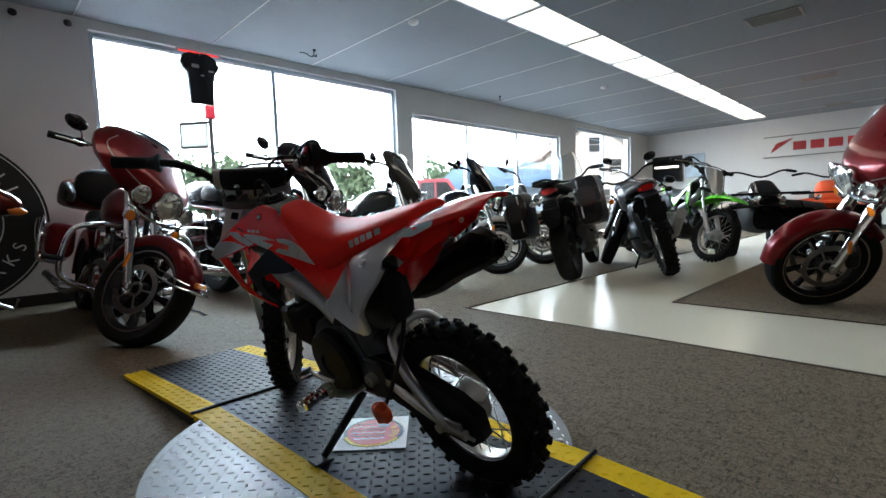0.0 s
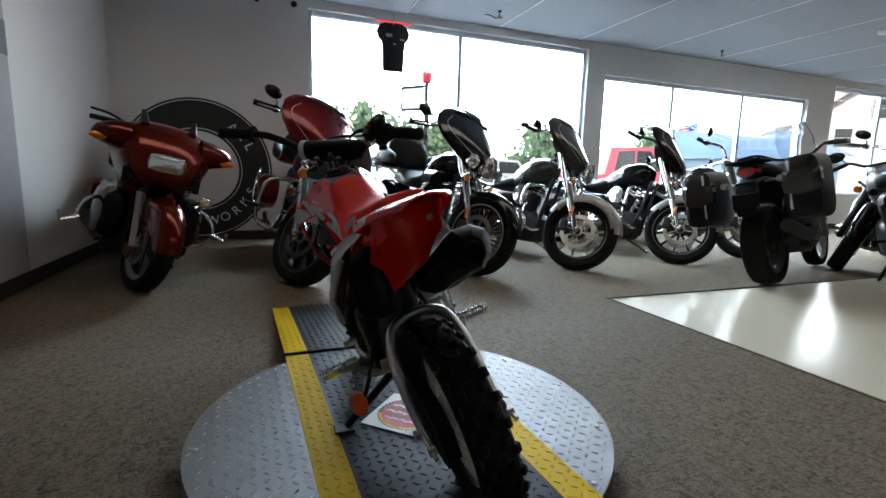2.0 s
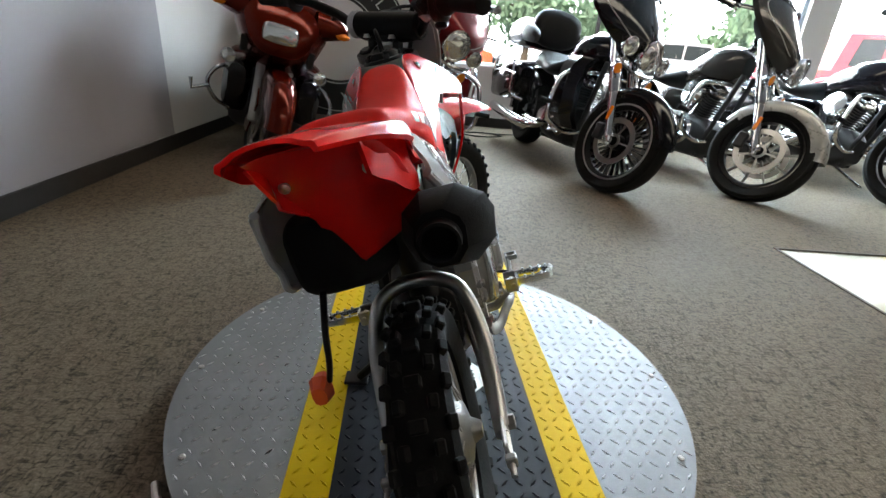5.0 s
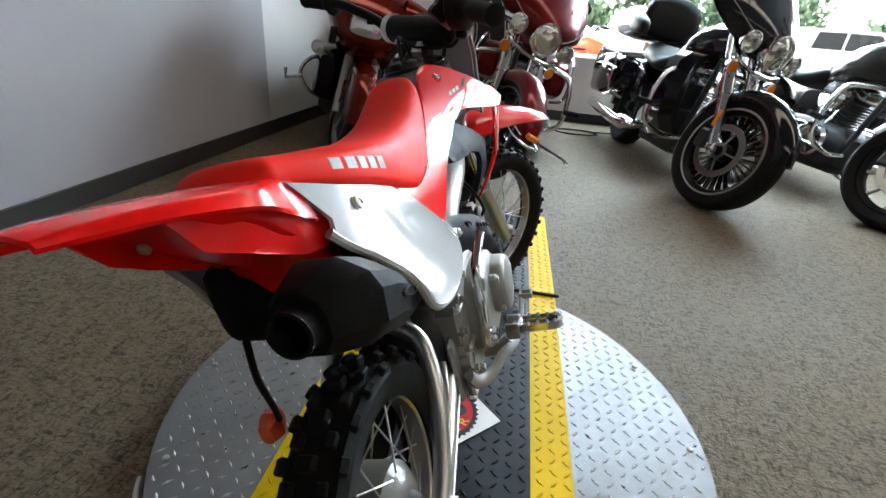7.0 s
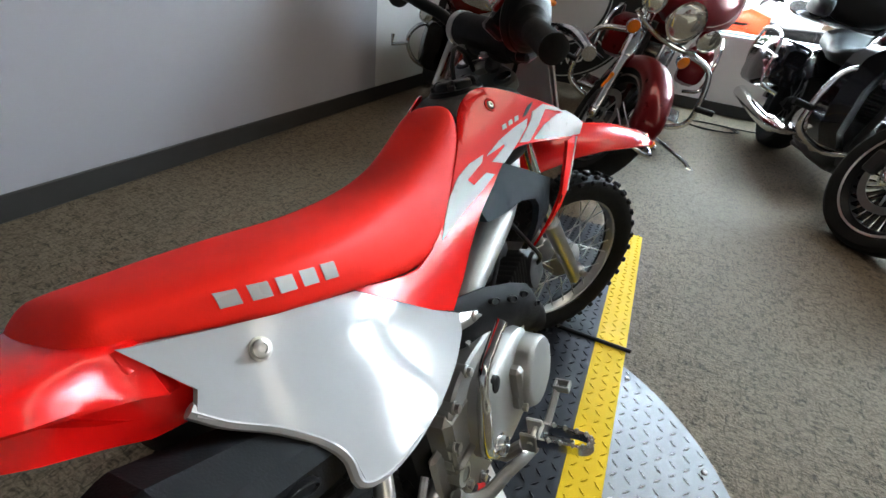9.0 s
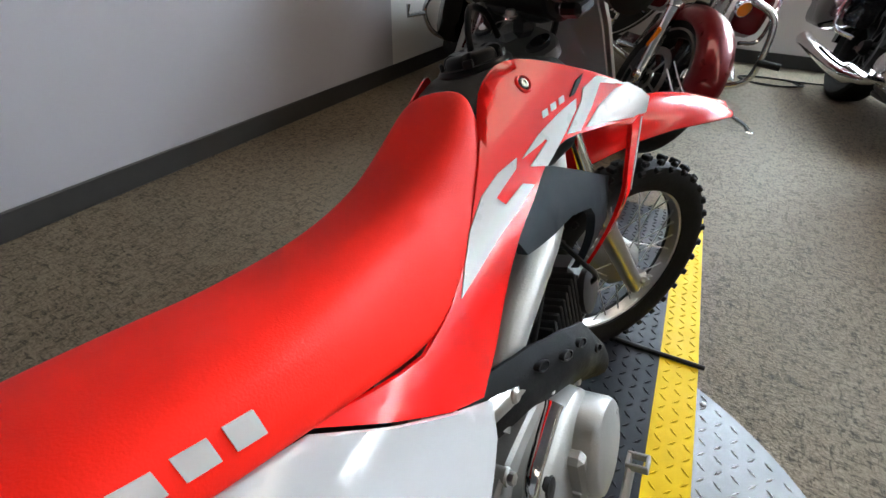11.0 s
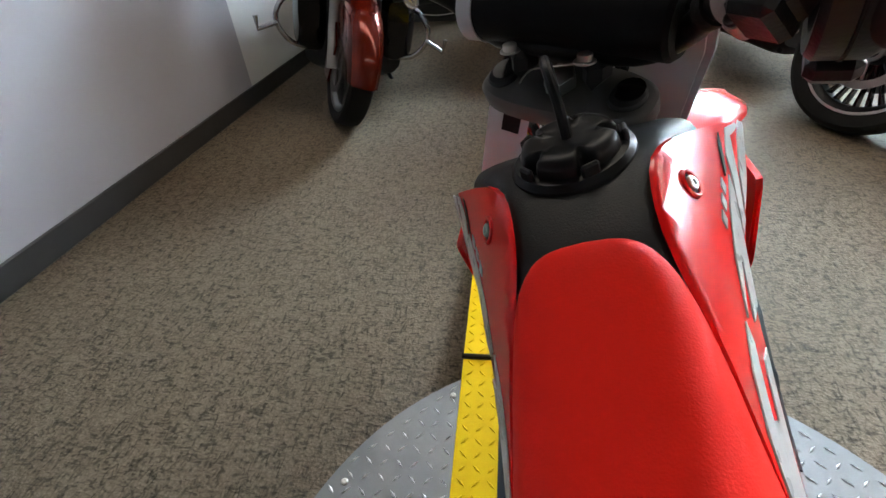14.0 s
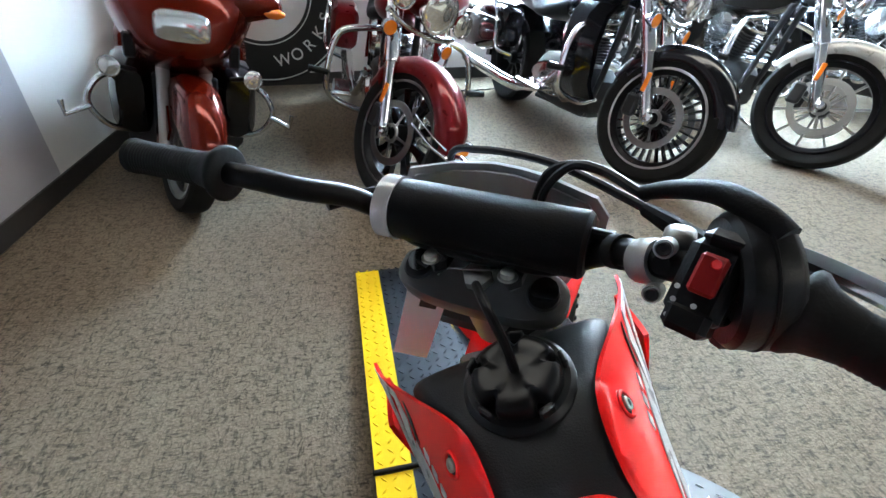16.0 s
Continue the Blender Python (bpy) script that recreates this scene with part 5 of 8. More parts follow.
    # handlebar and controls
    bar = [(-0.335, -0.347, 0.888), (-0.21, -0.334, 0.880), (-0.165, -0.318, 0.866), (-0.132, -0.288, 0.846), (-0.105, -0.266, 0.818), (-0.07, -0.270, 0.801), (0, -0.275, 0.80)]
    bar = spline(bar, 4)
    swept = lambda p: Vector((-p.x, p.y - max(-p.x - 0.19, 0) * 0.33, p.z - max(-p.x - 0.19, 0) * 0.12))
    bar = bar + [swept(p) for p in bar[-2::-1]]
    hb = part("handlebar", Geo().tube(bar, 0.0115, 14), BLACK, b, "black steel handlebar", S)
    part("cross_bar", Geo().tube([(-0.148, -0.303, 0.842), (-0.12, -0.262, 0.838), (0.12, -0.262, 0.838), (0.148, -0.303, 0.842)], 0.0065, 10), BLACK, hb)
    circ = [2 * math.pi * i / 28 for i in range(28)]
    part("bar_pad", Geo().loft([[(x, -0.262 + r_ * 0.032 * math.cos(a), 0.825 + r_ * 0.031 * math.sin(a)) for a in circ] for x, r_ in ((-0.108, 0.9), (-0.104, 1.0), (0.098, 1.0), (0.102, 0.9))]), MATTE, hb, "black foam bar pad")
    g = Geo().loft([[(x, -0.262 + r_ * 0.032 * math.cos(a), 0.825 + r_ * 0.031 * math.sin(a)) for a in circ] for x, r_ in ((-0.105, 1.0), (-0.105, 1.06), (-0.087, 1.06), (-0.087, 1.0))])
    part("pad_strap", g, WHITE, hb, "white strap round the pad")
    for sx in (-1, 1):
        part("bar_clamp", Geo().box((sx * 0.039, -0.276, 0.784), (0.019, 0.036, 0.030), 0.010), DARKM, hb)
        for yy in (-0.298, -0.257):
            part("clamp_bolt", Geo().lathe([(0, 0), (0.0095, 0), (0.0095, 0.0015), (0.0066, 0.0015), (0.0066, 0.007), (0.005, 0.008), (0, 0.008)], 16), STEEL, hb, m=pose(sx * 0.039, yy, 0.799))
        e0, e1 = Vector((-0.232, -0.337, 0.8815)), Vector((-0.340, -0.3475, 0.8885))
        if sx > 0:
            e0, e1 = swept(e0), swept(e1)
        gp = [e0.lerp(e1, k / 60) for k in range(61)]
        gr = part("grip", Geo().tube(gp, [0.0165 + 0.0006 * (k % 2) for k in range(60)] + [0.0175], 24), RUBBER, hb, "ribbed black rubber grip")
        part("grip_flange", Geo().lathe([(0.013, -0.004), (0.024, -0.004), (0.0272, -0.001), (0.0268, 0.003), (0.0215, 0.010), (0.0185, 0.020), (0.0168, 0.028)], 36), RUBBER, gr, m=along(e0, e1), sharp=70)
        part("bar_end", Geo().lathe([(0.018, 0), (0.018, 0.006), (0.012, 0.01), (0, 0.01)], 18), RUBBER, gr, m=along(e1, e1 * 2 - e0))
    hub_m = Matrix.Translation((0.206, -0.336, 0.880)) @ Matrix.Rotation(radians(12), 4, "X") @ Matrix.Rotation(radians(16), 4, "Z")
    th_ = part("throttle_housing", Geo().lathe([(0.029, -0.015), (0.039, -0.016), (0.0425, -0.012), (0.0425, 0.010), (0.039, 0.015), (0.026, 0.019), (0.014, 0.020), (0.014, -0.005), (0.027, -0.007)], 48, closed=True), BLACK, hb, "black throttle housing", hub_m @ Matrix.Rotation(radians(90), 4, "Y"), sharp=40)
    part("housing_foot", Geo().box((0.0, -0.006, -0.046), (0.026, 0.030, 0.016), 0.005), BLACK, hb, m=hub_m)
    part("housing_seam", Geo().lathe([(0.0424, -0.0012), (0.0434, -0.0006), (0.0434, 0.0006), (0.0424, 0.0012)], 48, closed=True), MATTE, th_)
    face_n = Vector((-0.26, -0.70, 0.66)).normalized()
    face_u = Vector((0.94, -0.33, 0.02)).normalized()
    face_u = (face_u - face_n * face_u.dot(face_n)).normalized()
    face_v = face_n.cross(face_u)
    sw = Matrix(((face_u.x, face_v.x, face_n.x, 0.1805), (face_u.y, face_v.y, face_n.y, -0.3645), (face_u.z, face_v.z, face_n.z, 0.9000), (0, 0, 0, 1)))
    ks_ = part("kill_switch", Geo().box((-0.001, -0.004, -0.017), (0.032, 0.052, 0.030), 0.006), BLACK, hb, "black switch box", sw)
    part("switch_foot", Geo().box((-0.001, -0.028, -0.017), (0.026, 0.018, 0.034), 0.004), BLACK, ks_)
    part("switch_cap", Geo().box((0.001, 0.022, -0.014), (0.026, 0.012, 0.030), 0.005), BLACK, ks_)
    part("stop_button", Geo().box((0, 0, 0), (0.0155, 0.0245, 0.007), 0.002), mat("red_switch", (0.17, 0.004, 0.004), 0.5, spec=0.15), ks_, "red stop switch")
    part("button_mark", Geo().lathe([(0.0022, 0), (0.003, 0.0004), (0.003, 0), (0.0022, 0.0002)], 16, pose(0.002, 0.007, 0.0036)), REDLENS, ks_)
    for u, v in ((-0.0125, -0.012), (-0.0115, -0.020), (0.000, -0.0195), (-0.011, -0.030)):
        part("switch_mark", Geo().lathe([(0.0013, 0), (0.0016, 0.0002), (0.0017, 0), (0.0013, 0.0001)], 12), DECAL, ks_, m=pose(u, v, -0.0018))
    part("lever_bracket", Geo().lathe([(0.0118, -0.009), (0.016, -0.009), (0.017, -0.006), (0.017, 0.006), (0.016, 0.009), (0.0118, 0.009)], 24, closed=True), CAST, hb, "silver lever bracket", along((0.150, -0.307, 0.857), (0.168, -0.3175, 0.869)))
    for z_ in (0.893, 0.853):
        bs = part("bracket_boss", Geo().lathe([(0, -0.022), (0.0068, -0.022), (0.0068, -0.002), (0.006, 0), (0, 0)], 16), CAST, hb, m=along((0.156, -0.338, z_), (0.150, -0.375, z_ + 0.022)))
        part("bracket_screw", Geo().lathe([(0, 0), (0.005, 0), (0.005, 0.002), (0.004, 0.003), (0.002, 0.0015), (0, 0.0015)], 12), DARKM, bs)
    part("bracket_hole", Geo().lathe([(0, 0), (0.006, 0), (0.0062, 0.001), (0, 0.001)], 14), BLACK, hb, m=along((0.157, -0.3305, 0.874), (0.151, -0.37, 0.90)))
    part("lever_perch", Geo().loft([ring(y, t, bo, h, 16, 2.6, 0.166) for y, t, bo, h in ((-0.316, 0.884, 0.872, 0.007), (-0.310, 0.888, 0.868, 0.011), (-0.296, 0.886, 0.868, 0.011), (-0.288, 0.880, 0.870, 0.006))]), CAST, hb, sharp=60)
    part("bar_band", Geo().lathe([(0.0118, -0.006), (0.0145, -0.006), (0.0145, 0.006), (0.0118, 0.006)], 18, closed=True), RUBBER, hb, m=along((0.128, -0.285, 0.843), (0.140, -0.295, 0.852)))
    g = Geo().tube(spline([(0.16, -0.292, 0.862), (0.20, -0.272, 0.864), (0.25, -0.285, 0.866), (0.32, -0.325, 0.862), (0.345, -0.345, 0.860)], 5), [0.008] * 14 + [0.0065] * 6 + [0.009], 10)
    part("brake_lever", g, CHROME, hb, "chrome front brake lever")
    for pts in ([(0.136, -0.262, 0.884), (0.10, -0.236, 0.886), (0.072, -0.226, 0.880), (0.052, -0.236, 0.855), (0.045, -0.225, 0.80), (0.03, -0.24, 0.70)],
                [(0.14, -0.255, 0.878), (0.10, -0.228, 0.881), (0.062, -0.216, 0.874), (0.044, -0.222, 0.85), (0.035, -0.222, 0.78), (0.02, -0.24, 0.69)],
                [(0.178, -0.285, 0.868), (0.13, -0.245, 0.866), (0.05, -0.200, 0.866), (-0.03, -0.185, 0.862), (-0.075, -0.17, 0.835), (-0.085, -0.14, 0.70), (-0.06, -0.06, 0.45), (-0.06, -0.01, 0.30)]):
        part("cable", Geo().tube(spline(pts, 6), 0.0042, 8), BLACK, hb, "black control cable")
    part("cable_boot", Geo().tube(spline([(0.214, -0.342, 0.918), (0.198, -0.326, 0.923), (0.182, -0.308, 0.921), (0.166, -0.290, 0.911), (0.150, -0.272, 0.897), (0.136, -0.262, 0.886)], 3), [0.009, 0.0095, 0.0095, 0.009, 0.0088, 0.0085, 0.008, 0.0078, 0.0075, 0.0072, 0.007, 0.007, 0.0068, 0.0065, 0.006, 0.006], 14), MATTE, hb, "black throttle cable cover")
    part("brake_boot", Geo().tube([(0.185, -0.292, 0.868), (0.160, -0.270, 0.867), (0.140, -0.253, 0.866)], [0.009, 0.008, 0.006], 10), RUBBER, hb)
    # hang tag on the bars
    tag = part("hang_tag", Geo().box((0, 0, -0.045), (0.046, 0.0012, 0.165), 0), PAPER, b, "white paper price tag", S @ pose(-0.070, -0.275, 0.70, 12, 16, 20))
    part("tag_mark", Geo().box((0.004, -0.001, 0.012), (0.02, 0.0008, 0.022), 0), BLACK, tag)
    part("tag_wire", Geo().tube(spline([(0.0, 0, 0.042), (0.01, 0.0, 0.08), (0.03, -0.01, 0.10), (0.055, -0.015, 0.115)], 4), 0.0009, 5), STEEL, tag)
    return b


dirt_bike(pose(0.095, 0, 0.067, 0, -18.5, 0), 38, RED, SEATR, WHITE, "red and white small off-road motorcycle leaning on its stand")

# ---- road bikes of the showroom ----


def cast_wheel(parent, axle, R, w, d, spokes, finish, m=None, disc=0.0, disc_side=(1, -1), wide=0.02, label="", rimlip=None, spoke_m=None, disc_m=None):
    """A cast wheel with a smooth tyre, thick spokes and brake discs."""
    base = Matrix.Translation(axle) @ AXLE
    if m is not None:
        base = m @ base
    rr, rw = R - d, w * 0.36
    g = Geo().lathe([(rr - 0.004, -rw), (rr + 0.010, -rw - 0.004), (rr + 0.010, rw + 0.004), (rr - 0.004, rw), (rr - 0.022, rw * 0.6), (rr - 0.022, -rw * 0.6)], 56, closed=True)
    g.lathe([(0, -0.06), (0.035, -0.06), (0.05, -0.03), (0.05, 0.03), (0.035, 0.06), (0, 0.06)], 24)
    wheel = part("wheel", g, finish, parent, label or "cast wheel", base)
    sp = Geo().loft([[(x, s * h, z) for s, z in ((-1, -t), (1, -t), (1, t), (-1, t))] for x, h, t in ((0.035, wide * 0.55, 0.022), (rr * 0.55, wide * 0.36, 0.013), (rr - 0.012, wide * 0.6, 0.018))]).mesh("spoke", spoke_m or finish)
    for i in range(spokes):
        part("spoke", sp, spoke_m or finish, wheel, m=Matrix.Rotation(2 * math.pi * i / spokes, 4, "Z"))
    part("tyre", Geo().lathe(tyre_profile(R, w, d), 56, closed=True), RUBBER, wheel, "black road tyre")
    lip = Geo()
    for s in (-1, 1):
        lip.lathe([(rr + 0.004, s * (rw + 0.004)), (rr + 0.013, s * (rw + 0.003)), (rr + 0.012, s * (rw + 0.009)), (rr + 0.002, s * (rw + 0.008))], 56, closed=True)
    part("rim_lip", lip, rimlip or finish, wheel)
    for s in disc_side if disc else ():
        dz = s * (w * 0.5 + 0.012)
        dg = Geo().lathe([(disc * 0.78, -0.0025), (disc, -0.0025), (disc, 0.0025), (disc * 0.78, 0.0025)], 48, closed=True)
        for i in range(5):
            dg.box((disc * 0.5, 0, 0), (disc * 0.5, 0.010, 0.004), 0, Matrix.Rotation(2 * math.pi * i / 5 + 0.3, 4, "Z"))
        dg.lathe([(0.03, -0.006), (0.045, -0.006), (0.045, 0.004), (0.03, 0.004)], 20, closed=True)
        part("brake_disc", dg, disc_m or DISCM, wheel, "drilled steel brake disc", Matrix.Translation((0, 0, dz)))
    return wheel


def lamp(parent, p, d, r, material, label, m=None, ring_m=None, depth=0.06, name="headlight"):
    """A round lamp that looks along d."""
    p, d = Vector(p), Vector(d).normalized()
    q = along(p, p + d)
    if m is not None:
        q = m @ q
    shell = part(name, Geo().lathe([(0, -depth), (r * 0.55, -depth * 0.9), (r * 0.95, -depth * 0.35), (r * 1.04, 0), (r * 1.04, 0.006), (r * 0.93, 0.008), (r * 0.93, 0)], 28), ring_m or CHROME, parent, label, q)
    part("lens", Geo().lathe([(r * 0.93, 0.002), (r * 0.7, r * 0.14), (r * 0.35, r * 0.2), (0, r * 0.22)], 28), material, shell)
    return shell


def mirror(parent, x, y, z, sx, m=None, r=0.055):
    g = Geo().tube(spline([(x, y, z), (x + sx * 0.015, y + 0.005, z + 0.035), (x + sx * 0.035, y + 0.0, z + 0.06)], 4), 0.006, 8)
    o = part("mirror", g, CHROME, parent, "chrome mirror", m)
    part("mirror_head", Geo().loft([[(x + sx * 0.07 + k * r * 1.25 * math.cos(a), y + dy, z + 0.085 + k * r * 0.8 * math.sin(a)) for a in [2 * math.pi * i / 20 for i in range(20)]] for dy, k in ((-0.012, 0.9), (-0.008, 1), (0.012, 0.95), (0.03, 0.45))]), GLOSSB, o)


def settle(root_m, S, R, w, base):
    """Moves and pitches a bike so that its turned front tyre stands on the spot of root_m, and the rear one on the floor."""
    def low(m, ce):
        a = m.to_3x3() @ Vector((1, 0, 0))
        d = (Vector((0, 0, -1)) + a * a.z).normalized()
        return m @ ce + d * (R - w / 2) + Vector((0, 0, -w / 2))
    f = low(root_m @ S, Vector((0, 0, R)))
    r = low(root_m, Vector((0, -base, R)))
    tip = math.atan2(f.z - r.z, base)
    spot = root_m.translation
    return Matrix.Translation((spot.x - f.x, spot.y - f.y, -f.z)) @ root_m @ Matrix.Rotation(-tip, 4, "X")


def touring_bike(root_m, steer, paint, fender_paint, wheel_m, spokes, label, fairing=True, tourpack=True, lowers=True, windshield=0.12, R=0.325, wide=0.022, lamps=3, amber=True, rimlip=None, guard=True, whiteline=True, spoke_m=None, disc_m=None, mirrors=(0.33, 1.11), stand=0.30):
    """A heavy V-twin touring motorcycle with fork fairing, hard cases and crash bars; +y is ahead, the origin under the front axle."""
    rake = radians(28)
    P0 = Vector((0, -0.36, 1.02))
    ax = Vector((0, -math.sin(rake), math.cos(rake)))
    S = Matrix.Translation(P0) @ Matrix.Rotation(radians(-steer), 4, ax) @ Matrix.Translation(-P0)
    b = thing("touring_motorcycle", label, "motorcycle", settle(root_m, S, R, 0.13, 1.61), "parked motorcycles")
    RA = (0, -1.61, 0.32)
    cast_wheel(b, (0, 0, R), R, 0.13, 0.088, spokes, wheel_m, S, 0.15, wide=wide, label="front wheel", rimlip=rimlip, spoke_m=spoke_m, disc_m=disc_m)
    cast_wheel(b, RA, 0.32, 0.16, 0.11, 9, wheel_m, None, 0.14, (-1,), label="rear wheel")
    # fork
    for sx in (-1, 1):
        low, mid, top = Vector((sx * 0.105, -0.02, R - 0.01)), Vector((sx * 0.105, -0.15, 0.60)), Vector((sx * 0.105, -0.36, 1.0))
        leg = part("fork_leg", Geo().tube([low + Vector((0, 0.004, -0.03)), low, low.lerp(mid, 0.15), mid], [0.02, 0.03, 0.028, 0.03], 16), CHROME if amber else DARKM, b, "polished fork slider" if amber else "black fork slider", S)
        part("fork_cover", Geo().tube([mid, mid.lerp(top, 0.03), top], [0.037, 0.039, 0.039], 16), CHROME if fairing else DARKM, leg)
        part("axle_cap", Geo().lathe([(0, 0), (0.024, 0), (0.02, 0.02), (0, 0.024)], 16), CHROME, leg, m=Matrix.Translation((sx * 0.125, 0, R)) @ Matrix.Rotation(radians(90 * sx), 4, "Y"))
        part("caliper", Geo().box((sx * 0.085, -0.135, R + 0.03), (0.045, 0.07, 0.11), 0.012), DARKM if wheel_m is not CHROME else CHROME, leg, m=None)
        if amber:
            part("reflector", Geo().box((sx * 0.131, -0.085, 0.475), (0.012, 0.024, 0.09), 0.004, None), AMBER, leg, "amber reflector")
    part("fork_yoke", Geo().box((0, -0.30, 0.86), (0.26, 0.07, 0.05), 0.015).box((0, -0.37, 1.02), (0.26, 0.08, 0.04), 0.015), CHROME, b, m=S)
    # front mudguard
    rows = []
    rf = R + 0.028
    for i in range(19):
        a = radians(10 + 146 * i / 18)
        h = 0.076 if 1 < i < 17 else 0.062
        cy, cz = math.cos(a), math.sin(a)
        sec = [(-h, rf - 0.075), (-h * 0.98, rf - 0.03), (-h * 0.8, rf - 0.005), (-h * 0.35, rf + 0.008), (h * 0.35, rf + 0.008), (h * 0.8, rf - 0.005), (h * 0.98, rf - 0.03), (h, rf - 0.075)]
        r_ = [(x, q * cy, R + q * cz) for x, q in sec]
        rows.append(r_ + [(x * 0.95, y * 0.985, R + (z - R) * 0.985) for x, y, z in reversed(r_)])
    fen = part("front_fender", Geo().loft(rows), fender_paint, b, "deep front mudguard", S, sharp=50)
    for sx in (-1, 1):
        if whiteline:
            part("fender_trim", Geo().tube(spline([(sx * 0.070, 0.365, R + 0.055), (sx * 0.086, 0.27, R + 0.065), (sx * 0.088, 0.12, R + 0.10)], 5), 0.008, 8), CHROME, fen, "chrome mudguard rail")
            part("fender_trim", Geo().tube(spline([(sx * 0.070, 0.355, R + 0.085), (sx * 0.086, 0.26, R + 0.105), (sx * 0.088, 0.12, R + 0.14)], 5), 0.005, 8), CHROME, fen)
    if whiteline:
        part("fender_lamp", Geo().box((0, 0.365, R + 0.10), (0.085, 0.035, 0.035), 0.01), AMBER, fen, "amber mudguard lamp")
        part("fender_bumper", Geo().tube(spline([(-0.070, 0.365, R + 0.055), (-0.05, 0.385, R + 0.052), (0, 0.392, R + 0.05), (0.05, 0.385, R + 0.052), (0.070, 0.365, R + 0.055)], 4), 0.010, 10), CHROME, fen, "chrome mudguard tip bar")
    # lamps
    lamp(b, (0, -0.085, 0.878), (0, 1, -0.08), 0.092, LENS, "chrome headlight", S, depth=0.12)
    if lamps == 3:
        for sx in (-1, 1):
            lamp(b, (sx * 0.190, -0.12, 0.872), (sx * 0.1, 1, -0.1), 0.055, LENS, "chrome passing lamp", S, name="passing_lamp")
    part("lamp_bar", Geo().tube(spline([(-0.21, -0.17, 0.80), (-0.12, -0.155, 0.77), (0, -0.15, 0.76), (0.12, -0.155, 0.77), (0.21, -0.17, 0.80)], 4), 0.013, 10), CHROME, b, m=S)
    for sx in (-1, 1):
        lamp(b, (sx * 0.180, -0.15, 0.735), (sx * 0.1, 1, -0.1), 0.034, AMBER, "amber turn signal", S, name="turn_signal", depth=0.05)
    if fairing:
        rows = []
        fz = [(0.835, 0.05, -0.15), (0.86, 0.12, -0.13), (0.91, 0.25, -0.115), (0.97, 0.335, -0.125), (1.04, 0.380, -0.170), (1.11, 0.385, -0.222), (1.18, 0.365, -0.275), (1.24, 0.315, -0.318), (1.28, 0.245, -0.345), (1.30, 0.16, -0.358)]
        for z, hw, y in fz:
            us = [-1 + i / 9 for i in range(19)]
            r_ = [(hw * u, y - 0.19 * (hw / 0.385) * abs(u) ** 2.3, z) for u in us]
            rows.append(r_ + [(x * 0.96, yy - 0.035, zz - 0.01) for x, yy, zz in reversed(r_)])
        fa = part("fairing", Geo().loft(rows), paint, b, "batwing fork fairing", S, sharp=60)
        for sx in (-1, 1):
            stripe = []
            for z, u in ((1.20, 0.80), (1.13, 0.88), (1.06, 0.86), (0.99, 0.76), (0.94, 0.66), (0.915, 0.55)):
                hw, y = interp(z, [(q[0], q[1]) for q in fz]), interp(z, [(q[0], q[2]) for q in fz])
                stripe.append((sx * hw * u, y - 0.19 * (hw / 0.385) * u ** 2.3 + 0.003, z))
            part("pinstripe", Geo().tube(spline(stripe, 4), 0.0028, 6), SILVERP, fa)
        if windshield:
            ws = []
            for k in (0, 0.5, 1):
                hw, y, z = 0.25 - 0.05 * k, -0.318 - windshield * 0.75 * k, 1.275 + windshield * k
                ws.append([(hw * math.sin(a), y - 0.12 * (1 - math.cos(a)), z) for a in [radians(-75 + 150 * i / 14) for i in range(15)]])
            sh = [r_ + [(x * 0.985, y - 0.005, z) for x, y, z in reversed(r_)] for r_ in ws]
            part("windshield", Geo().loft(sh), SMOKE if windshield > 0.2 else SMOKED, fa, "low tinted windshield")
        part("dash", Geo().loft([ring(-0.32, 1.20, 0.98, 0.26, 20, 3), ring(-0.40, 1.17, 1.0, 0.27, 20, 3), ring(-0.44, 1.14, 1.02, 0.24, 20, 3)]), MATTE, fa)
    # bars
    bar = [(-0.45, -0.66, 1.07), (-0.33, -0.60, 1.10), (-0.22, -0.47, 1.13), (-0.10, -0.40, 1.10), (0, -0.39, 1.07)]
    bar = spline(bar, 4)
    bar = bar + [Vector((-p.x, p.y, p.z)) for p in bar[-2::-1]]
    hb = part("handlebar", Geo().tube(bar, 0.0135, 10), CHROME, b, "swept chrome handlebar", S)
    for sx in (-1, 1):
        e0, e1 = Vector((sx * 0.345, -0.612, 1.096)), Vector((sx * 0.46, -0.665, 1.068))
        part("grip", Geo().tube([e0, e0.lerp(e1, 0.5), e1], 0.021, 14), RUBBER, hb)
        part("lever", Geo().tube(spline([(sx * 0.31, -0.54, 1.09), (sx * 0.37, -0.545, 1.08), (sx * 0.46, -0.60, 1.06)], 4), 0.008, 8), CHROME, hb)
        part("switch_box", Geo().box((sx * 0.325, -0.595, 1.10), (0.05, 0.05, 0.05), 0.01), BLACK, hb)
        mirror(hb, sx * mirrors[0], -0.585, mirrors[1], sx)
    # tank, seat, panels
    g = Geo().loft([ring(y, t, bo, h, 24, 2.5) for y, t, bo, h in ((-0.44, 0.93, 0.80, 0.05), (-0.50, 0.97, 0.75, 0.11), (-0.62, 0.985, 0.72, 0.155), (-0.76, 0.955, 0.70, 0.155), (-0.90, 0.89, 0.68, 0.12), (-0.98, 0.82, 0.68, 0.08))])
    tank = part("fuel_tank", g, paint, b, "teardrop fuel tank")
    part("tank_console", Geo().loft([ring(y, t, t - 0.03, h, 12, 3) for y, t, h in ((-0.52, 0.985, 0.03), (-0.65, 1.0, 0.045), (-0.8, 0.96, 0.04), (-0.92, 0.90, 0.025))]), CHROME, tank)
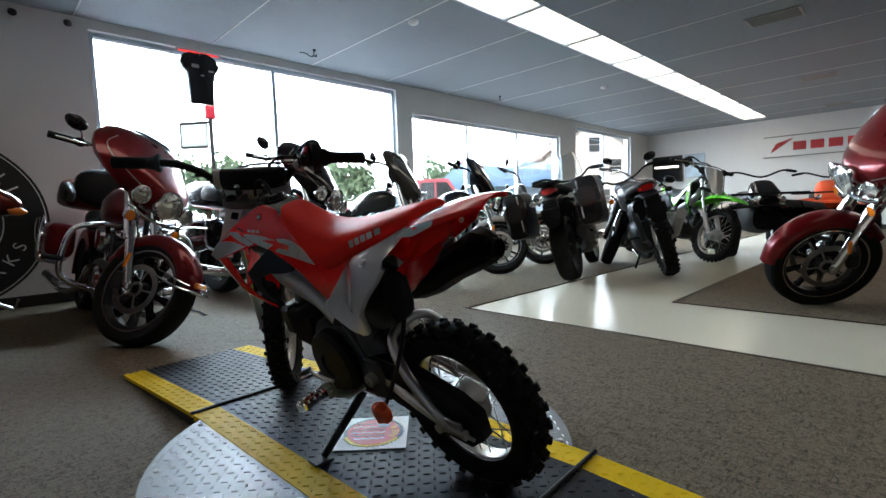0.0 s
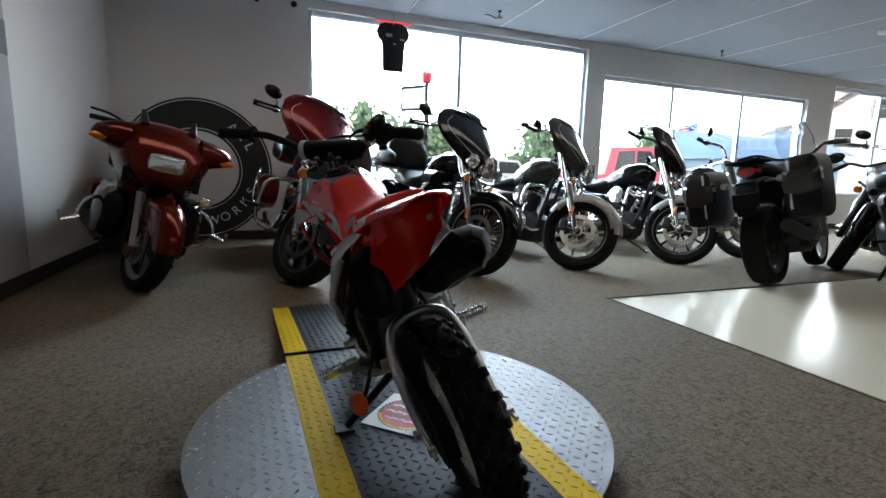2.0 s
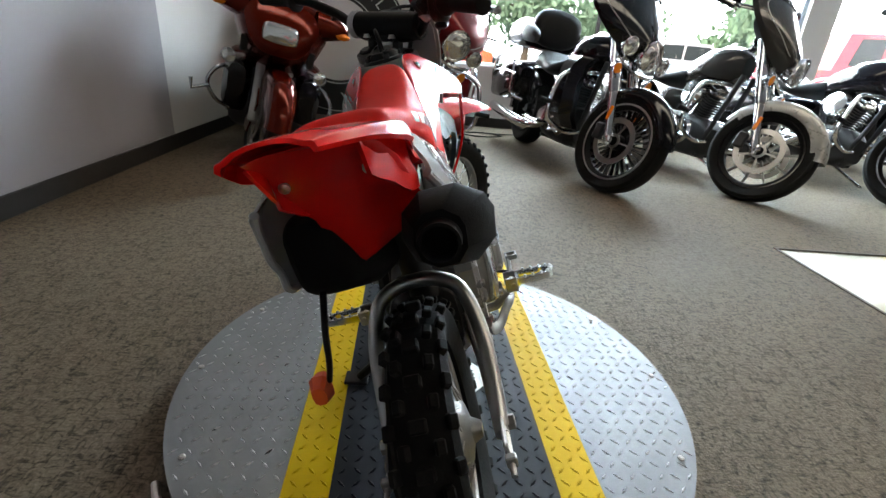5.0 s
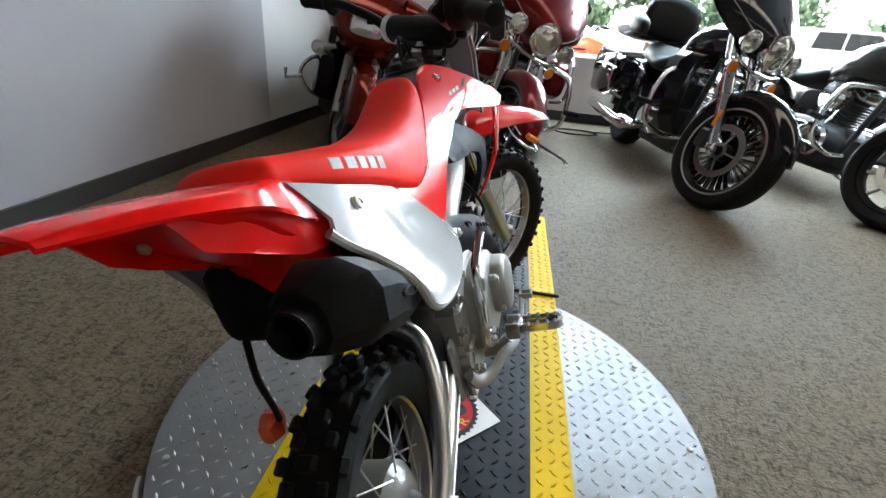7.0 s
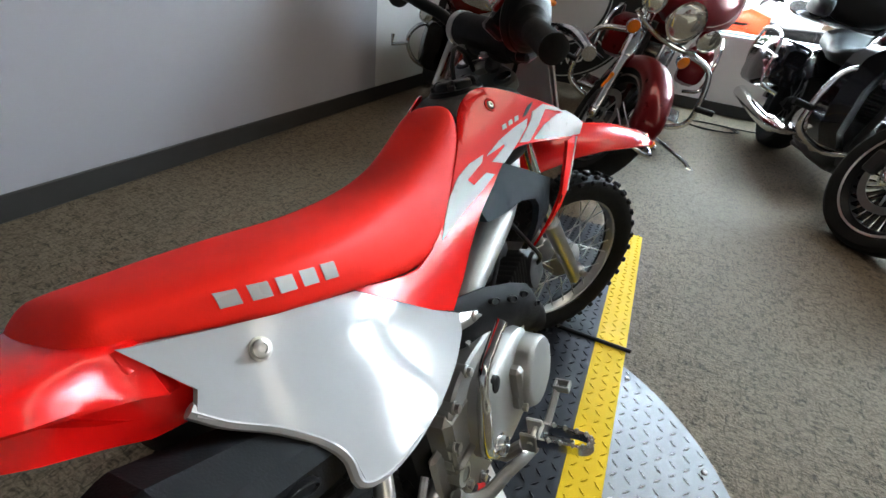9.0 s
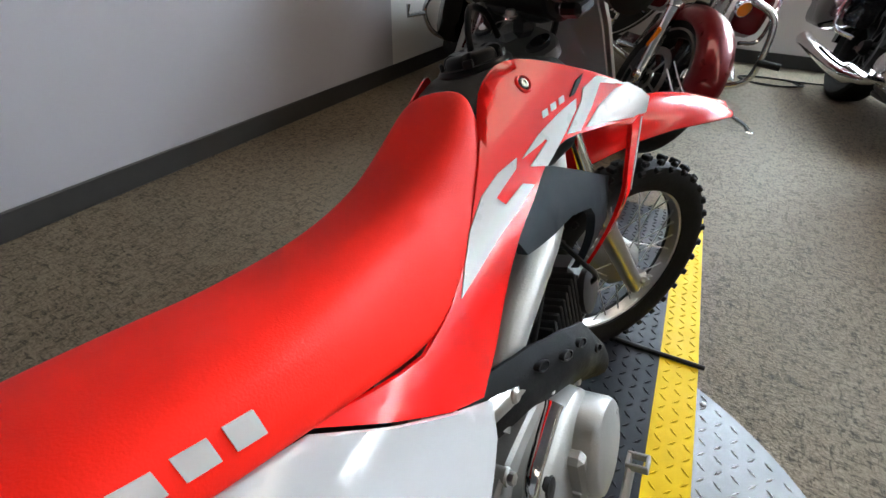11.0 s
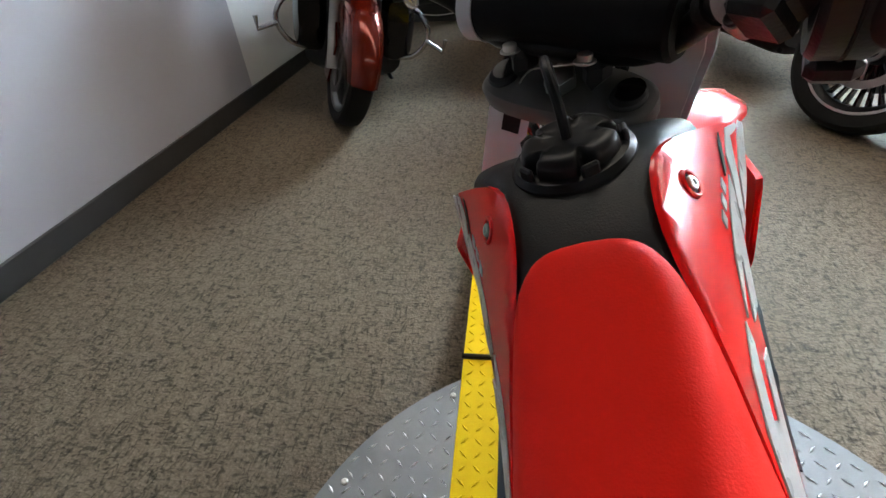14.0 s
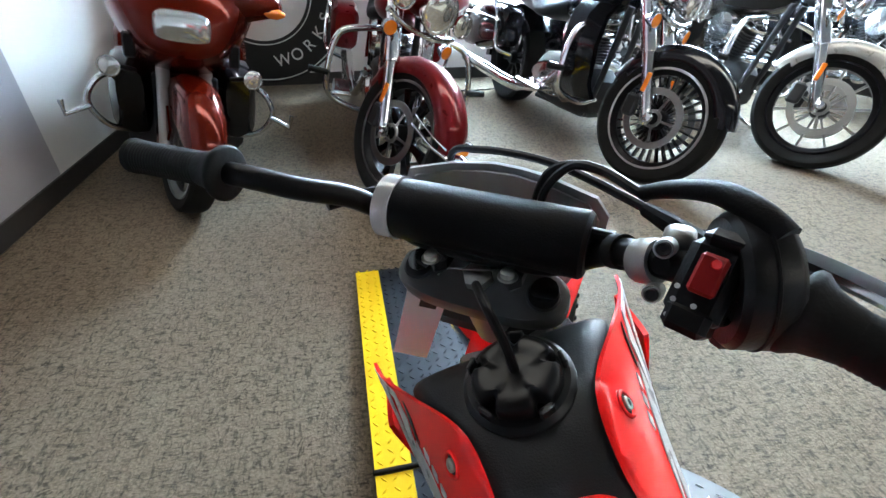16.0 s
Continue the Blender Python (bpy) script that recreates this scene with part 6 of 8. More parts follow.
    st = [(-0.88, 0.80, 0.71, 0.08), (-0.95, 0.79, 0.68, 0.13), (-1.10, 0.745, 0.65, 0.17), (-1.22, 0.77, 0.65, 0.165), (-1.28, 0.83, 0.66, 0.15), (-1.45, 0.84, 0.68, 0.135), (-1.58, 0.825, 0.70, 0.10)]
    part("seat", Geo().loft([ring(y, t, bo, h, 20, 2.8) for y, t, bo, h in st]), LEATHER, b, "black stitched two-up seat", sharp=60)
    rows = []
    for i in range(15):
        a = radians(-8 + 150 * i / 14)
        cy, cz = -math.cos(a), math.sin(a)
        q = 0.37
        r_ = [(x, RA[1] + qq * cy, 0.32 + qq * cz) for x, qq in ((-0.105, q - 0.09), (-0.10, q - 0.02), (-0.06, q + 0.008), (0.06, q + 0.008), (0.10, q - 0.02), (0.105, q - 0.09))]
        rows.append(r_ + [(x * 0.95, RA[1] + (y - RA[1]) * 0.985, 0.32 + (z - 0.32) * 0.985) for x, y, z in reversed(r_)])
    rfen = part("rear_fender", Geo().loft(rows), paint, b)
    part("tail_lamp", Geo().box((0, -1.985, 0.56), (0.10, 0.04, 0.06), 0.012), REDLENS, rfen, "red tail lamp")
    for sx in (-1, 1):
        g = Geo().loft([ring(y, t, bo, h, 16, 4, sx * 0.29) for y, t, bo, h in ((-1.20, 0.66, 0.52, 0.06), (-1.24, 0.69, 0.44, 0.088), (-1.55, 0.70, 0.37, 0.092), (-1.85, 0.68, 0.36, 0.085), (-1.90, 0.64, 0.42, 0.06))])
        bag = part("saddlebag", g, paint, b, "hard saddlebag")
        part("bag_lid_trim", Geo().tube(spline([(sx * 0.383, -1.24, 0.60), (sx * 0.386, -1.55, 0.605), (sx * 0.378, -1.85, 0.59)], 4), 0.006, 6), CHROME, bag)
        part("bag_guard", Geo().tube(spline([(sx * 0.30, -1.15, 0.40), (sx * 0.40, -1.20, 0.44), (sx * 0.405, -1.25, 0.62), (sx * 0.39, -1.40, 0.72), (sx * 0.39, -1.75, 0.72), (sx * 0.37, -1.90, 0.55), (sx * 0.30, -1.92, 0.38)], 4), 0.012, 8), CHROME, bag)
        part("exhaust", Geo().tube(spline([(sx * 0.17, -0.72, 0.42), (sx * 0.20, -0.90, 0.26), (sx * 0.23, -1.2, 0.22), (sx * 0.24, -1.6, 0.23), (sx * 0.245, -2.02, 0.25)], 4), [0.024] * 7 + [0.045] * 9 + [0.05], 16), CHROME, b, "chrome exhaust")
        part("floorboard", Geo().box((sx * 0.29, -0.80, 0.30), (0.11, 0.30, 0.02), 0.008).box((sx * 0.29, -0.80, 0.312), (0.09, 0.27, 0.006), 0.002), CHROME, b)
        if guard:
            g = Geo().tube(spline([(sx * 0.06, -0.47, 0.30), (sx * 0.20, -0.43, 0.29), (sx * 0.36, -0.42, 0.36), (sx * 0.375, -0.42, 0.50), (sx * 0.33, -0.43, 0.66), (sx * 0.20, -0.44, 0.705), (sx * 0.05, -0.46, 0.72)], 6), 0.0165, 12)
            part("engine_guard", g, CHROME, b, "chrome crash bar")
            part("highway_peg", Geo().tube([(sx * 0.37, -0.41, 0.47), (sx * 0.47, -0.40, 0.48)], 0.017, 10), RUBBER, b)
        if lowers:
            g = Geo().loft([[(sx * (x + dx), y, z) for dx, y in ((0, -0.52), (0.0, -0.40), (0.05, -0.37), (0.12, -0.42), (0.13, -0.55))] for x, z in ((0.12, 0.32), (0.17, 0.40), (0.19, 0.60), (0.17, 0.74), (0.12, 0.80))])
            part("leg_fairing", g, paint, b, "lower leg fairing")
    if tourpack:
        g = Geo().loft([ring(y, t, bo, h, 20, 4.5) for y, t, bo, h in ((-1.55, 0.98, 0.86, 0.22), (-1.58, 1.05, 0.84, 0.27), (-1.80, 1.09, 0.83, 0.285), (-2.0, 1.06, 0.84, 0.27), (-2.05, 0.98, 0.88, 0.21))])
        tp = part("top_case", g, paint, b, "hard luggage case")
        part("backrest", Geo().loft([ring(y, t, bo, h, 20, 2.6) for y, t, bo, h in ((-1.47, 1.10, 0.90, 0.16), (-1.50, 1.17, 0.86, 0.22), (-1.56, 1.18, 0.86, 0.225), (-1.60, 1.12, 0.90, 0.18))]), LEATHER, tp, "padded black backrest", sharp=60)
        for sx in (-1, 1):
            part("side_rest", Geo().loft([ring(y, t, bo, h, 14, 2.6, sx * 0.27) for y, t, bo, h in ((-1.56, 1.0, 0.88, 0.03), (-1.48, 1.03, 0.87, 0.045), (-1.30, 0.97, 0.86, 0.04), (-1.25, 0.93, 0.87, 0.02))]), LEATHER, tp, sharp=60)
    # engine
    eng = part("engine", Geo().loft([ring(y, t, bo, h, 16, 4) for y, t, bo, h in ((-0.48, 0.40, 0.22, 0.09), (-0.55, 0.46, 0.17, 0.12), (-0.80, 0.48, 0.16, 0.13), (-1.05, 0.47, 0.18, 0.12), (-1.15, 0.40, 0.22, 0.09))]), DARKM, b, "black and chrome V-twin engine")
    for s in (-1, 1):
        q = Matrix.Translation((0, -0.74, 0.40)) @ Matrix.Rotation(radians(-22.5 * s), 4, "X")
        part("cylinder", Geo().tube([(0, 0, 0.03), (0, 0, 0.26)], 0.058, 14), DARKM, eng, "finned cylinder", q)
        for k in range(9):
            part("fin", Geo().box((0, 0, 0.09 + 0.019 * k), (0.16 + 0.002 * k, 0.145, 0.008), 0.003), DARKM, eng, m=q)
        part("rocker_cover", Geo().box((0, 0, 0.285), (0.15, 0.15, 0.05), 0.018).box((0, 0, 0.318), (0.12, 0.12, 0.03), 0.014), CHROME, eng, m=q)
        part("push_rod", Geo().tube([(0.085, 0.01 * s, 0.0), (0.075, 0.0, 0.26)], 0.011, 10), CHROME, eng, m=q)
    part("air_cleaner", Geo().lathe([(0.095, 0), (0.10, 0.03), (0.085, 0.055), (0, 0.06)], 28), CHROME, eng, "chrome air cleaner", Matrix.Translation((0.10, -0.73, 0.62)) @ AXLE)
    for sx in (-1, 1):
        part("side_cover", Geo().lathe([(0.10, 0), (0.10, 0.02), (0.085, 0.04), (0, 0.045)], 28), CHROME, eng, "chrome engine cover", Matrix.Translation((sx * 0.125, -0.66, 0.33)) @ Matrix.Rotation(radians(90 * sx), 4, "Y"))
        part("primary_cover", Geo().loft([[(sx * x, -0.85 + 0.24 * k * math.cos(a), 0.33 + 0.10 * k * math.sin(a)) for a in [2 * math.pi * i / 24 for i in range(24)]] for x, k in ((0.12, 1), (0.15, 1), (0.165, 0.9))]), CHROME, eng)
    part("down_tube", Geo().tube([(0.05, -0.40, 0.80), (0.06, -0.46, 0.45), (0.06, -0.52, 0.20), (0.06, -1.1, 0.17)], 0.018, 10).tube([(-0.05, -0.40, 0.80), (-0.06, -0.46, 0.45), (-0.06, -0.52, 0.20), (-0.06, -1.1, 0.17)], 0.018, 10), DARKM, b)
    foot = 0.012 + stand * (root_m.to_3x3() @ Vector((1, 0, 0))).z
    part("side_stand", Geo().tube([(-0.10, -0.72, 0.20), (0.04 - stand, -0.535, foot + 0.02), (-stand, -0.51, foot)], 0.012, 8).box((0, 0, 0), (0.05, 0.035, 0.012), 0.004, Matrix.Translation((-stand, -0.51, foot))), CHROME, b, "chrome side stand")
    return b


def place(contact, heading, lean=0.0):
    """Root pose from the front tyre's spot and the way the bike faces (0: towards +y, positive to the left), leaning to its left."""
    return pose(contact[0], contact[1], 0, 0, 0, heading) @ pose(0, 0, 0, 0, -lean, 0)


touring_bike(place((-0.17, 1.475), 181, 11), -33, MAROON, MAROON, BLACK, 9, "maroon touring motorcycle with chrome crash bars by the window", windshield=0.03, tourpack=True, lowers=False, spoke_m=GLOSSB, rimlip=DISCM, wide=0.045, stand=0.54)
touring_bike(place((1.160, 1.48), 190, 8), -22, GLOSSB, GLOSSB, BLACK, 30, "black touring motorcycle with luggage case and laced wheels", windshield=0.03, wide=0.009, spoke_m=GLOSSB, rimlip=STEEL, whiteline=False, disc_m=DISCM)
touring_bike(place((2.140, 1.51), 191, 11), -28, BROWNP, SILVERP, BLACK, 10, "dark bagger motorcycle with silver front mudguard", tourpack=False, lowers=False, windshield=0.03, lamps=1, wide=0.011, whiteline=False, spoke_m=CAST, rimlip=GLOSSB, disc_m=STEEL, mirrors=(0.25, 1.06))
touring_bike(place((3.345, 1.545), 191, 12), -28, GLOSSB, SILVERP, BLACK, 10, "black bagger motorcycle with bright chrome front rim", tourpack=False, lowers=False, windshield=0.04, lamps=1, wide=0.014, whiteline=False, spoke_m=GLOSSB, rimlip=CHROME, disc_m=STEEL, mirrors=(0.25, 1.06))
touring_bike(place((4.39, 1.645), 191, 11), -28, GLOSSB, GLOSSB, BLACK, 9, "black cruiser motorcycle parked behind the adventure bike", fairing=False, tourpack=False, lowers=False, lamps=1, whiteline=False, spoke_m=CHROME, rimlip=CHROME)
touring_bike(place((3.29, -1.24), 5, 9), -31, MAROON, MAROON, BLACK, 9, "maroon touring motorcycle with chrome fork across the aisle", windshield=0.30, lowers=True, wide=0.026, rimlip=CHROME, spoke_m=GLOSSB, whiteline=False)


def grand_tourer(root_m, steer):
    """A large full-dress touring bike with a wide nose, winged mirrors and a wide headlight."""
    rake, P0 = radians(29), Vector((0, -0.36, 1.0))
    ax = Vector((0, -math.sin(rake), math.cos(rake)))
    S = Matrix.Translation(P0) @ Matrix.Rotation(radians(-steer), 4, ax) @ Matrix.Translation(-P0)
    R = 0.315
    b = thing("touring_motorcycle", "candy red full-dress touring motorcycle in the corner", "motorcycle", settle(root_m, S, R, 0.13, 1.68) @ Matrix.Scale(0.9, 4), "parked motorcycles")
    cast_wheel(b, (0, 0, R), R, 0.13, 0.085, 6, DISCM, S, 0.14, label="silver cast front wheel", rimlip=CAST, wide=0.05)
    cast_wheel(b, (0, -1.68, 0.31), 0.31, 0.16, 0.11, 6, DISCM, None, 0.0, label="rear wheel")
    for sx in (-1, 1):
        part("fork_leg", Geo().tube([(sx * 0.10, 0, R - 0.02), (sx * 0.10, -0.10, 0.52), (sx * 0.10, -0.34, 0.95)], [0.03, 0.032, 0.03], 14), CAST, b, m=S)
    rows, rf = [], R + 0.03
    for i in range(17):
        a = radians(2 + 150 * i / 16)
        h = 0.078 + 0.014 * math.sin(math.pi * i / 16)
        dr = 0.10 + 0.07 * math.sin(math.pi * min(i / 13, 1))
        cy, cz = math.cos(a), math.sin(a)
        r_ = [(x, q * cy, R + q * cz) for x, q in ((-h, rf - dr), (-h * 1.02, rf - 0.05), (-h * 0.82, rf + 0.005), (-h * 0.35, rf + 0.03), (h * 0.35, rf + 0.03), (h * 0.82, rf + 0.005), (h * 1.02, rf - 0.05), (h, rf - dr))]
        rows.append(r_ + [(x * 0.94, y * 0.98, R + (z - R) * 0.98) for x, y, z in reversed(r_)])
    fen = part("front_fender", Geo().loft(rows), ORED, b, "rounded candy red mudguard", S, sharp=50)
    for sx in (-1, 1):
        g = panel([(0.02, 0.42), (-0.06, 0.52), (-0.17, 0.50), (-0.20, 0.36), (-0.16, 0.22), (-0.06, 0.20), (-0.02, 0.30)], lambda y, z: 0.104, 0.012, 0.03)
        part("fork_shield", g if sx > 0 else mirror_x(g), ORED, fen)
        part("fender_reflector", Geo().box((sx * 0.110, -0.08, 0.40), (0.01, 0.05, 0.028), 0.004), AMBER, fen)
    # main fairing
    sec = []
    for y, hw, zt, zb, pw in ((0.09, 0.10, 0.98, 0.82, 2.4), (0.06, 0.18, 1.04, 0.78, 2.6), (0.0, 0.25, 1.11, 0.74, 2.8), (-0.10, 0.30, 1.18, 0.70, 3.0), (-0.22, 0.33, 1.21, 0.66, 3.0), (-0.36, 0.34, 1.20, 0.60, 3.0), (-0.50, 0.32, 1.12, 0.55, 3.0)):
        sec.append(ring(y, zt, zb, hw, 36, pw, 0, -0.03))
    g = Geo().loft(sec)
    g.v = [(x * interp(z, [(0.55, 0.62), (0.80, 0.80), (0.98, 1.0), (1.3, 0.94)]), y, z) for x, y, z in g.v]
    fa = part("fairing", g, ORED, b, "broad candy red nose fairing", sharp=55)
    part("headlight", Geo().loft([ring(y, t, bo, h, 24, 4) for y, t, bo, h in ((0.02, 0.980, 0.838, 0.118), (0.088, 0.977, 0.842, 0.114), (0.108, 0.962, 0.855, 0.102), (0.112, 0.945, 0.872, 0.080))]), LENS, fa, "wide clear headlight")
    part("headlight_bulb", Geo().box((0, 0.107, 0.905), (0.06, 0.008, 0.05), 0.004), PAPER, fa)
    for sx in (-1, 1):
        g = Geo().loft([[(sx * x, yy + dy, zz + dz) for dy, dz in [(0.075 * k * math.cos(a), 0.06 * k * math.sin(a)) for a in [2 * math.pi * i / 16 for i in range(16)]]] for x, yy, zz, k in ((0.22, -0.16, 1.04, 2.0), (0.30, -0.145, 1.05, 1.65), (0.37, -0.13, 1.05, 1.25), (0.42, -0.125, 1.045, 0.9), (0.445, -0.125, 1.035, 0.4))])
        mr = part("mirror_housing", g, ORED, fa, "winged mirror housing", sharp=50)
        part("turn_signal", Geo().loft([[(sx * x, -0.075 + dy, 1.015 + 0.03 * k * s2) for dy, s2 in [(0.03 * math.cos(a), math.sin(a)) for a in [2 * math.pi * i / 12 for i in range(12)]]] for x, k in ((0.35, 0.4), (0.38, 0.9), (0.42, 0.9), (0.452, 0.35))]), AMBER, mr, "amber turn signal")
        part("vent", Geo().box((sx * 0.215, 0.0, 0.80), (0.05, 0.02, 0.11), 0.008), BLACK, fa)
        lamp(b, (sx * 0.30, 0.0, 0.70), (sx * 0.15, 1, 0), 0.045, LENS, "chrome fog lamp", name="fog_lamp")
        part("fog_bracket", Geo().tube([(sx * 0.30, -0.04, 0.70), (sx * 0.22, -0.25, 0.64)], 0.012, 8), BLACK, b)
        g = Geo().loft([ring(y, t, bo, h, 16, 3.5, sx * 0.25) for y, t, bo, h in ((-0.24, 0.64, 0.42, 0.06), (-0.32, 0.68, 0.30, 0.10), (-0.55, 0.70, 0.24, 0.12), (-0.80, 0.66, 0.24, 0.10))])
        part("lower_cowl", g, GLOSSB, b, "black lower cowl")
        part("crash_bar", Geo().tube(spline([(sx * 0.20, -0.36, 0.30), (sx * 0.36, -0.30, 0.34), (sx * 0.44, -0.29, 0.46), (sx * 0.38, -0.30, 0.58), (sx * 0.25, -0.35, 0.62)], 5), 0.015, 10), CHROME, b, "chrome crash bar")
        part("highway_peg", Geo().tube([(sx * 0.43, -0.28, 0.44), (sx * 0.53, -0.24, 0.40), (sx * 0.54, -0.24, 0.47)], 0.014, 10), CHROME, b, "chrome highway peg")
        g = Geo().loft([ring(y, t, bo, h, 16, 4, sx * 0.30) for y, t, bo, h in ((-1.30, 0.66, 0.48, 0.08), (-1.38, 0.70, 0.40, 0.11), (-1.85, 0.70, 0.36, 0.115), (-2.10, 0.64, 0.42, 0.08))])
        part("saddlebag", g, ORED, b, "hard saddlebag")
        part("windshield_post", Geo().tube([(sx * 0.15, -0.14, 1.17), (sx * 0.165, -0.22, 1.27)], [0.020, 0.010], 8, flat=1.6), BLACK, fa, "black windshield bracket")
        e0, e1 = Vector((sx * 0.28, -0.56, 1.12)), Vector((sx * 0.43, -0.64, 1.10))
        part("grip", Geo().tube([e0, e1], 0.019, 12), RUBBER, b, m=S)
        part("lever", Geo().tube(spline([(sx * 0.25, -0.49, 1.13), (sx * 0.36, -0.48, 1.15), (sx * 0.46, -0.55, 1.15)], 4), 0.010, 8), BLACK, b, m=S)
    part("radiator", Geo().box((0, -0.20, 0.52), (0.30, 0.05, 0.26), 0.01), MATTE, b)
    part("engine", Geo().loft([ring(y, t, bo, h, 16, 4) for y, t, bo, h in ((-0.30, 0.50, 0.22, 0.16), (-0.40, 0.54, 0.17, 0.30), (-0.85, 0.54, 0.16, 0.30), (-1.1, 0.48, 0.2, 0.16))]), DARKM, b, "flat engine block")
    part("fuel_tank", Geo().loft([ring(y, t, bo, h, 20, 2.8) for y, t, bo, h in ((-0.45, 1.02, 0.60, 0.22), (-0.7, 0.98, 0.58, 0.22), (-0.95, 0.86, 0.55, 0.18))]), ORED, b)
    part("seat", Geo().loft([ring(y, t, bo, h, 20, 2.8) for y, t, bo, h in ((-0.90, 0.84, 0.66, 0.12), (-1.05, 0.80, 0.62, 0.19), (-1.25, 0.84, 0.62, 0.19), (-1.40, 0.92, 0.66, 0.17), (-1.60, 0.93, 0.70, 0.14))]), LEATHER, b, sharp=60)
    tp = part("top_case", Geo().loft([ring(y, t, bo, h, 20, 4.5) for y, t, bo, h in ((-1.66, 1.02, 0.82, 0.24), (-1.72, 1.08, 0.80, 0.29), (-2.0, 1.10, 0.80, 0.29), (-2.15, 1.0, 0.84, 0.24))]), ORED, b)
    part("backrest", Geo().loft([ring(y, t, bo, h, 20, 2.6) for y, t, bo, h in ((-1.56, 1.10, 0.90, 0.16), (-1.60, 1.15, 0.86, 0.22), (-1.68, 1.15, 0.86, 0.22))]), LEATHER, tp, sharp=60)
    part("rear_fender", Geo().loft([ring(y, t, bo, h, 14, 3) for y, t, bo, h in ((-1.35, 0.70, 0.45, 0.09), (-1.68, 0.74, 0.50, 0.10), (-2.05, 0.62, 0.40, 0.09))]), ORED, b)
    part("exhaust", Geo().tube([(0.2, -1.0, 0.22), (0.26, -1.5, 0.22), (0.27, -2.1, 0.25)], 0.045, 12).tube([(-0.2, -1.0, 0.22), (-0.26, -1.5, 0.22), (-0.27, -2.1, 0.25)], 0.045, 12), CHROME, b)
    part("side_stand", Geo().tube([(-0.15, -0.80, 0.22), (-0.30, -0.70, 0.015)], 0.014, 8), BLACK, b)
    return b


def street_bike(root_m, label, body, R=0.31, rw=0.17, offroad=False, panniers=False, tail=0.86, steer=0.0, plate=True, tank_h=0.98, tyre_d=0.1, mirrors=True):
    """A mid-size motorcycle; the origin is under the rear axle, +y is ahead."""
    b = thing("motorcycle", label, "motorcycle", root_m, "parked motorcycles")
    wb = 1.47
    P0, rake = Vector((0, wb - 0.36, 0.98)), radians(26)
    ax = Vector((0, -math.sin(rake), math.cos(rake)))
    S = Matrix.Translation(P0) @ Matrix.Rotation(radians(-steer), 4, ax) @ Matrix.Translation(-P0)
    FR = R + (0.03 if offroad else 0.0)
    if offroad:
        kr = [(0, 30, 0, 0.032, 0.022, 0.014), (-0.032, 30, 0.5, 0.022, 0.024, 0.014), (0.032, 30, 0.5, 0.022, 0.024, 0.014), (-0.052, 30, 0, 0.016, 0.024, 0.014), (0.052, 30, 0, 0.016, 0.024, 0.014)]
        spoke_wheel(b, (0, 0, R), R, rw, 0.09, R - 0.092, 24, kr, None, hub=0.035)
        spoke_wheel(b, (0, wb, FR), FR, 0.085, 0.07, FR - 0.072, 24, [(x * 0.6, 36, p, sx * 0.7, 0.02, 0.012) for x, c, p, sx, sy, h in kr], S, hub=0.03)
    else:
        cast_wheel(b, (0, 0, R), R, rw, tyre_d, 5, DARKM, None, 0.12, (-1,), label="black rear wheel", wide=0.05)
        cast_wheel(b, (0, wb, FR), FR, 0.12, 0.075, 5, CAST, S, 0.15, label="front wheel", wide=0.04)
    for sx in (-1, 1):
        part("swingarm", Geo().tube([(sx * (rw / 2 + 0.03), 0, R), (sx * (rw / 2 + 0.03), 0.2, R + 0.04), (sx * 0.11, 0.55, 0.40)], 0.026, 10, flat=0.7), DARKM, b)
        part("shock", Geo().tube([(sx * 0.13, 0.08, R + 0.06), (sx * 0.12, 0.24, 0.70)], 0.03, 10), DARKM, b)
        leg = part("fork_leg", Geo().tube([(sx * 0.10, wb, FR - 0.02), (sx * 0.10, wb - 0.13, 0.56)], 0.027, 12), CAST, b, m=S)
        part("fork_tube", Geo().tube([(sx * 0.10, wb - 0.13, 0.56), (sx * 0.10, wb - 0.36, 0.99)], 0.022, 12), CHROME, leg)
        part("turn_signal", Geo().tube([(sx * 0.08, -0.12, tail - 0.10), (sx * 0.17, -0.14, tail - 0.10)], 0.008, 8).loft([ring(y, tail - 0.075, tail - 0.125, h, 12, 2.5, sx * 0.19) for y, h in ((-0.18, 0.02), (-0.15, 0.035), (-0.11, 0.02))]), MATTE if offroad else AMBER if not panniers else DECAL, b, "rear turn signal")
        part("passenger_peg", Geo().tube([(sx * 0.14, 0.30, 0.42), (sx * 0.24, 0.30, 0.43)], 0.013, 8), RUBBER, b)
    part("rear_fender", Geo().loft([ring(y, t, t - 0.03, h, 14, 4) for y, t, h in ((0.30, tail - 0.12, 0.08), (0.05, tail - 0.07, 0.10), (-0.15, tail - 0.06, 0.09), (-0.30, tail - 0.10, 0.07))]), BLACK, b)
    part("mud_flap", Geo().loft([ring(y, t, t - 0.16, h, 10, 4) for y, t, h in ((-0.26, tail - 0.10, 0.075), (-0.30, tail - 0.12, 0.075), (-0.34, tail - 0.20, 0.07))]), MATTE, b)
    part("tail_lamp", Geo().loft([ring(y, tail + 0.01, tail - 0.05, h, 14, 3) for y, h in ((-0.10, 0.07), (-0.20, 0.08), (-0.25, 0.055))]), REDLENS, b, "red tail lamp")
    if plate:
        part("plate_holder", Geo().box((0, -0.335, tail - 0.24), (0.18, 0.012, 0.11), 0.006, None), BLACK, b, "black plate bracket")
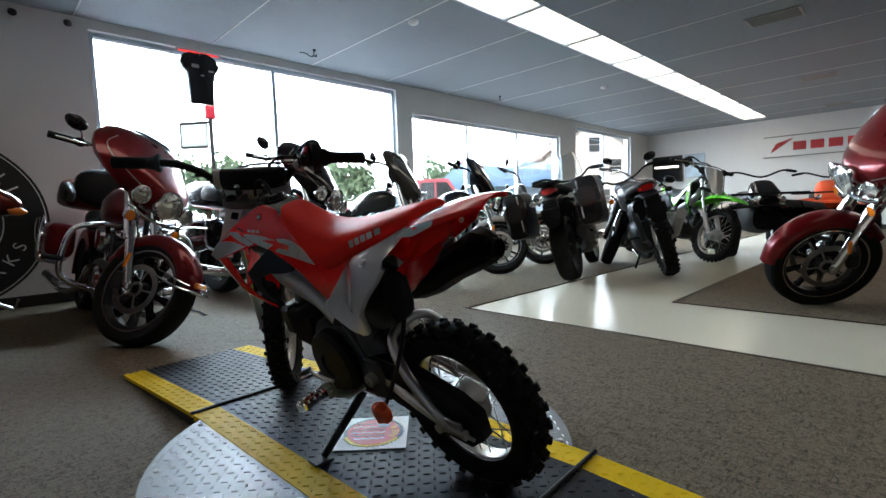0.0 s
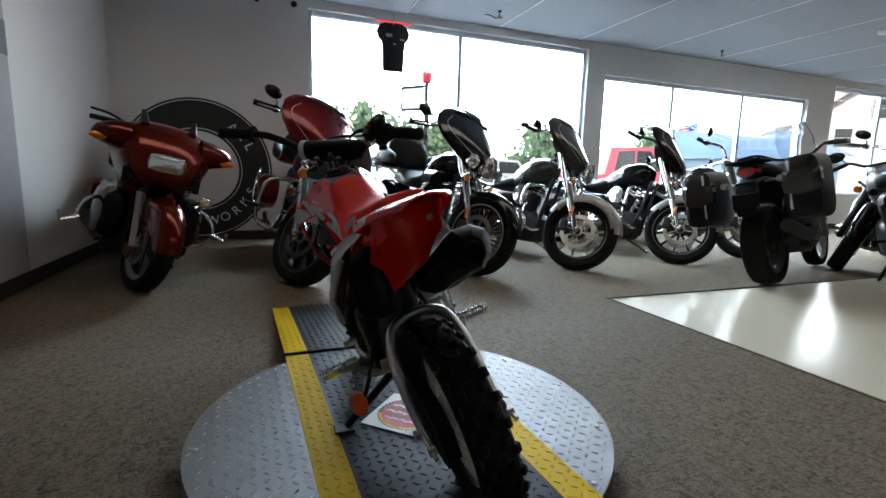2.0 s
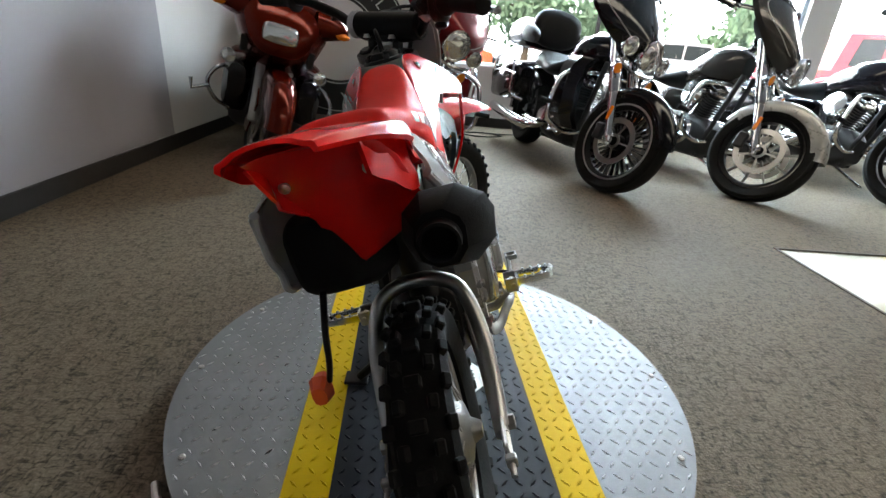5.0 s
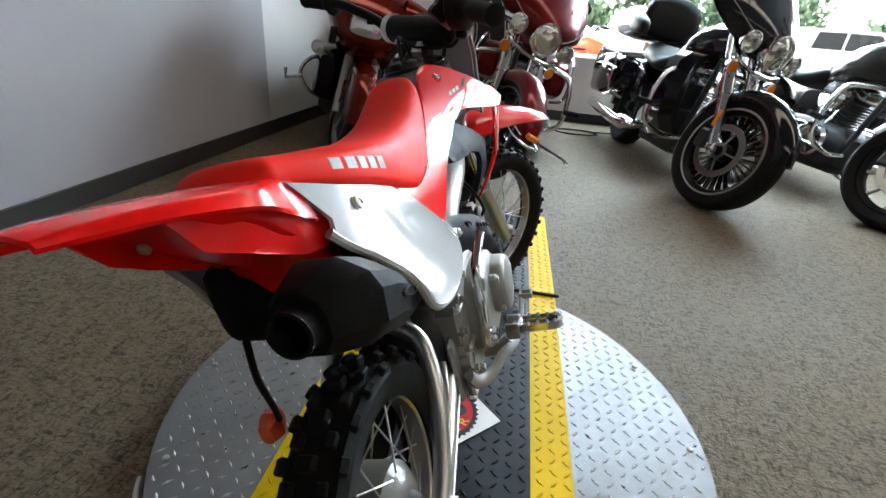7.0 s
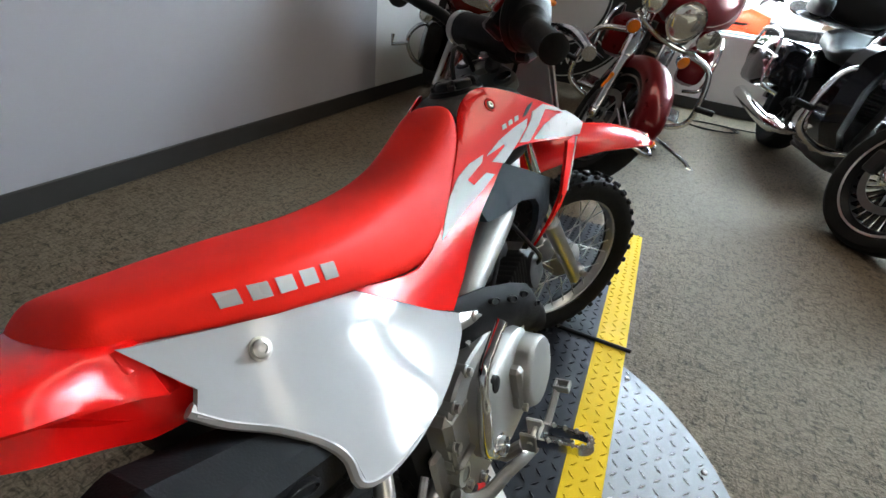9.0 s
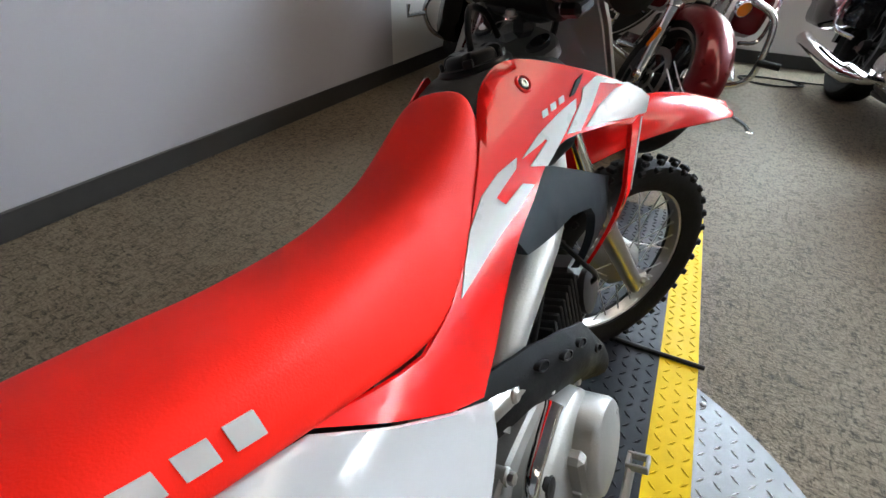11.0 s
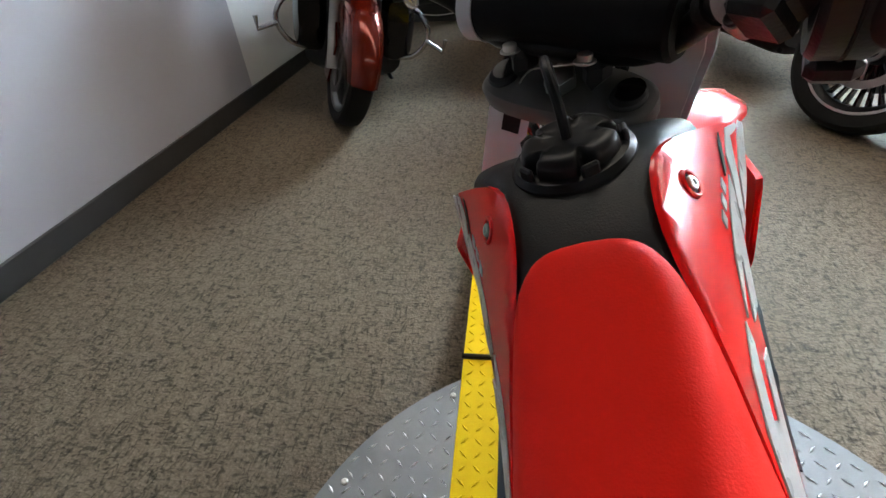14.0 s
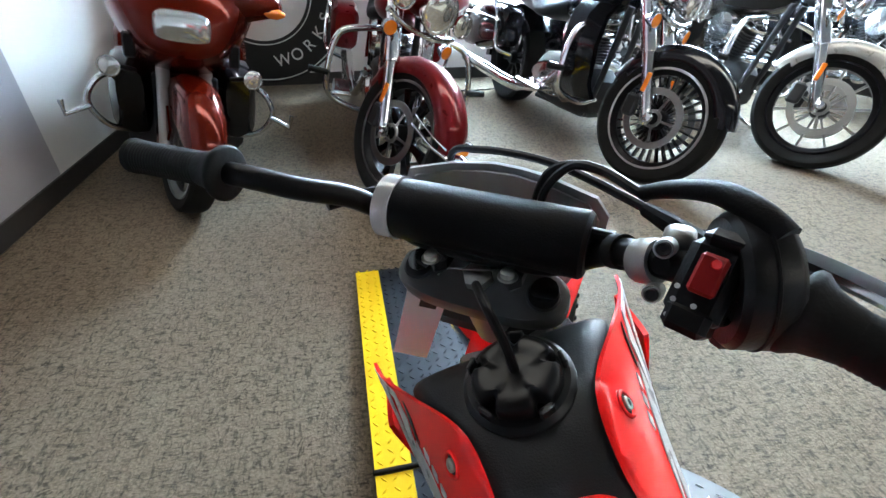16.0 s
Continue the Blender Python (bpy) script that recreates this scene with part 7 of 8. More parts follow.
    part("seat", Geo().loft([ring(y, t, bo, h, 20, 2.8) for y, t, bo, h in ((-0.22, tail + 0.03, tail - 0.03, 0.07), (-0.1, tail + 0.045, tail - 0.05, 0.12), (0.15, tail + 0.03, tail - 0.07, 0.15), (0.32, tail - 0.02, tail - 0.10, 0.15), (0.5, tail - 0.05, tail - 0.13, 0.14), (0.66, tail + 0.0, tail - 0.12, 0.09))]), LEATHER, b, "black seat", sharp=60)
    part("fuel_tank", Geo().loft([ring(y, t, bo, h, 20, 2.5) for y, t, bo, h in ((0.58, tail + 0.02, 0.66, 0.10), (0.72, tank_h, 0.64, 0.16), (0.90, tank_h + 0.03, 0.66, 0.17), (1.05, tank_h - 0.02, 0.72, 0.10), (1.12, tank_h - 0.1, 0.78, 0.05))]), body, b, "fuel tank")
    part("side_cover", Geo().loft([ring(y, t, bo, h, 14, 3) for y, t, bo, h in ((0.20, tail - 0.12, 0.58, 0.13), (0.45, tail - 0.12, 0.55, 0.15), (0.62, tail - 0.12, 0.55, 0.13))]), body, b)
    part("engine", Geo().loft([ring(y, t, bo, h, 16, 4) for y, t, bo, h in ((0.42, 0.48, 0.24, 0.13), (0.50, 0.55, 0.20, 0.17), (0.80, 0.58, 0.20, 0.18), (0.98, 0.50, 0.24, 0.13))]).box((0, 0.85, 0.62), (0.22, 0.2, 0.16), 0.02), DARKM, b, "dark engine block")
    part("frame", Geo().tube([(0.05, wb - 0.38, 0.85), (0.10, wb - 0.48, 0.45), (0.10, 0.85, 0.20), (0.10, 0.5, 0.22)], 0.018, 8).tube([(-0.05, wb - 0.38, 0.85), (-0.10, wb - 0.48, 0.45), (-0.10, 0.85, 0.20), (-0.10, 0.5, 0.22)], 0.018, 8), DARKM, b)
    part("exhaust", Geo().tube(spline([(0.16, 0.9, 0.35), (0.19, 0.6, 0.28), (0.20, 0.3, 0.36), (0.21, -0.05, 0.52 if offroad else 0.42), (0.215, -0.22, 0.58 if offroad else 0.45)], 4), [0.022] * 8 + [0.05] * 9, 14), CAST if offroad else DARKM, b, "exhaust")
    part("front_fender", Geo().loft([[(x, wb + (FR + (0.16 if offroad else 0.03) + dz) * math.cos(a), FR + (FR + (0.16 if offroad else 0.03) + dz) * math.sin(a)) for x, dz in ((-0.065, -0.03), (-0.045, 0), (0.045, 0), (0.065, -0.03), (0.045, -0.008), (-0.045, -0.008))] for a in [radians(20 + 12 * i) for i in range(11)]]), body, b, m=S)
    bar = spline([(-0.40, wb - 0.56, 1.10), (-0.26, wb - 0.50, 1.12), (-0.14, wb - 0.40, 1.06), (0, wb - 0.38, 1.04)], 4)
    bar = bar + [Vector((-p.x, p.y, p.z)) for p in bar[-2::-1]]
    hb = part("handlebar", Geo().tube(bar, 0.012, 10), BLACK, b, m=S)
    for sx in (-1, 1):
        part("grip", Geo().tube([(sx * 0.29, wb - 0.515, 1.117), (sx * 0.41, wb - 0.565, 1.10)], 0.018, 12), RUBBER, hb)
        part("lever", Geo().tube(spline([(sx * 0.26, wb - 0.45, 1.11), (sx * 0.34, wb - 0.44, 1.10), (sx * 0.42, wb - 0.49, 1.09)], 4), 0.007, 8), BLACK, hb)
        if mirrors:
            mirror(hb, sx * 0.27, wb - 0.49, 1.12, sx, r=0.06)
    lamp(b, (0, wb - 0.16, 0.96), (0, 1, 0), 0.09, LENS, "round headlight", S, BLACK, 0.14)
    if panniers:
        for sx in (-1, 1):
            g = Geo().loft([ring(y, t, bo, h, 20, 4.5, sx * 0.34) for y, t, bo, h in ((-0.34, 0.86, 0.58, 0.07), (-0.30, 0.93, 0.50, 0.105), (0.05, 0.95, 0.48, 0.115), (0.22, 0.88, 0.52, 0.08))])
            pn = part("pannier", g, BLACK, b, "black side case with silver panel")
            part("pannier_panel", Geo().loft([ring(y, t, bo, h, 20, 4.5, sx * 0.34) for y, t, bo, h in ((-0.345, 0.83, 0.66, 0.075), (-0.308, 0.855, 0.655, 0.112), (-0.24, 0.86, 0.655, 0.114))]), BROWNP, pn)
            part("pannier_strip", Geo().tube([(sx * 0.28, -0.335, 0.90), (sx * 0.28, -0.338, 0.56)], 0.008, 6), DECAL, pn)
        part("rack", Geo().box((0, -0.18, tail + 0.055), (0.24, 0.30, 0.02), 0.008), MATTE, b)
        g = []
        for z, hw, y in ((1.06, 0.15, wb - 0.16), (1.22, 0.16, wb - 0.26), (1.36, 0.12, wb - 0.33)):
            g.append([(hw * math.sin(a), y - 0.1 * (1 - math.cos(a)), z) for a in [radians(-70 + 140 * i / 12) for i in range(13)]])
        part("windshield", Geo().loft([r_ + [(x * 0.98, y - 0.005, z) for x, y, z in reversed(r_)] for r_ in g]), SMOKE, b, "clear windshield", S)
    part("side_stand", Geo().tube([(-0.12, 0.62, 0.25), (-0.26, 0.68, 0.015)], 0.012, 8), BLACK, b)
    return b


def quad(root_m, label, body):
    b = thing("quad_bike", label, "quad bike", root_m, "parked quads")
    for x in (-0.42, 0.42):
        for y in (-0.6, 0.6):
            kr = [(lat, 22, ph, 0.05, 0.03, 0.018) for lat, ph in ((-0.08, 0), (-0.025, 0.5), (0.03, 0), (0.085, 0.5))]
            base = Matrix.Translation((x, y, 0.30)) @ AXLE
            w = part("wheel", Geo().lathe([(0, -0.03), (0.05, -0.03), (0.06, -0.06), (0.14, -0.08), (0.14, 0.08), (0.06, 0.06), (0.05, 0.03), (0, 0.03)], 24), CAST, b, m=base)
            part("tyre", Geo().lathe(tyre_profile(0.29, 0.24, 0.15), 40, closed=True), RUBBER, w, "fat black tyre")
            tagged(part("tread", knobs(0.305, 0.24, kr), RUBBER, w), kind="stuff")
    for s, y in ((1, 0.62), (-1, -0.60)):
        g = Geo().loft([[(x, y + dy, 0.62 + 0.09 * math.cos(x * 2.4) + dz) for dy, dz in ((-0.34, -0.05), (-0.2, 0.02), (0.2, 0.02), (0.36, -0.06), (0.2, 0.0), (-0.2, 0.0))] for x in (-0.55, -0.4, -0.2, 0, 0.2, 0.4, 0.55)])
        part("fender", g, body, b)
        part("rack", Geo().tube([(-0.4, y - 0.2, 0.80), (0.4, y - 0.2, 0.80), (0.4, y + 0.25, 0.80), (-0.4, y + 0.25, 0.80)], 0.012, 8, closed=True).tube([(-0.4, y, 0.80), (0.4, y, 0.80)], 0.010, 8).tube([(-0.2, y - 0.2, 0.80), (-0.2, y + 0.25, 0.80)], 0.010, 8).tube([(0.2, y - 0.2, 0.80), (0.2, y + 0.25, 0.80)], 0.010, 8), MATTE, b, "black cargo rack")
    part("body", Geo().loft([ring(y, t, bo, h, 16, 3) for y, t, bo, h in ((-0.85, 0.60, 0.35, 0.15), (-0.4, 0.66, 0.28, 0.18), (0.3, 0.70, 0.28, 0.18), (0.75, 0.62, 0.35, 0.15))]), MATTE, b)
    part("seat", Geo().loft([ring(y, t, bo, h, 16, 2.8) for y, t, bo, h in ((-0.60, 0.86, 0.74, 0.14), (-0.3, 0.84, 0.66, 0.19), (0.05, 0.82, 0.66, 0.15), (0.2, 0.86, 0.70, 0.10))]), LEATHER, b, sharp=60)
    part("nose", Geo().loft([ring(y, t, bo, h, 16, 2.8) for y, t, bo, h in ((0.2, 0.90, 0.66, 0.12), (0.45, 0.98, 0.64, 0.16), (0.75, 0.86, 0.60, 0.16), (0.90, 0.74, 0.58, 0.10))]), body, b)
    bar = spline([(-0.40, 0.20, 1.08), (-0.25, 0.30, 1.10), (0, 0.38, 1.02), (0.25, 0.30, 1.10), (0.40, 0.20, 1.08)], 4)
    hb = part("handlebar", Geo().tube(bar, 0.012, 8), BLACK, b)
    for sx in (-1, 1):
        part("grip", Geo().tube([(sx * 0.30, 0.27, 1.10), (sx * 0.42, 0.19, 1.08)], 0.018, 10), RUBBER, hb)
        lamp(b, (sx * 0.12, 0.86, 0.72), (0, 1, 0), 0.05, LENS, "headlight")
    return b


grand_tourer(place((-1.13, 1.53), 196, 12), -16)


def rear_place(spot, heading, lean=7):
    return pose(spot[0], spot[1], 0.012, 0, 0, heading) @ pose(0, 0, 0, 0, -lean, 0)


street_bike(rear_place((3.34, 0.62), 290, 12), "black adventure touring motorcycle with side cases seen from behind", BLACK, R=0.315, rw=0.17, panniers=True, tail=0.90, mirrors=False)
touring_bike(place((4.77, 0.98), 104, 14), -14, GLOSSB, GLOSSB, BLACK, 9, "black custom cruiser with a fat front tyre", fairing=False, tourpack=False, lowers=False, lamps=1, guard=False, whiteline=False, spoke_m=GLOSSB, rimlip=GLOSSB, amber=False)
street_bike(rear_place((4.10, -0.03), 301, 17), "black dual-sport motorcycle with spoked wheels on the vinyl", BLACK, R=0.325, rw=0.12, offroad=True, tail=0.93, steer=-12)
gm = pose(5.45, 0.02, 0, 0, 0, 132) @ pose(0, 0, 0, 0, -8, 0) @ Matrix.Scale(1.34, 4)
dirt_bike(gm, -20, GREEN, MATTE, MATTE, "lime green off-road motorcycle behind the dual-sport bike")
quad(pose(6.95, -0.12, 0, 0, 0, 112), "black quad bike with cargo racks", GLOSSB)
quad(pose(8.5, -0.72, 0, 0, 0, 100), "orange quad bike farther down the row", ORANGE)

# ---- ring sign on the wall, hooks, shirt, ceiling fittings ----
INK = mat("black_sign_vinyl", (0.012, 0.013, 0.013), 0.4, vary=0.15)
INKW = mat("white_sign_lettering", (0.72, 0.73, 0.72), 0.5, vary=0.03)
REDS = mat("red_sign_face", (0.42, 0.02, 0.025), 0.4, vary=0.05)
SIGNW = mat("white_sign_board", (0.72, 0.73, 0.72), 0.35, vary=0.03)


def letter(ch, size):
    cu = bpy.data.curves.new("letter", "FONT")
    cu.body, cu.size, cu.align_x, cu.align_y, cu.extrude, cu.offset = ch, size, "CENTER", "CENTER", 0.002, 0.0
    ob = bpy.data.objects.new("letter", cu)
    scene.collection.objects.link(ob)
    bpy.context.view_layer.update()
    me = bpy.data.meshes.new_from_object(ob.evaluated_get(bpy.context.evaluated_depsgraph_get()))
    bpy.data.objects.remove(ob)
    bpy.data.curves.remove(cu)
    me.materials.clear()
    me.materials.append(INKW)
    return me


face = Matrix.Rotation(radians(90), 4, "X")
sign = thing("wall_sign", "round black ring sign with white lettering on the wall", "sign", Matrix.Translation((-1.03, WY - 0.012, 0.77)) @ face)
part("ring", Geo().lathe([(0.40, -0.008), (0.74, -0.008), (0.74, 0.008), (0.40, 0.008)], 96, closed=True), INK, sign, "black vinyl ring")
for r_ in (0.425, 0.712):
    part("ring_line", Geo().lathe([(r_, 0.008), (r_ + 0.008, 0.008), (r_ + 0.008, 0.0105), (r_, 0.0105)], 96, closed=True), INKW, sign)
for word, a0, da, flip in (("ALL", 52, -12.5, False), ("WORKS", -78, 13.5, True)):
    for i, ch in enumerate(word):
        a = radians(a0 + da * i)
        q = Matrix.Translation((0.57 * math.cos(a), 0.57 * math.sin(a), 0.0102)) @ Matrix.Rotation(a + (radians(90) if flip else radians(-90)), 4, "Z")
        part("letter", letter(ch, 0.135), INKW, sign, m=q)

for i, x in enumerate((-1.62, -1.22, -1.0, -0.61, -0.40, -0.02)):
    solid("wall_hook", Geo().lathe([(0, 0), (0.03, 0), (0.034, 0.012), (0.02, 0.03), (0.012, 0.045), (0, 0.046)], 8), BLACK, "small dark knob high on the wall", "wall hook", Matrix.Translation((x, WY, 2.575)) @ face, "row of wall hooks")

# riding jersey that hangs in the window
js = thing("riding_jersey", "black riding vest hanging in the window", "jersey", pose(1.05, 3.70, 2.22))
outl = [(-0.115, -0.27), (0.115, -0.27), (0.118, -0.05), (0.128, 0.03), (0.175, 0.09), (0.195, 0.15), (0.16, 0.22), (0.09, 0.255), (0.045, 0.25), (0, 0.235), (-0.045, 0.25), (-0.09, 0.255), (-0.16, 0.22), (-0.195, 0.15), (-0.175, 0.09), (-0.128, 0.03), (-0.118, -0.05)]
g = panel(outl, lambda a, c: 0.035 + 0.012 * math.sin(a * 30) + 0.01 * math.sin(c * 17), 0.05, 0.03)
part("cloth", g, mat("black_cloth", (0.012, 0.012, 0.014), 0.85, bump=0.4, bscale=200), js, m=Matrix.Rotation(radians(-90), 4, "Z"))
for x, z, w, h in ((-0.055, 0.11, 0.07, 0.035), (0.10, 0.075, 0.05, 0.018), (0.01, 0.02, 0.035, 0.014)):
    part("badge", Geo().box((x, -0.055, z), (w, 0.004, h), 0), DECAL, js)
part("hanger", Geo().tube(spline([(0, -0.03, 0.23), (0, -0.03, 0.33), (0, -0.03, 0.437)], 3), 0.003, 6), STEEL, js)

# ceiling fittings
vent0 = thing("ceiling_vent", "grey slatted air vent in the ceiling", "vent", pose(5.42, -0.59, CEIL), "ceiling vents")
part("frame", Geo().box((0, -0.235, -0.006), (0.34, 0.03, 0.012), 0.003).box((0, 0.235, -0.006), (0.34, 0.03, 0.012), 0.003).box((-0.155, 0, -0.006), (0.03, 0.44, 0.012), 0.003).box((0.155, 0, -0.006), (0.03, 0.44, 0.012), 0.003), CAST, vent0)
part("backing", Geo().box((0, 0, -0.002), (0.28, 0.44, 0.003)), BLACK, vent0)
sl = Geo().box((0, 0, 0), (0.022, 0.43, 0.003)).mesh("slat", CAST)
for i in range(8):
    part("slat", sl, CAST, vent0, m=Matrix.Translation((-0.12 + 0.034 * i, 0, -0.009)) @ Matrix.Rotation(radians(30), 4, "Y"))
for x, y in ((9.0, -0.54), (12.2, -0.48)):
    copy_thing(vent0, pose(x, y, CEIL))
for x, y in ((2.55, 1.94), (6.7, 1.96)):
    solid("smoke_detector", Geo().lathe([(0, -0.035), (0.03, -0.035), (0.05, -0.02), (0.055, 0), (0, 0)], 20), PAPER, "small off-white detector on the ceiling", "detector", pose(x, y, CEIL))
for x, y, s in ((2.2, 3.3, 1), (5.8, 3.4, 0)):
    g = Geo().lathe([(0, 0), (0.02, 0), (0.014, -0.02), (0, -0.022)], 12)
    g.tube(spline([(0, 0, -0.02), (0.0, 0.01, -0.06), (0.02, 0.0, -0.08), (0.03, 0, -0.05)], 4), 0.005, 6)
    if s:
        g.tube(spline([(0, 0, -0.06), (-0.06, -0.03, -0.10), (-0.13, -0.02, -0.07), (-0.2, -0.03, -0.08)], 5), 0.004, 6)
    solid("ceiling_hook", g, BLACK, "dark hook with a loose wire on the ceiling" if s else "small dark hook on the ceiling", "hook", pose(x, y, CEIL))

# far wall: long sign, picture and hatch
ws = thing("wall_sign", "long white sign board with red marks on the far wall", "sign", pose(X1 - 0.02, 0, 0))
part("board", Geo().box((0, -0.75, 1.98), (0.03, 3.5, 0.46), 0.006), SIGNW, ws)
for z in (1.735, 2.225):
    part("board_edge", Geo().box((-0.005, -0.75, z), (0.045, 3.54, 0.025), 0.004), CAST, ws)
for k in range(5):
    part("emblem_feather", Geo().prism([(0.0, 0.0), (0.10 + 0.055 * k, 0.05 + 0.012 * k), (0.16 + 0.055 * k, 0.085 + 0.018 * k), (0.05, 0.055)], 0.006, Matrix.Translation((-0.022, 0.88 - 0.02 * k, 1.84 + 0.042 * k)) @ Matrix(((0, 0, -1, 0), (-1, 0, 0, 0), (0, 1, 0, 0), (0, 0, 0, 1)))), REDS, ws, "red emblem shape")
for k in range(5):
    part("letter_bar", Geo().box((-0.02, 0.30 - 0.33 * k, 1.97), (0.012, 0.25, 0.20), 0.004), REDS, ws, "red bar of the sign")
pic = thing("wall_picture", "bright framed print on the far wall", "picture", pose(X1 - 0.015, 2.58, 1.70))
part("frame", Geo().box((0, 0, 0), (0.02, 0.50, 0.64), 0.006), ALU, pic)
part("print", Geo().box((-0.0115, 0, 0), (0.004, 0.45, 0.58)), mat("pale_blue_print", (0.55, 0.66, 0.75), 0.3, vary=0.3, scale=5), pic)
hat = thing("wall_hatch", "dark serving hatch with a glowing bright strip in the far wall", "hatch", pose(X1 - 0.03, 3.30, 1.66))
part("frame", Geo().box((0, 0, 0), (0.05, 0.80, 0.72), 0.01), BROWNP, hat)
# flat dark sheet paints the opening's shade; the bright strip is made to glow
part("recess", Geo().box((-0.027, 0, 0), (0.006, 0.70, 0.62)), MATTE, hat)
part("bright_strip", Geo().tube([(-0.045, -0.32, 0.06), (-0.045, 0.32, 0.06)], 0.025, 10), mat("bright_strip", (1.0, 0.95, 0.85), 0.4, emit=3.0), hat)

solid("window_notice", Geo().box((3.705, WY + 0.045, 2.335), (0.19, 0.012, 0.32), 0.003), glass_mat("frosted_pale_blue_film", (0.55, 0.63, 0.72), 0.4), "frosted pale blue film hung in the window corner", "notice")
# added strip gives the red glow at the window head; its source is unseen
red_glow = thing("red_glow_strip", "short red strip standing in for a red glow over the window", "light", pose(1.11, WY + 0.012, 2.535))
part("housing", Geo().box((0, 0.003, 0), (0.46, 0.014, 0.05), 0.004), ALU, red_glow)
part("glow_bar", Geo().box((0, -0.006, 0), (0.40, 0.008, 0.016), 0.003), mat("red_glow_bar", (1.0, 0.03, 0.02), 0.4, emit=1.5), red_glow, "glowing red bar")

# card under the bike, cables on the floor
card = thing("sticker_card", "square white card with a round red print under the bike", "card", pose(0.030, -0.604, H + 0.0035, 0, 0, 47))
part("sheet", Geo().box((0, 0, 0), (0.205, 0.205, 0.0012)), PAPER, card)
INKR, INKD, INKY, INKP = (mat(nm, c, 0.45, spec=0.3, vary=0.2, scale=60) for nm, c in (("red_card_ink", (0.5, 0.006, 0.006)), ("black_card_ink", (0.012, 0.012, 0.016)), ("yellow_card_ink", (0.75, 0.46, 0.004)), ("pale_card_ink", (0.7, 0.68, 0.7))))
burst = lambda r_, k, a0, a1, n_: [((r_ + k * (i % 2)) * math.cos(a0 + (a1 - a0) * i / n_), (r_ + k * (i % 2)) * math.sin(a0 + (a1 - a0) * i / n_)) for i in range(n_ + 1)]
part("print_border", Geo().prism(burst(0.088, 0.006, 0, 2 * math.pi, 80)[:-1], 0.0004), INKD, card, m=pose(0, 0, 0.0007))
part("print_flame", Geo().prism(burst(0.085, 0.008, 1.9, 4.2, 30) + [(-0.02, 0.0)], 0.0004), INKY, card, m=pose(0, 0, 0.0012))
part("print_disc", Geo().prism([(0.080 * math.cos(a), 0.080 * math.sin(a)) for a in [2 * math.pi * i / 48 for i in range(48)]], 0.0004), INKR, card, m=pose(0, 0, 0.0017))
for i, ink in enumerate((INKP, INKD, INKP, INKD, INKP, INKD)):
    x0 = -0.047 + 0.019 * i
    hw = math.sqrt(0.079 ** 2 - x0 * x0)
    left = [(x0 + 0.004 * math.sin(k * 2.1 + i), -0.035 + (hw + 0.026) * k / 10) for k in range(11)]
    part("print_stripe", Geo().prism(left[::-1] + [(x + 0.006 + 0.002 * math.cos(k * 3.0), y) for k, (x, y) in enumerate(left)], 0.0003), ink, card, m=pose(0, 0, 0.0022))
part("print_spot", Geo().lathe([(0, 0), (0.017, 0), (0.017, 0.0003), (0, 0.0003)], 28), INKD, card, m=pose(0.040, -0.028, 0.0027))
for k, ch in enumerate("NER"):
    a = radians(-112 + 23 * k)
    me = letter(ch, 0.030)
    me.materials.clear()
    me.materials.append(INKY)
    ob = new("printed_letter", me)
    ob.parent = card
    ob.matrix_local = Matrix.Translation((0.067 * math.cos(a), 0.067 * math.sin(a), 0.0012)) @ Matrix.Rotation(a + math.pi / 2, 4, "Z") @ Matrix.Diagonal((1.15, 1, 0.5, 1))
cab = spline([(0.50 + (0.20 + 0.03 * math.sin(k)) * math.cos(k * 0.9), 3.28 + (0.12 + 0.02 * math.cos(k * 1.7)) * math.sin(k * 0.9), 0.006 + 0.002 * (k % 3)) for k in range(17)] + [(0.9, 3.42, 0.006), (1.3, 3.7, 0.006)], 5)
solid("power_cable", Geo().tube(cab, 0.005, 6), BLACK, "loose coil of black cable on the carpet", "cable")

# ---- outside ----
ASPH = mat("grey_asphalt", (0.09, 0.09, 0.092), 0.9, vary=0.15, scale=0.6, bump=0.3, bscale=60)
LEAF = mat("green_foliage", (0.20, 0.30, 0.19), 0.75, vary=0.35, scale=2, spec=0.2)
BARK = mat("brown_bark", (0.10, 0.075, 0.05), 0.9, vary=0.3)
SIDING = mat("cream_house_siding", (0.84, 0.81, 0.75), 0.8, vary=0.05)
ROOFB = mat("blue_metal_roof", (0.16, 0.30, 0.47), 0.5, 0.1, vary=0.08)
ROOFD = mat("brown_shingles", (0.16, 0.12, 0.10), 0.9, vary=0.2)
# truck red is paled: the haze outside is put into the paint
TRUCKR = mat("hazed_red_car_paint", (0.52, 0.10, 0.13), 0.35, coat=0.2, vary=0.06)
VANW = mat("white_car_paint", (0.72, 0.73, 0.74), 0.25, coat=0.6)
CARG = mat("dark_car_glass", (0.04, 0.05, 0.055), 0.08, vary=0.1)
slab("ground", -300, 300, WY + WT, 400, -0.4, -0.16, ASPH, "grey asphalt car park outside the windows", "ground")
g = Geo().box((40, 150, 60), (620, 1, 140))
solid("backdrop", g, mat("bright_overcast_haze", (0.82, 0.92, 1.0), 1.0, vary=0.01, emit=15.0), "bright white overcast sky beyond the trees", "sky", kind="structure")
slab("pavement", -6, 22, WY + WT, WY + WT + 1.6, -0.16, -0.03, mat("pale_concrete", (0.42, 0.41, 0.39), 0.85, vary=0.1, scale=1.5), "pale concrete walk along the shop front", "pavement", 0.01)


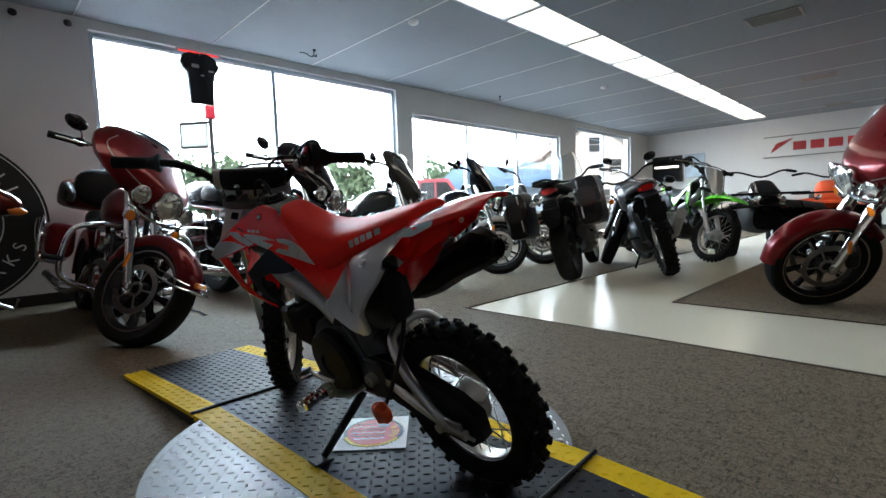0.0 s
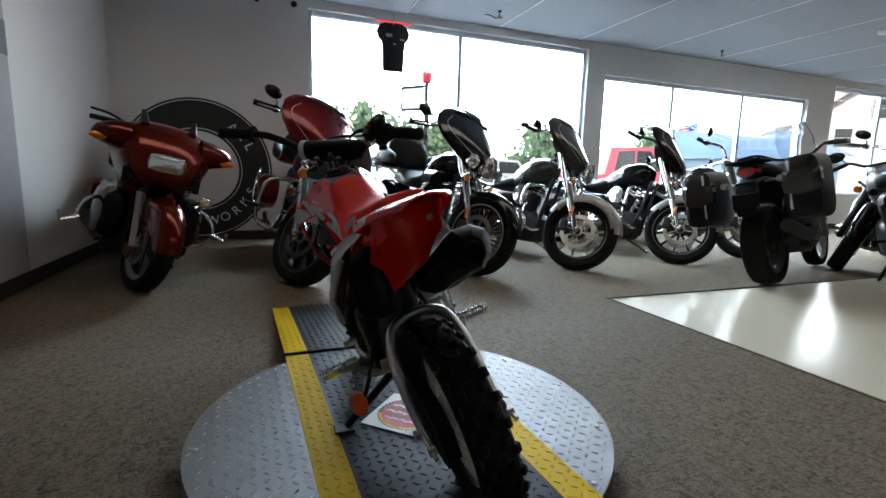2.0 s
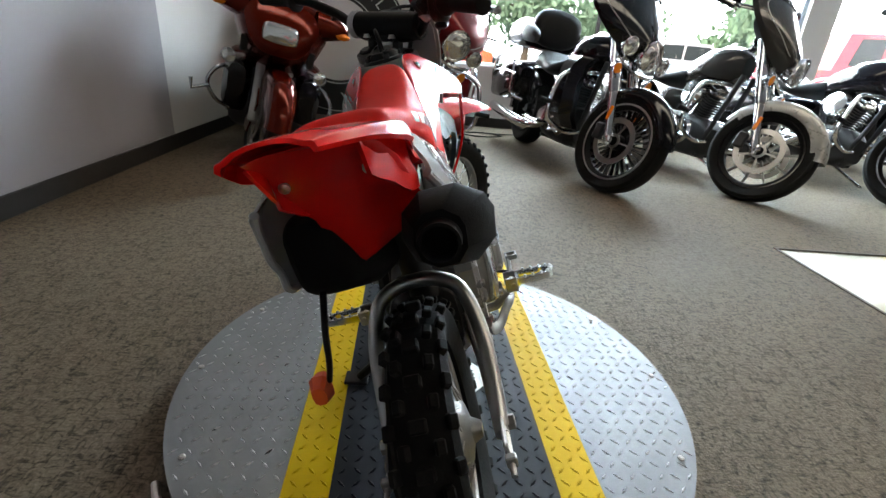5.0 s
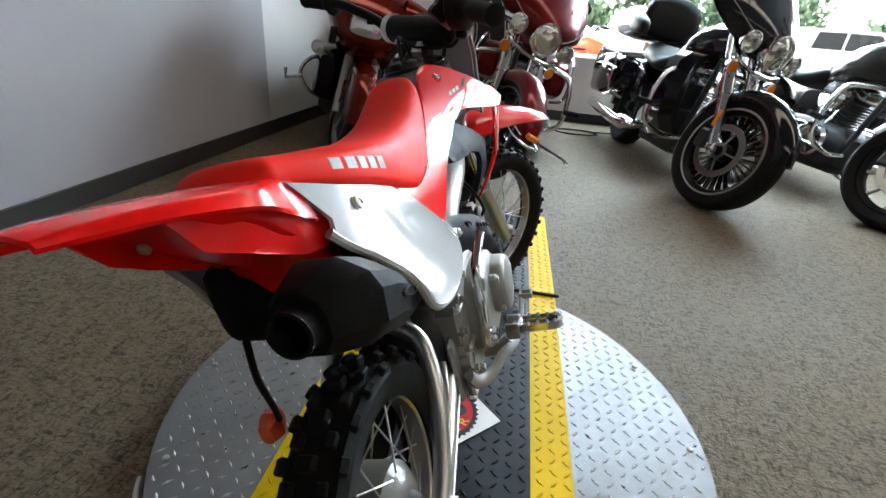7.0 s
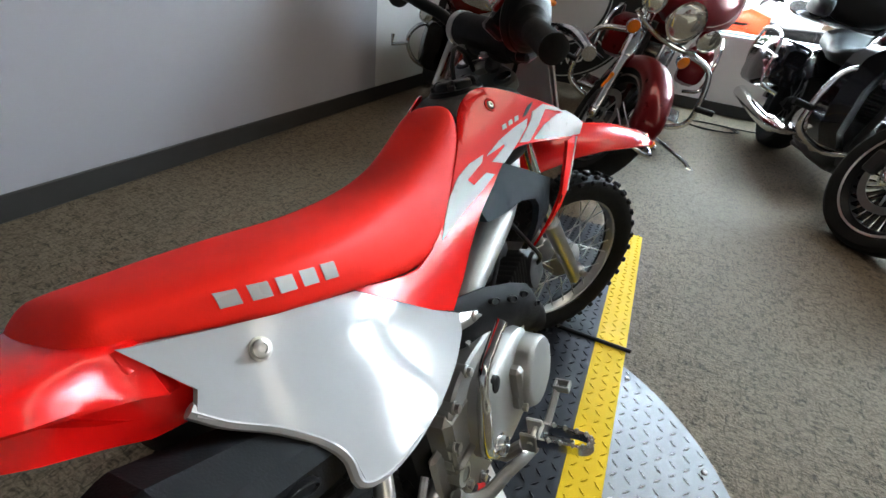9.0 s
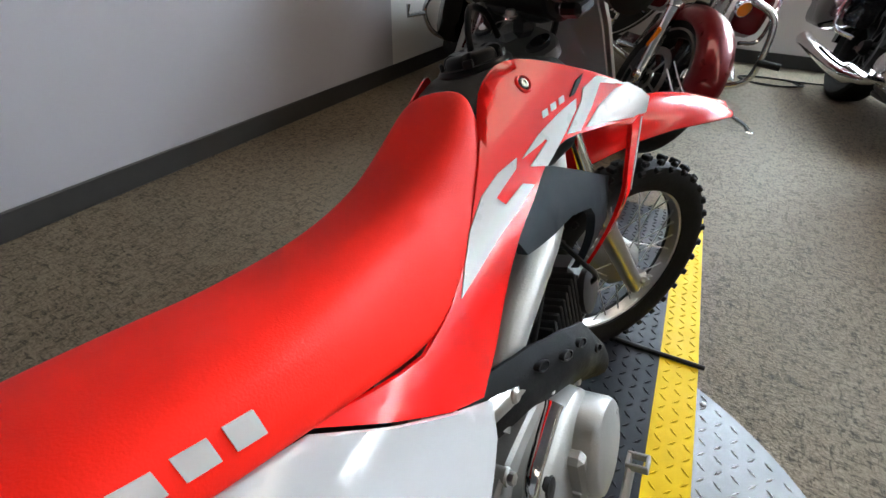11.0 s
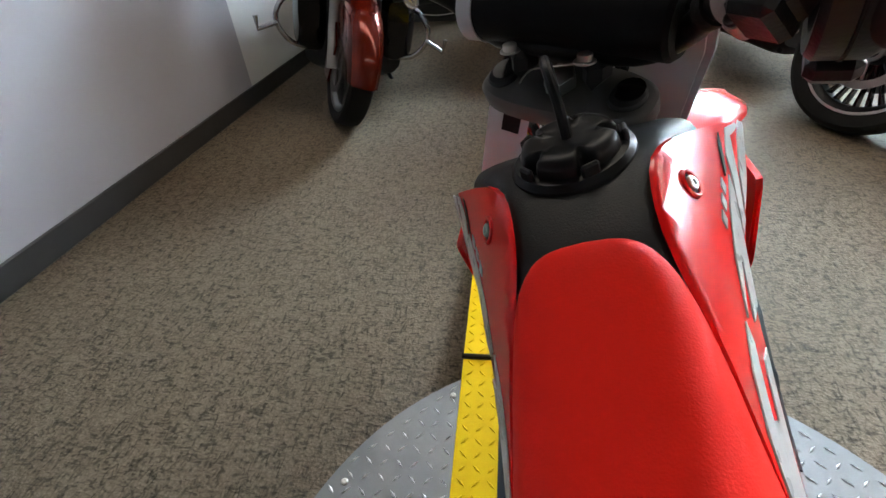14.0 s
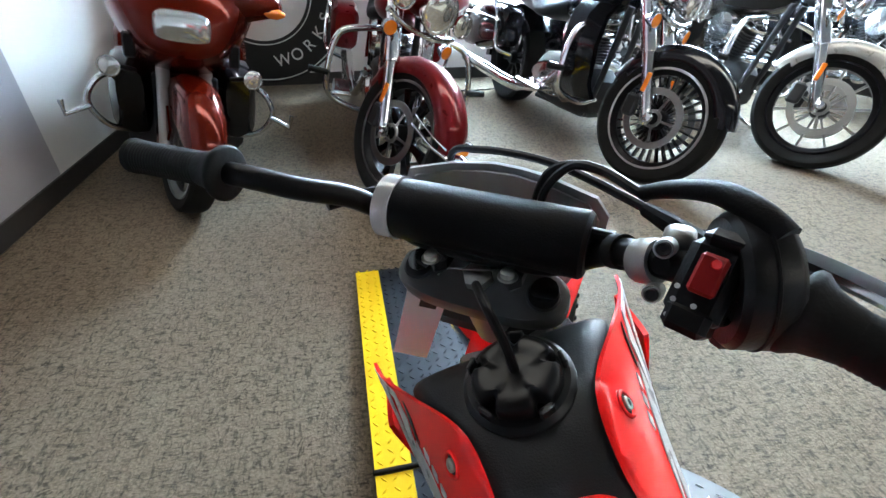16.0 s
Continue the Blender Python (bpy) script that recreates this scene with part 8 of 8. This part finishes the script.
def car(name, m, paint, label, pickup=True):
    c = thing(name, label, "truck" if pickup else "car", m)
    if pickup:
        prof = [(-2.6, 0.45), (-2.6, 1.05), (-0.75, 1.08), (-0.62, 1.75), (0.45, 1.78), (0.95, 1.15), (2.45, 1.05), (2.55, 0.45)]
    else:
        prof = [(-2.2, 0.4), (-2.25, 1.0), (-2.0, 1.65), (0.3, 1.68), (1.0, 1.12), (2.1, 1.0), (2.25, 0.45)]
    part("body", Geo().prism(prof, 1.8, Matrix(((1, 0, 0, 0), (0, 0, -1, 0.9), (0, 1, 0, 0), (0, 0, 0, 1)))), paint, c, sharp=25)
    for sy in (-1, 1):
        wins = [[(-0.5, 1.18), (-0.42, 1.66), (0.0, 1.68), (0.0, 1.18)], [(0.06, 1.18), (0.06, 1.68), (0.40, 1.68), (0.80, 1.18)]] if pickup else [[(-1.9, 1.1), (-1.8, 1.55), (-0.9, 1.58), (-0.9, 1.1)], [(-0.8, 1.1), (-0.8, 1.58), (0.25, 1.58), (0.75, 1.1)]]
        for w in wins:
            part("side_window", Geo().prism(w, 0.02, Matrix(((1, 0, 0, 0), (0, 0, -1, sy * 0.9 + 0.01), (0, 1, 0, 0), (0, 0, 0, 1)))), CARG, c, sharp=0)
        for x in (-1.65, 1.55):
            wh = part("wheel", Geo().lathe([(0, -0.02), (0.2, -0.02), (0.21, 0.03), (0, 0.03)], 20), CAST, c, m=Matrix.Translation((x, sy * 0.86, 0.36)) @ Matrix.Rotation(radians(-90 * sy), 4, "X"))
            part("tyre", Geo().lathe(tyre_profile(0.36, 0.22, 0.15), 32, closed=True), RUBBER, wh)
    part("bumper", Geo().box((2.6, 0, 0.55), (0.12, 1.8, 0.18), 0.04), CHROME, c)
    return c


car("pickup_truck", pose(8.55, 8.6, -0.16, 0, 0, -15), TRUCKR, "red pickup truck parked outside, its paint paled for haze")
car("parked_car", pose(9.5, 17.5, -0.16, 0, 0, 15), VANW, "white car parked behind the pickup", False)
quad(pose(1.1, 6.2, -0.16, 0, 0, 80), "orange quad bike on show outside the window", ORANGE)
copy_thing(bpy.data.objects["quad_bike.002"], pose(2.9, 6.6, -0.16, 0, 0, 95))


def tree(x, y, h, spread, seed, label):
    rnd = random.Random(seed)
    t = thing("tree", label, "tree", pose(x, y, -0.2), "trees outside")
    tr = Geo().tube(spline([(0, 0, 0), (0.05, 0.02, h * 0.3), (-0.04, 0.05, h * 0.6), (0.03, 0, h * 0.9)], 3), [0.22 - 0.019 * i for i in range(10)], 8)
    tips = []
    for k in range(14):
        a, z = rnd.uniform(0, 6.28), h * rnd.uniform(0.3, 0.85)
        e = (spread * 0.8 * math.cos(a), spread * 0.8 * math.sin(a), z + h * rnd.uniform(0.02, 0.15))
        tr.tube([(0, 0, z - 0.1), (e[0] * 0.5, e[1] * 0.5, (z + e[2]) / 2), e], [0.07, 0.04, 0.015], 6)
        tips.append(e)
    part("trunk", tr, BARK, t)
    lf = Geo()
    for k in range(3000):
        e = rnd.choice(tips)
        f = rnd.uniform(0.35, 1.1)
        p = Vector((e[0] * f, e[1] * f, h * 0.3 + (e[2] - h * 0.3) * rnd.uniform(0.5, 1.15))) + Vector((rnd.gauss(0, 0.3), rnd.gauss(0, 0.3), rnd.gauss(0, 0.25))) * spread * 0.36
        s = rnd.uniform(0.13, 0.28)
        q = Matrix.Translation(p) @ Euler((rnd.uniform(0, 6.3), rnd.uniform(0, 6.3), rnd.uniform(0, 6.3))).to_matrix().to_4x4()
        lf.add([(-s, 0, 0), (0, -s * 0.5, 0.02), (s, 0, 0), (0, s * 0.5, 0.02)], [(0, 1, 2, 3)], q)
    tagged(part("crown", lf, LEAF, t, sharp=0), kind="stuff")


for i, (x, y, h, sp) in enumerate(((4.6, 24, 4.4, 2.4), (8.4, 26, 4.2, 2.2), (16.4, 25, 4.2, 2.4), (26.5, 24.5, 4.6, 2.4), (28.8, 27, 4.4, 2.6), (12.5, 33, 4.8, 3.0), (1.2, 34, 5.0, 3.0), (-2.5, 27, 4.6, 2.8))):
    tree(x, y, h, sp, i + 3, "leafy green tree beyond the car park")

pole = thing("pole_sign", "pole sign with a pale board beyond the car park", "sign", pose(6.8, 20, -0.2))
part("pole", Geo().tube([(0, 0, 0), (0, 0, 5.25)], 0.09, 10), DARKM, pole)
part("cap", Geo().box((0.0, 0, 5.50), (0.40, 0.30, 0.57), 0.04), mat("red_sign_box", (0.45, 0.012, 0.03), 0.5), pole, "red box on the pole")
turn = Matrix.Rotation(radians(-52), 4, "Z")
board = part("board", Geo().box((-0.78, 0, 4.55), (1.2, 0.16, 0.95), 0.03), mat("pale_cyan_board", (0.55, 0.68, 0.70), 0.5), pole, "pale cyan board", turn)
part("board_edge", Geo().box((-0.74, 0, 5.08), (1.32, 0.2, 0.10), 0.02), BROWNP, board)
part("board_edge", Geo().box((-0.74, 0, 4.03), (1.32, 0.2, 0.07), 0.02), BROWNP, board)
part("board_edge", Geo().box((-1.40, 0, 4.55), (0.07, 0.2, 1.1), 0.02), BROWNP, board)

flag = thing("flag", "striped red, white and blue flag on a thin pole", "flag", pose(23.85, 20.0, -0.2))
part("flag_pole", Geo().tube([(0, 0, 0), (0, 0, 4.7)], 0.035, 8), CAST, flag)
flag_inks = [mat(nm, c, 0.8) for nm, c in (("red_flag_cloth", (0.42, 0.02, 0.03)), ("white_flag_cloth", (0.62, 0.62, 0.62)), ("blue_flag_cloth", (0.03, 0.07, 0.16)))]
wave = lambda u, v: (-0.04 - u * 1.35, 0.10 * math.sin(u * 7), 4.5 - v * 0.75 - 0.34 * u - 0.04 * math.sin(u * 6))
for k in range(9):
    u0 = 0.42 if k < 5 else 0.0
    edge = [(u0 + (1 - u0) * q / 12, k / 9) for q in range(13)] + [(1 - (1 - u0) * q / 12, (k + 1) / 9) for q in range(13)]
    pts = [wave(u, v) for u, v in edge]
    n_ = len(pts)
    part("flag_stripe", Geo().add(pts + [(x, y + 0.01, z) for x, y, z in pts], [(q, q + 1, n_ - 2 - q, n_ - 1 - q) for q in range(12)] + [(q + 1 + n_, q + n_, 2 * n_ - 1 - q, 2 * n_ - 2 - q) for q in range(12)]), flag_inks[k % 2], flag, sharp=0)
edge = [(0.42 * q / 6, 0) for q in range(7)] + [(0.42 - 0.42 * q / 6, 5 / 9) for q in range(7)]
pts = [wave(u, v) for u, v in edge]
part("canton", Geo().add(pts + [(x, y + 0.01, z) for x, y, z in pts], [(q, q + 1, 12 - q, 13 - q) for q in range(6)] + [(q + 15, q + 14, 27 - q, 26 - q) for q in range(6)]), flag_inks[2], flag, "dark blue canton", sharp=0)

bl = thing("metal_building", "low building with a ribbed blue metal roof", "building", pose(25.2, 15.5, -0.2))
part("wall", Geo().box((0, 2.5, 1.1), (9, 5, 2.2)), mat("pale_blue_siding", (0.35, 0.48, 0.62), 0.6, vary=0.06), bl)
part("roof", Geo().add([(-4.8, -0.5, 2.2), (4.8, -0.5, 2.2), (4.8, 2.5, 3.7), (-4.8, 2.5, 3.7), (4.8, 5.5, 2.2), (-4.8, 5.5, 2.2)], [(0, 1, 2, 3), (3, 2, 4, 5), (0, 3, 5), (1, 4, 2), (0, 5, 4, 1)]), ROOFB, bl, sharp=0)
rb = Geo().box((0, 1.0, 0), (0.05, 3.36, 0.05)).mesh("roof_rib", ROOFB)
for i in range(24):
    part("roof_rib", rb, ROOFB, bl, m=pose(-4.7 + 0.41 * i, 0.11, 2.98 - 0.0, math.degrees(math.atan2(1.5, 3.0)), 0, 0) @ pose(0, -0.1, 0))


def house(x, y, w, d, hh, rz, label):
    hs = thing("house", label, "house", pose(x, y, -0.2, 0, 0, rz))
    part("wall", Geo().box((0, 0, hh / 2), (w, d, hh)).add([(-w / 2, -d / 2, hh), (w / 2, -d / 2, hh), (0, -d / 2, hh + w * 0.36), (-w / 2, d / 2, hh), (w / 2, d / 2, hh), (0, d / 2, hh + w * 0.36)], [(0, 1, 2), (3, 5, 4), (0, 2, 5, 3), (1, 4, 5, 2)]), SIDING, hs, sharp=0)
    for s in (-1, 1):
        q = Geo().add([(s * (w / 2 + 0.5), -d / 2 - 0.5, hh - 0.36), (0, -d / 2 - 0.5, hh + w * 0.36 + 0.02), (0, d / 2 + 0.5, hh + w * 0.36 + 0.02), (s * (w / 2 + 0.5), d / 2 + 0.5, hh - 0.36), (s * (w / 2 + 0.5), -d / 2 - 0.5, hh - 0.1), (0, -d / 2 - 0.5, hh + w * 0.36 + 0.28), (0, d / 2 + 0.5, hh + w * 0.36 + 0.28), (s * (w / 2 + 0.5), d / 2 + 0.5, hh - 0.1)], [(0, 1, 2, 3), (4, 7, 6, 5), (0, 4, 5, 1), (3, 2, 6, 7), (0, 3, 7, 4)])
        part("roof", q, ROOFD, hs, sharp=0)
    for wx, wz in ((-w * 0.22, hh * 0.8), (w * 0.22, hh * 0.8), (-w * 0.28, hh * 0.3), (w * 0.1, hh * 0.3), (0, hh + w * 0.1)):
        wi = part("window", Geo().box((wx, -d / 2 - 0.03, wz), (1.3, 0.08, 1.6), 0.01), VANW, hs)
        part("pane", Geo().box((wx, -d / 2 - 0.075, wz + 0.36), (1.1, 0.02, 0.66)), CARG, wi)
        part("pane", Geo().box((wx, -d / 2 - 0.075, wz - 0.36), (1.1, 0.02, 0.66)), CARG, wi)


house(47, 25, 10, 9, 6.0, -40, "cream gabled house across the street")
house(62, 30, 11, 9, 5.4, -35, "second cream house farther along the street")
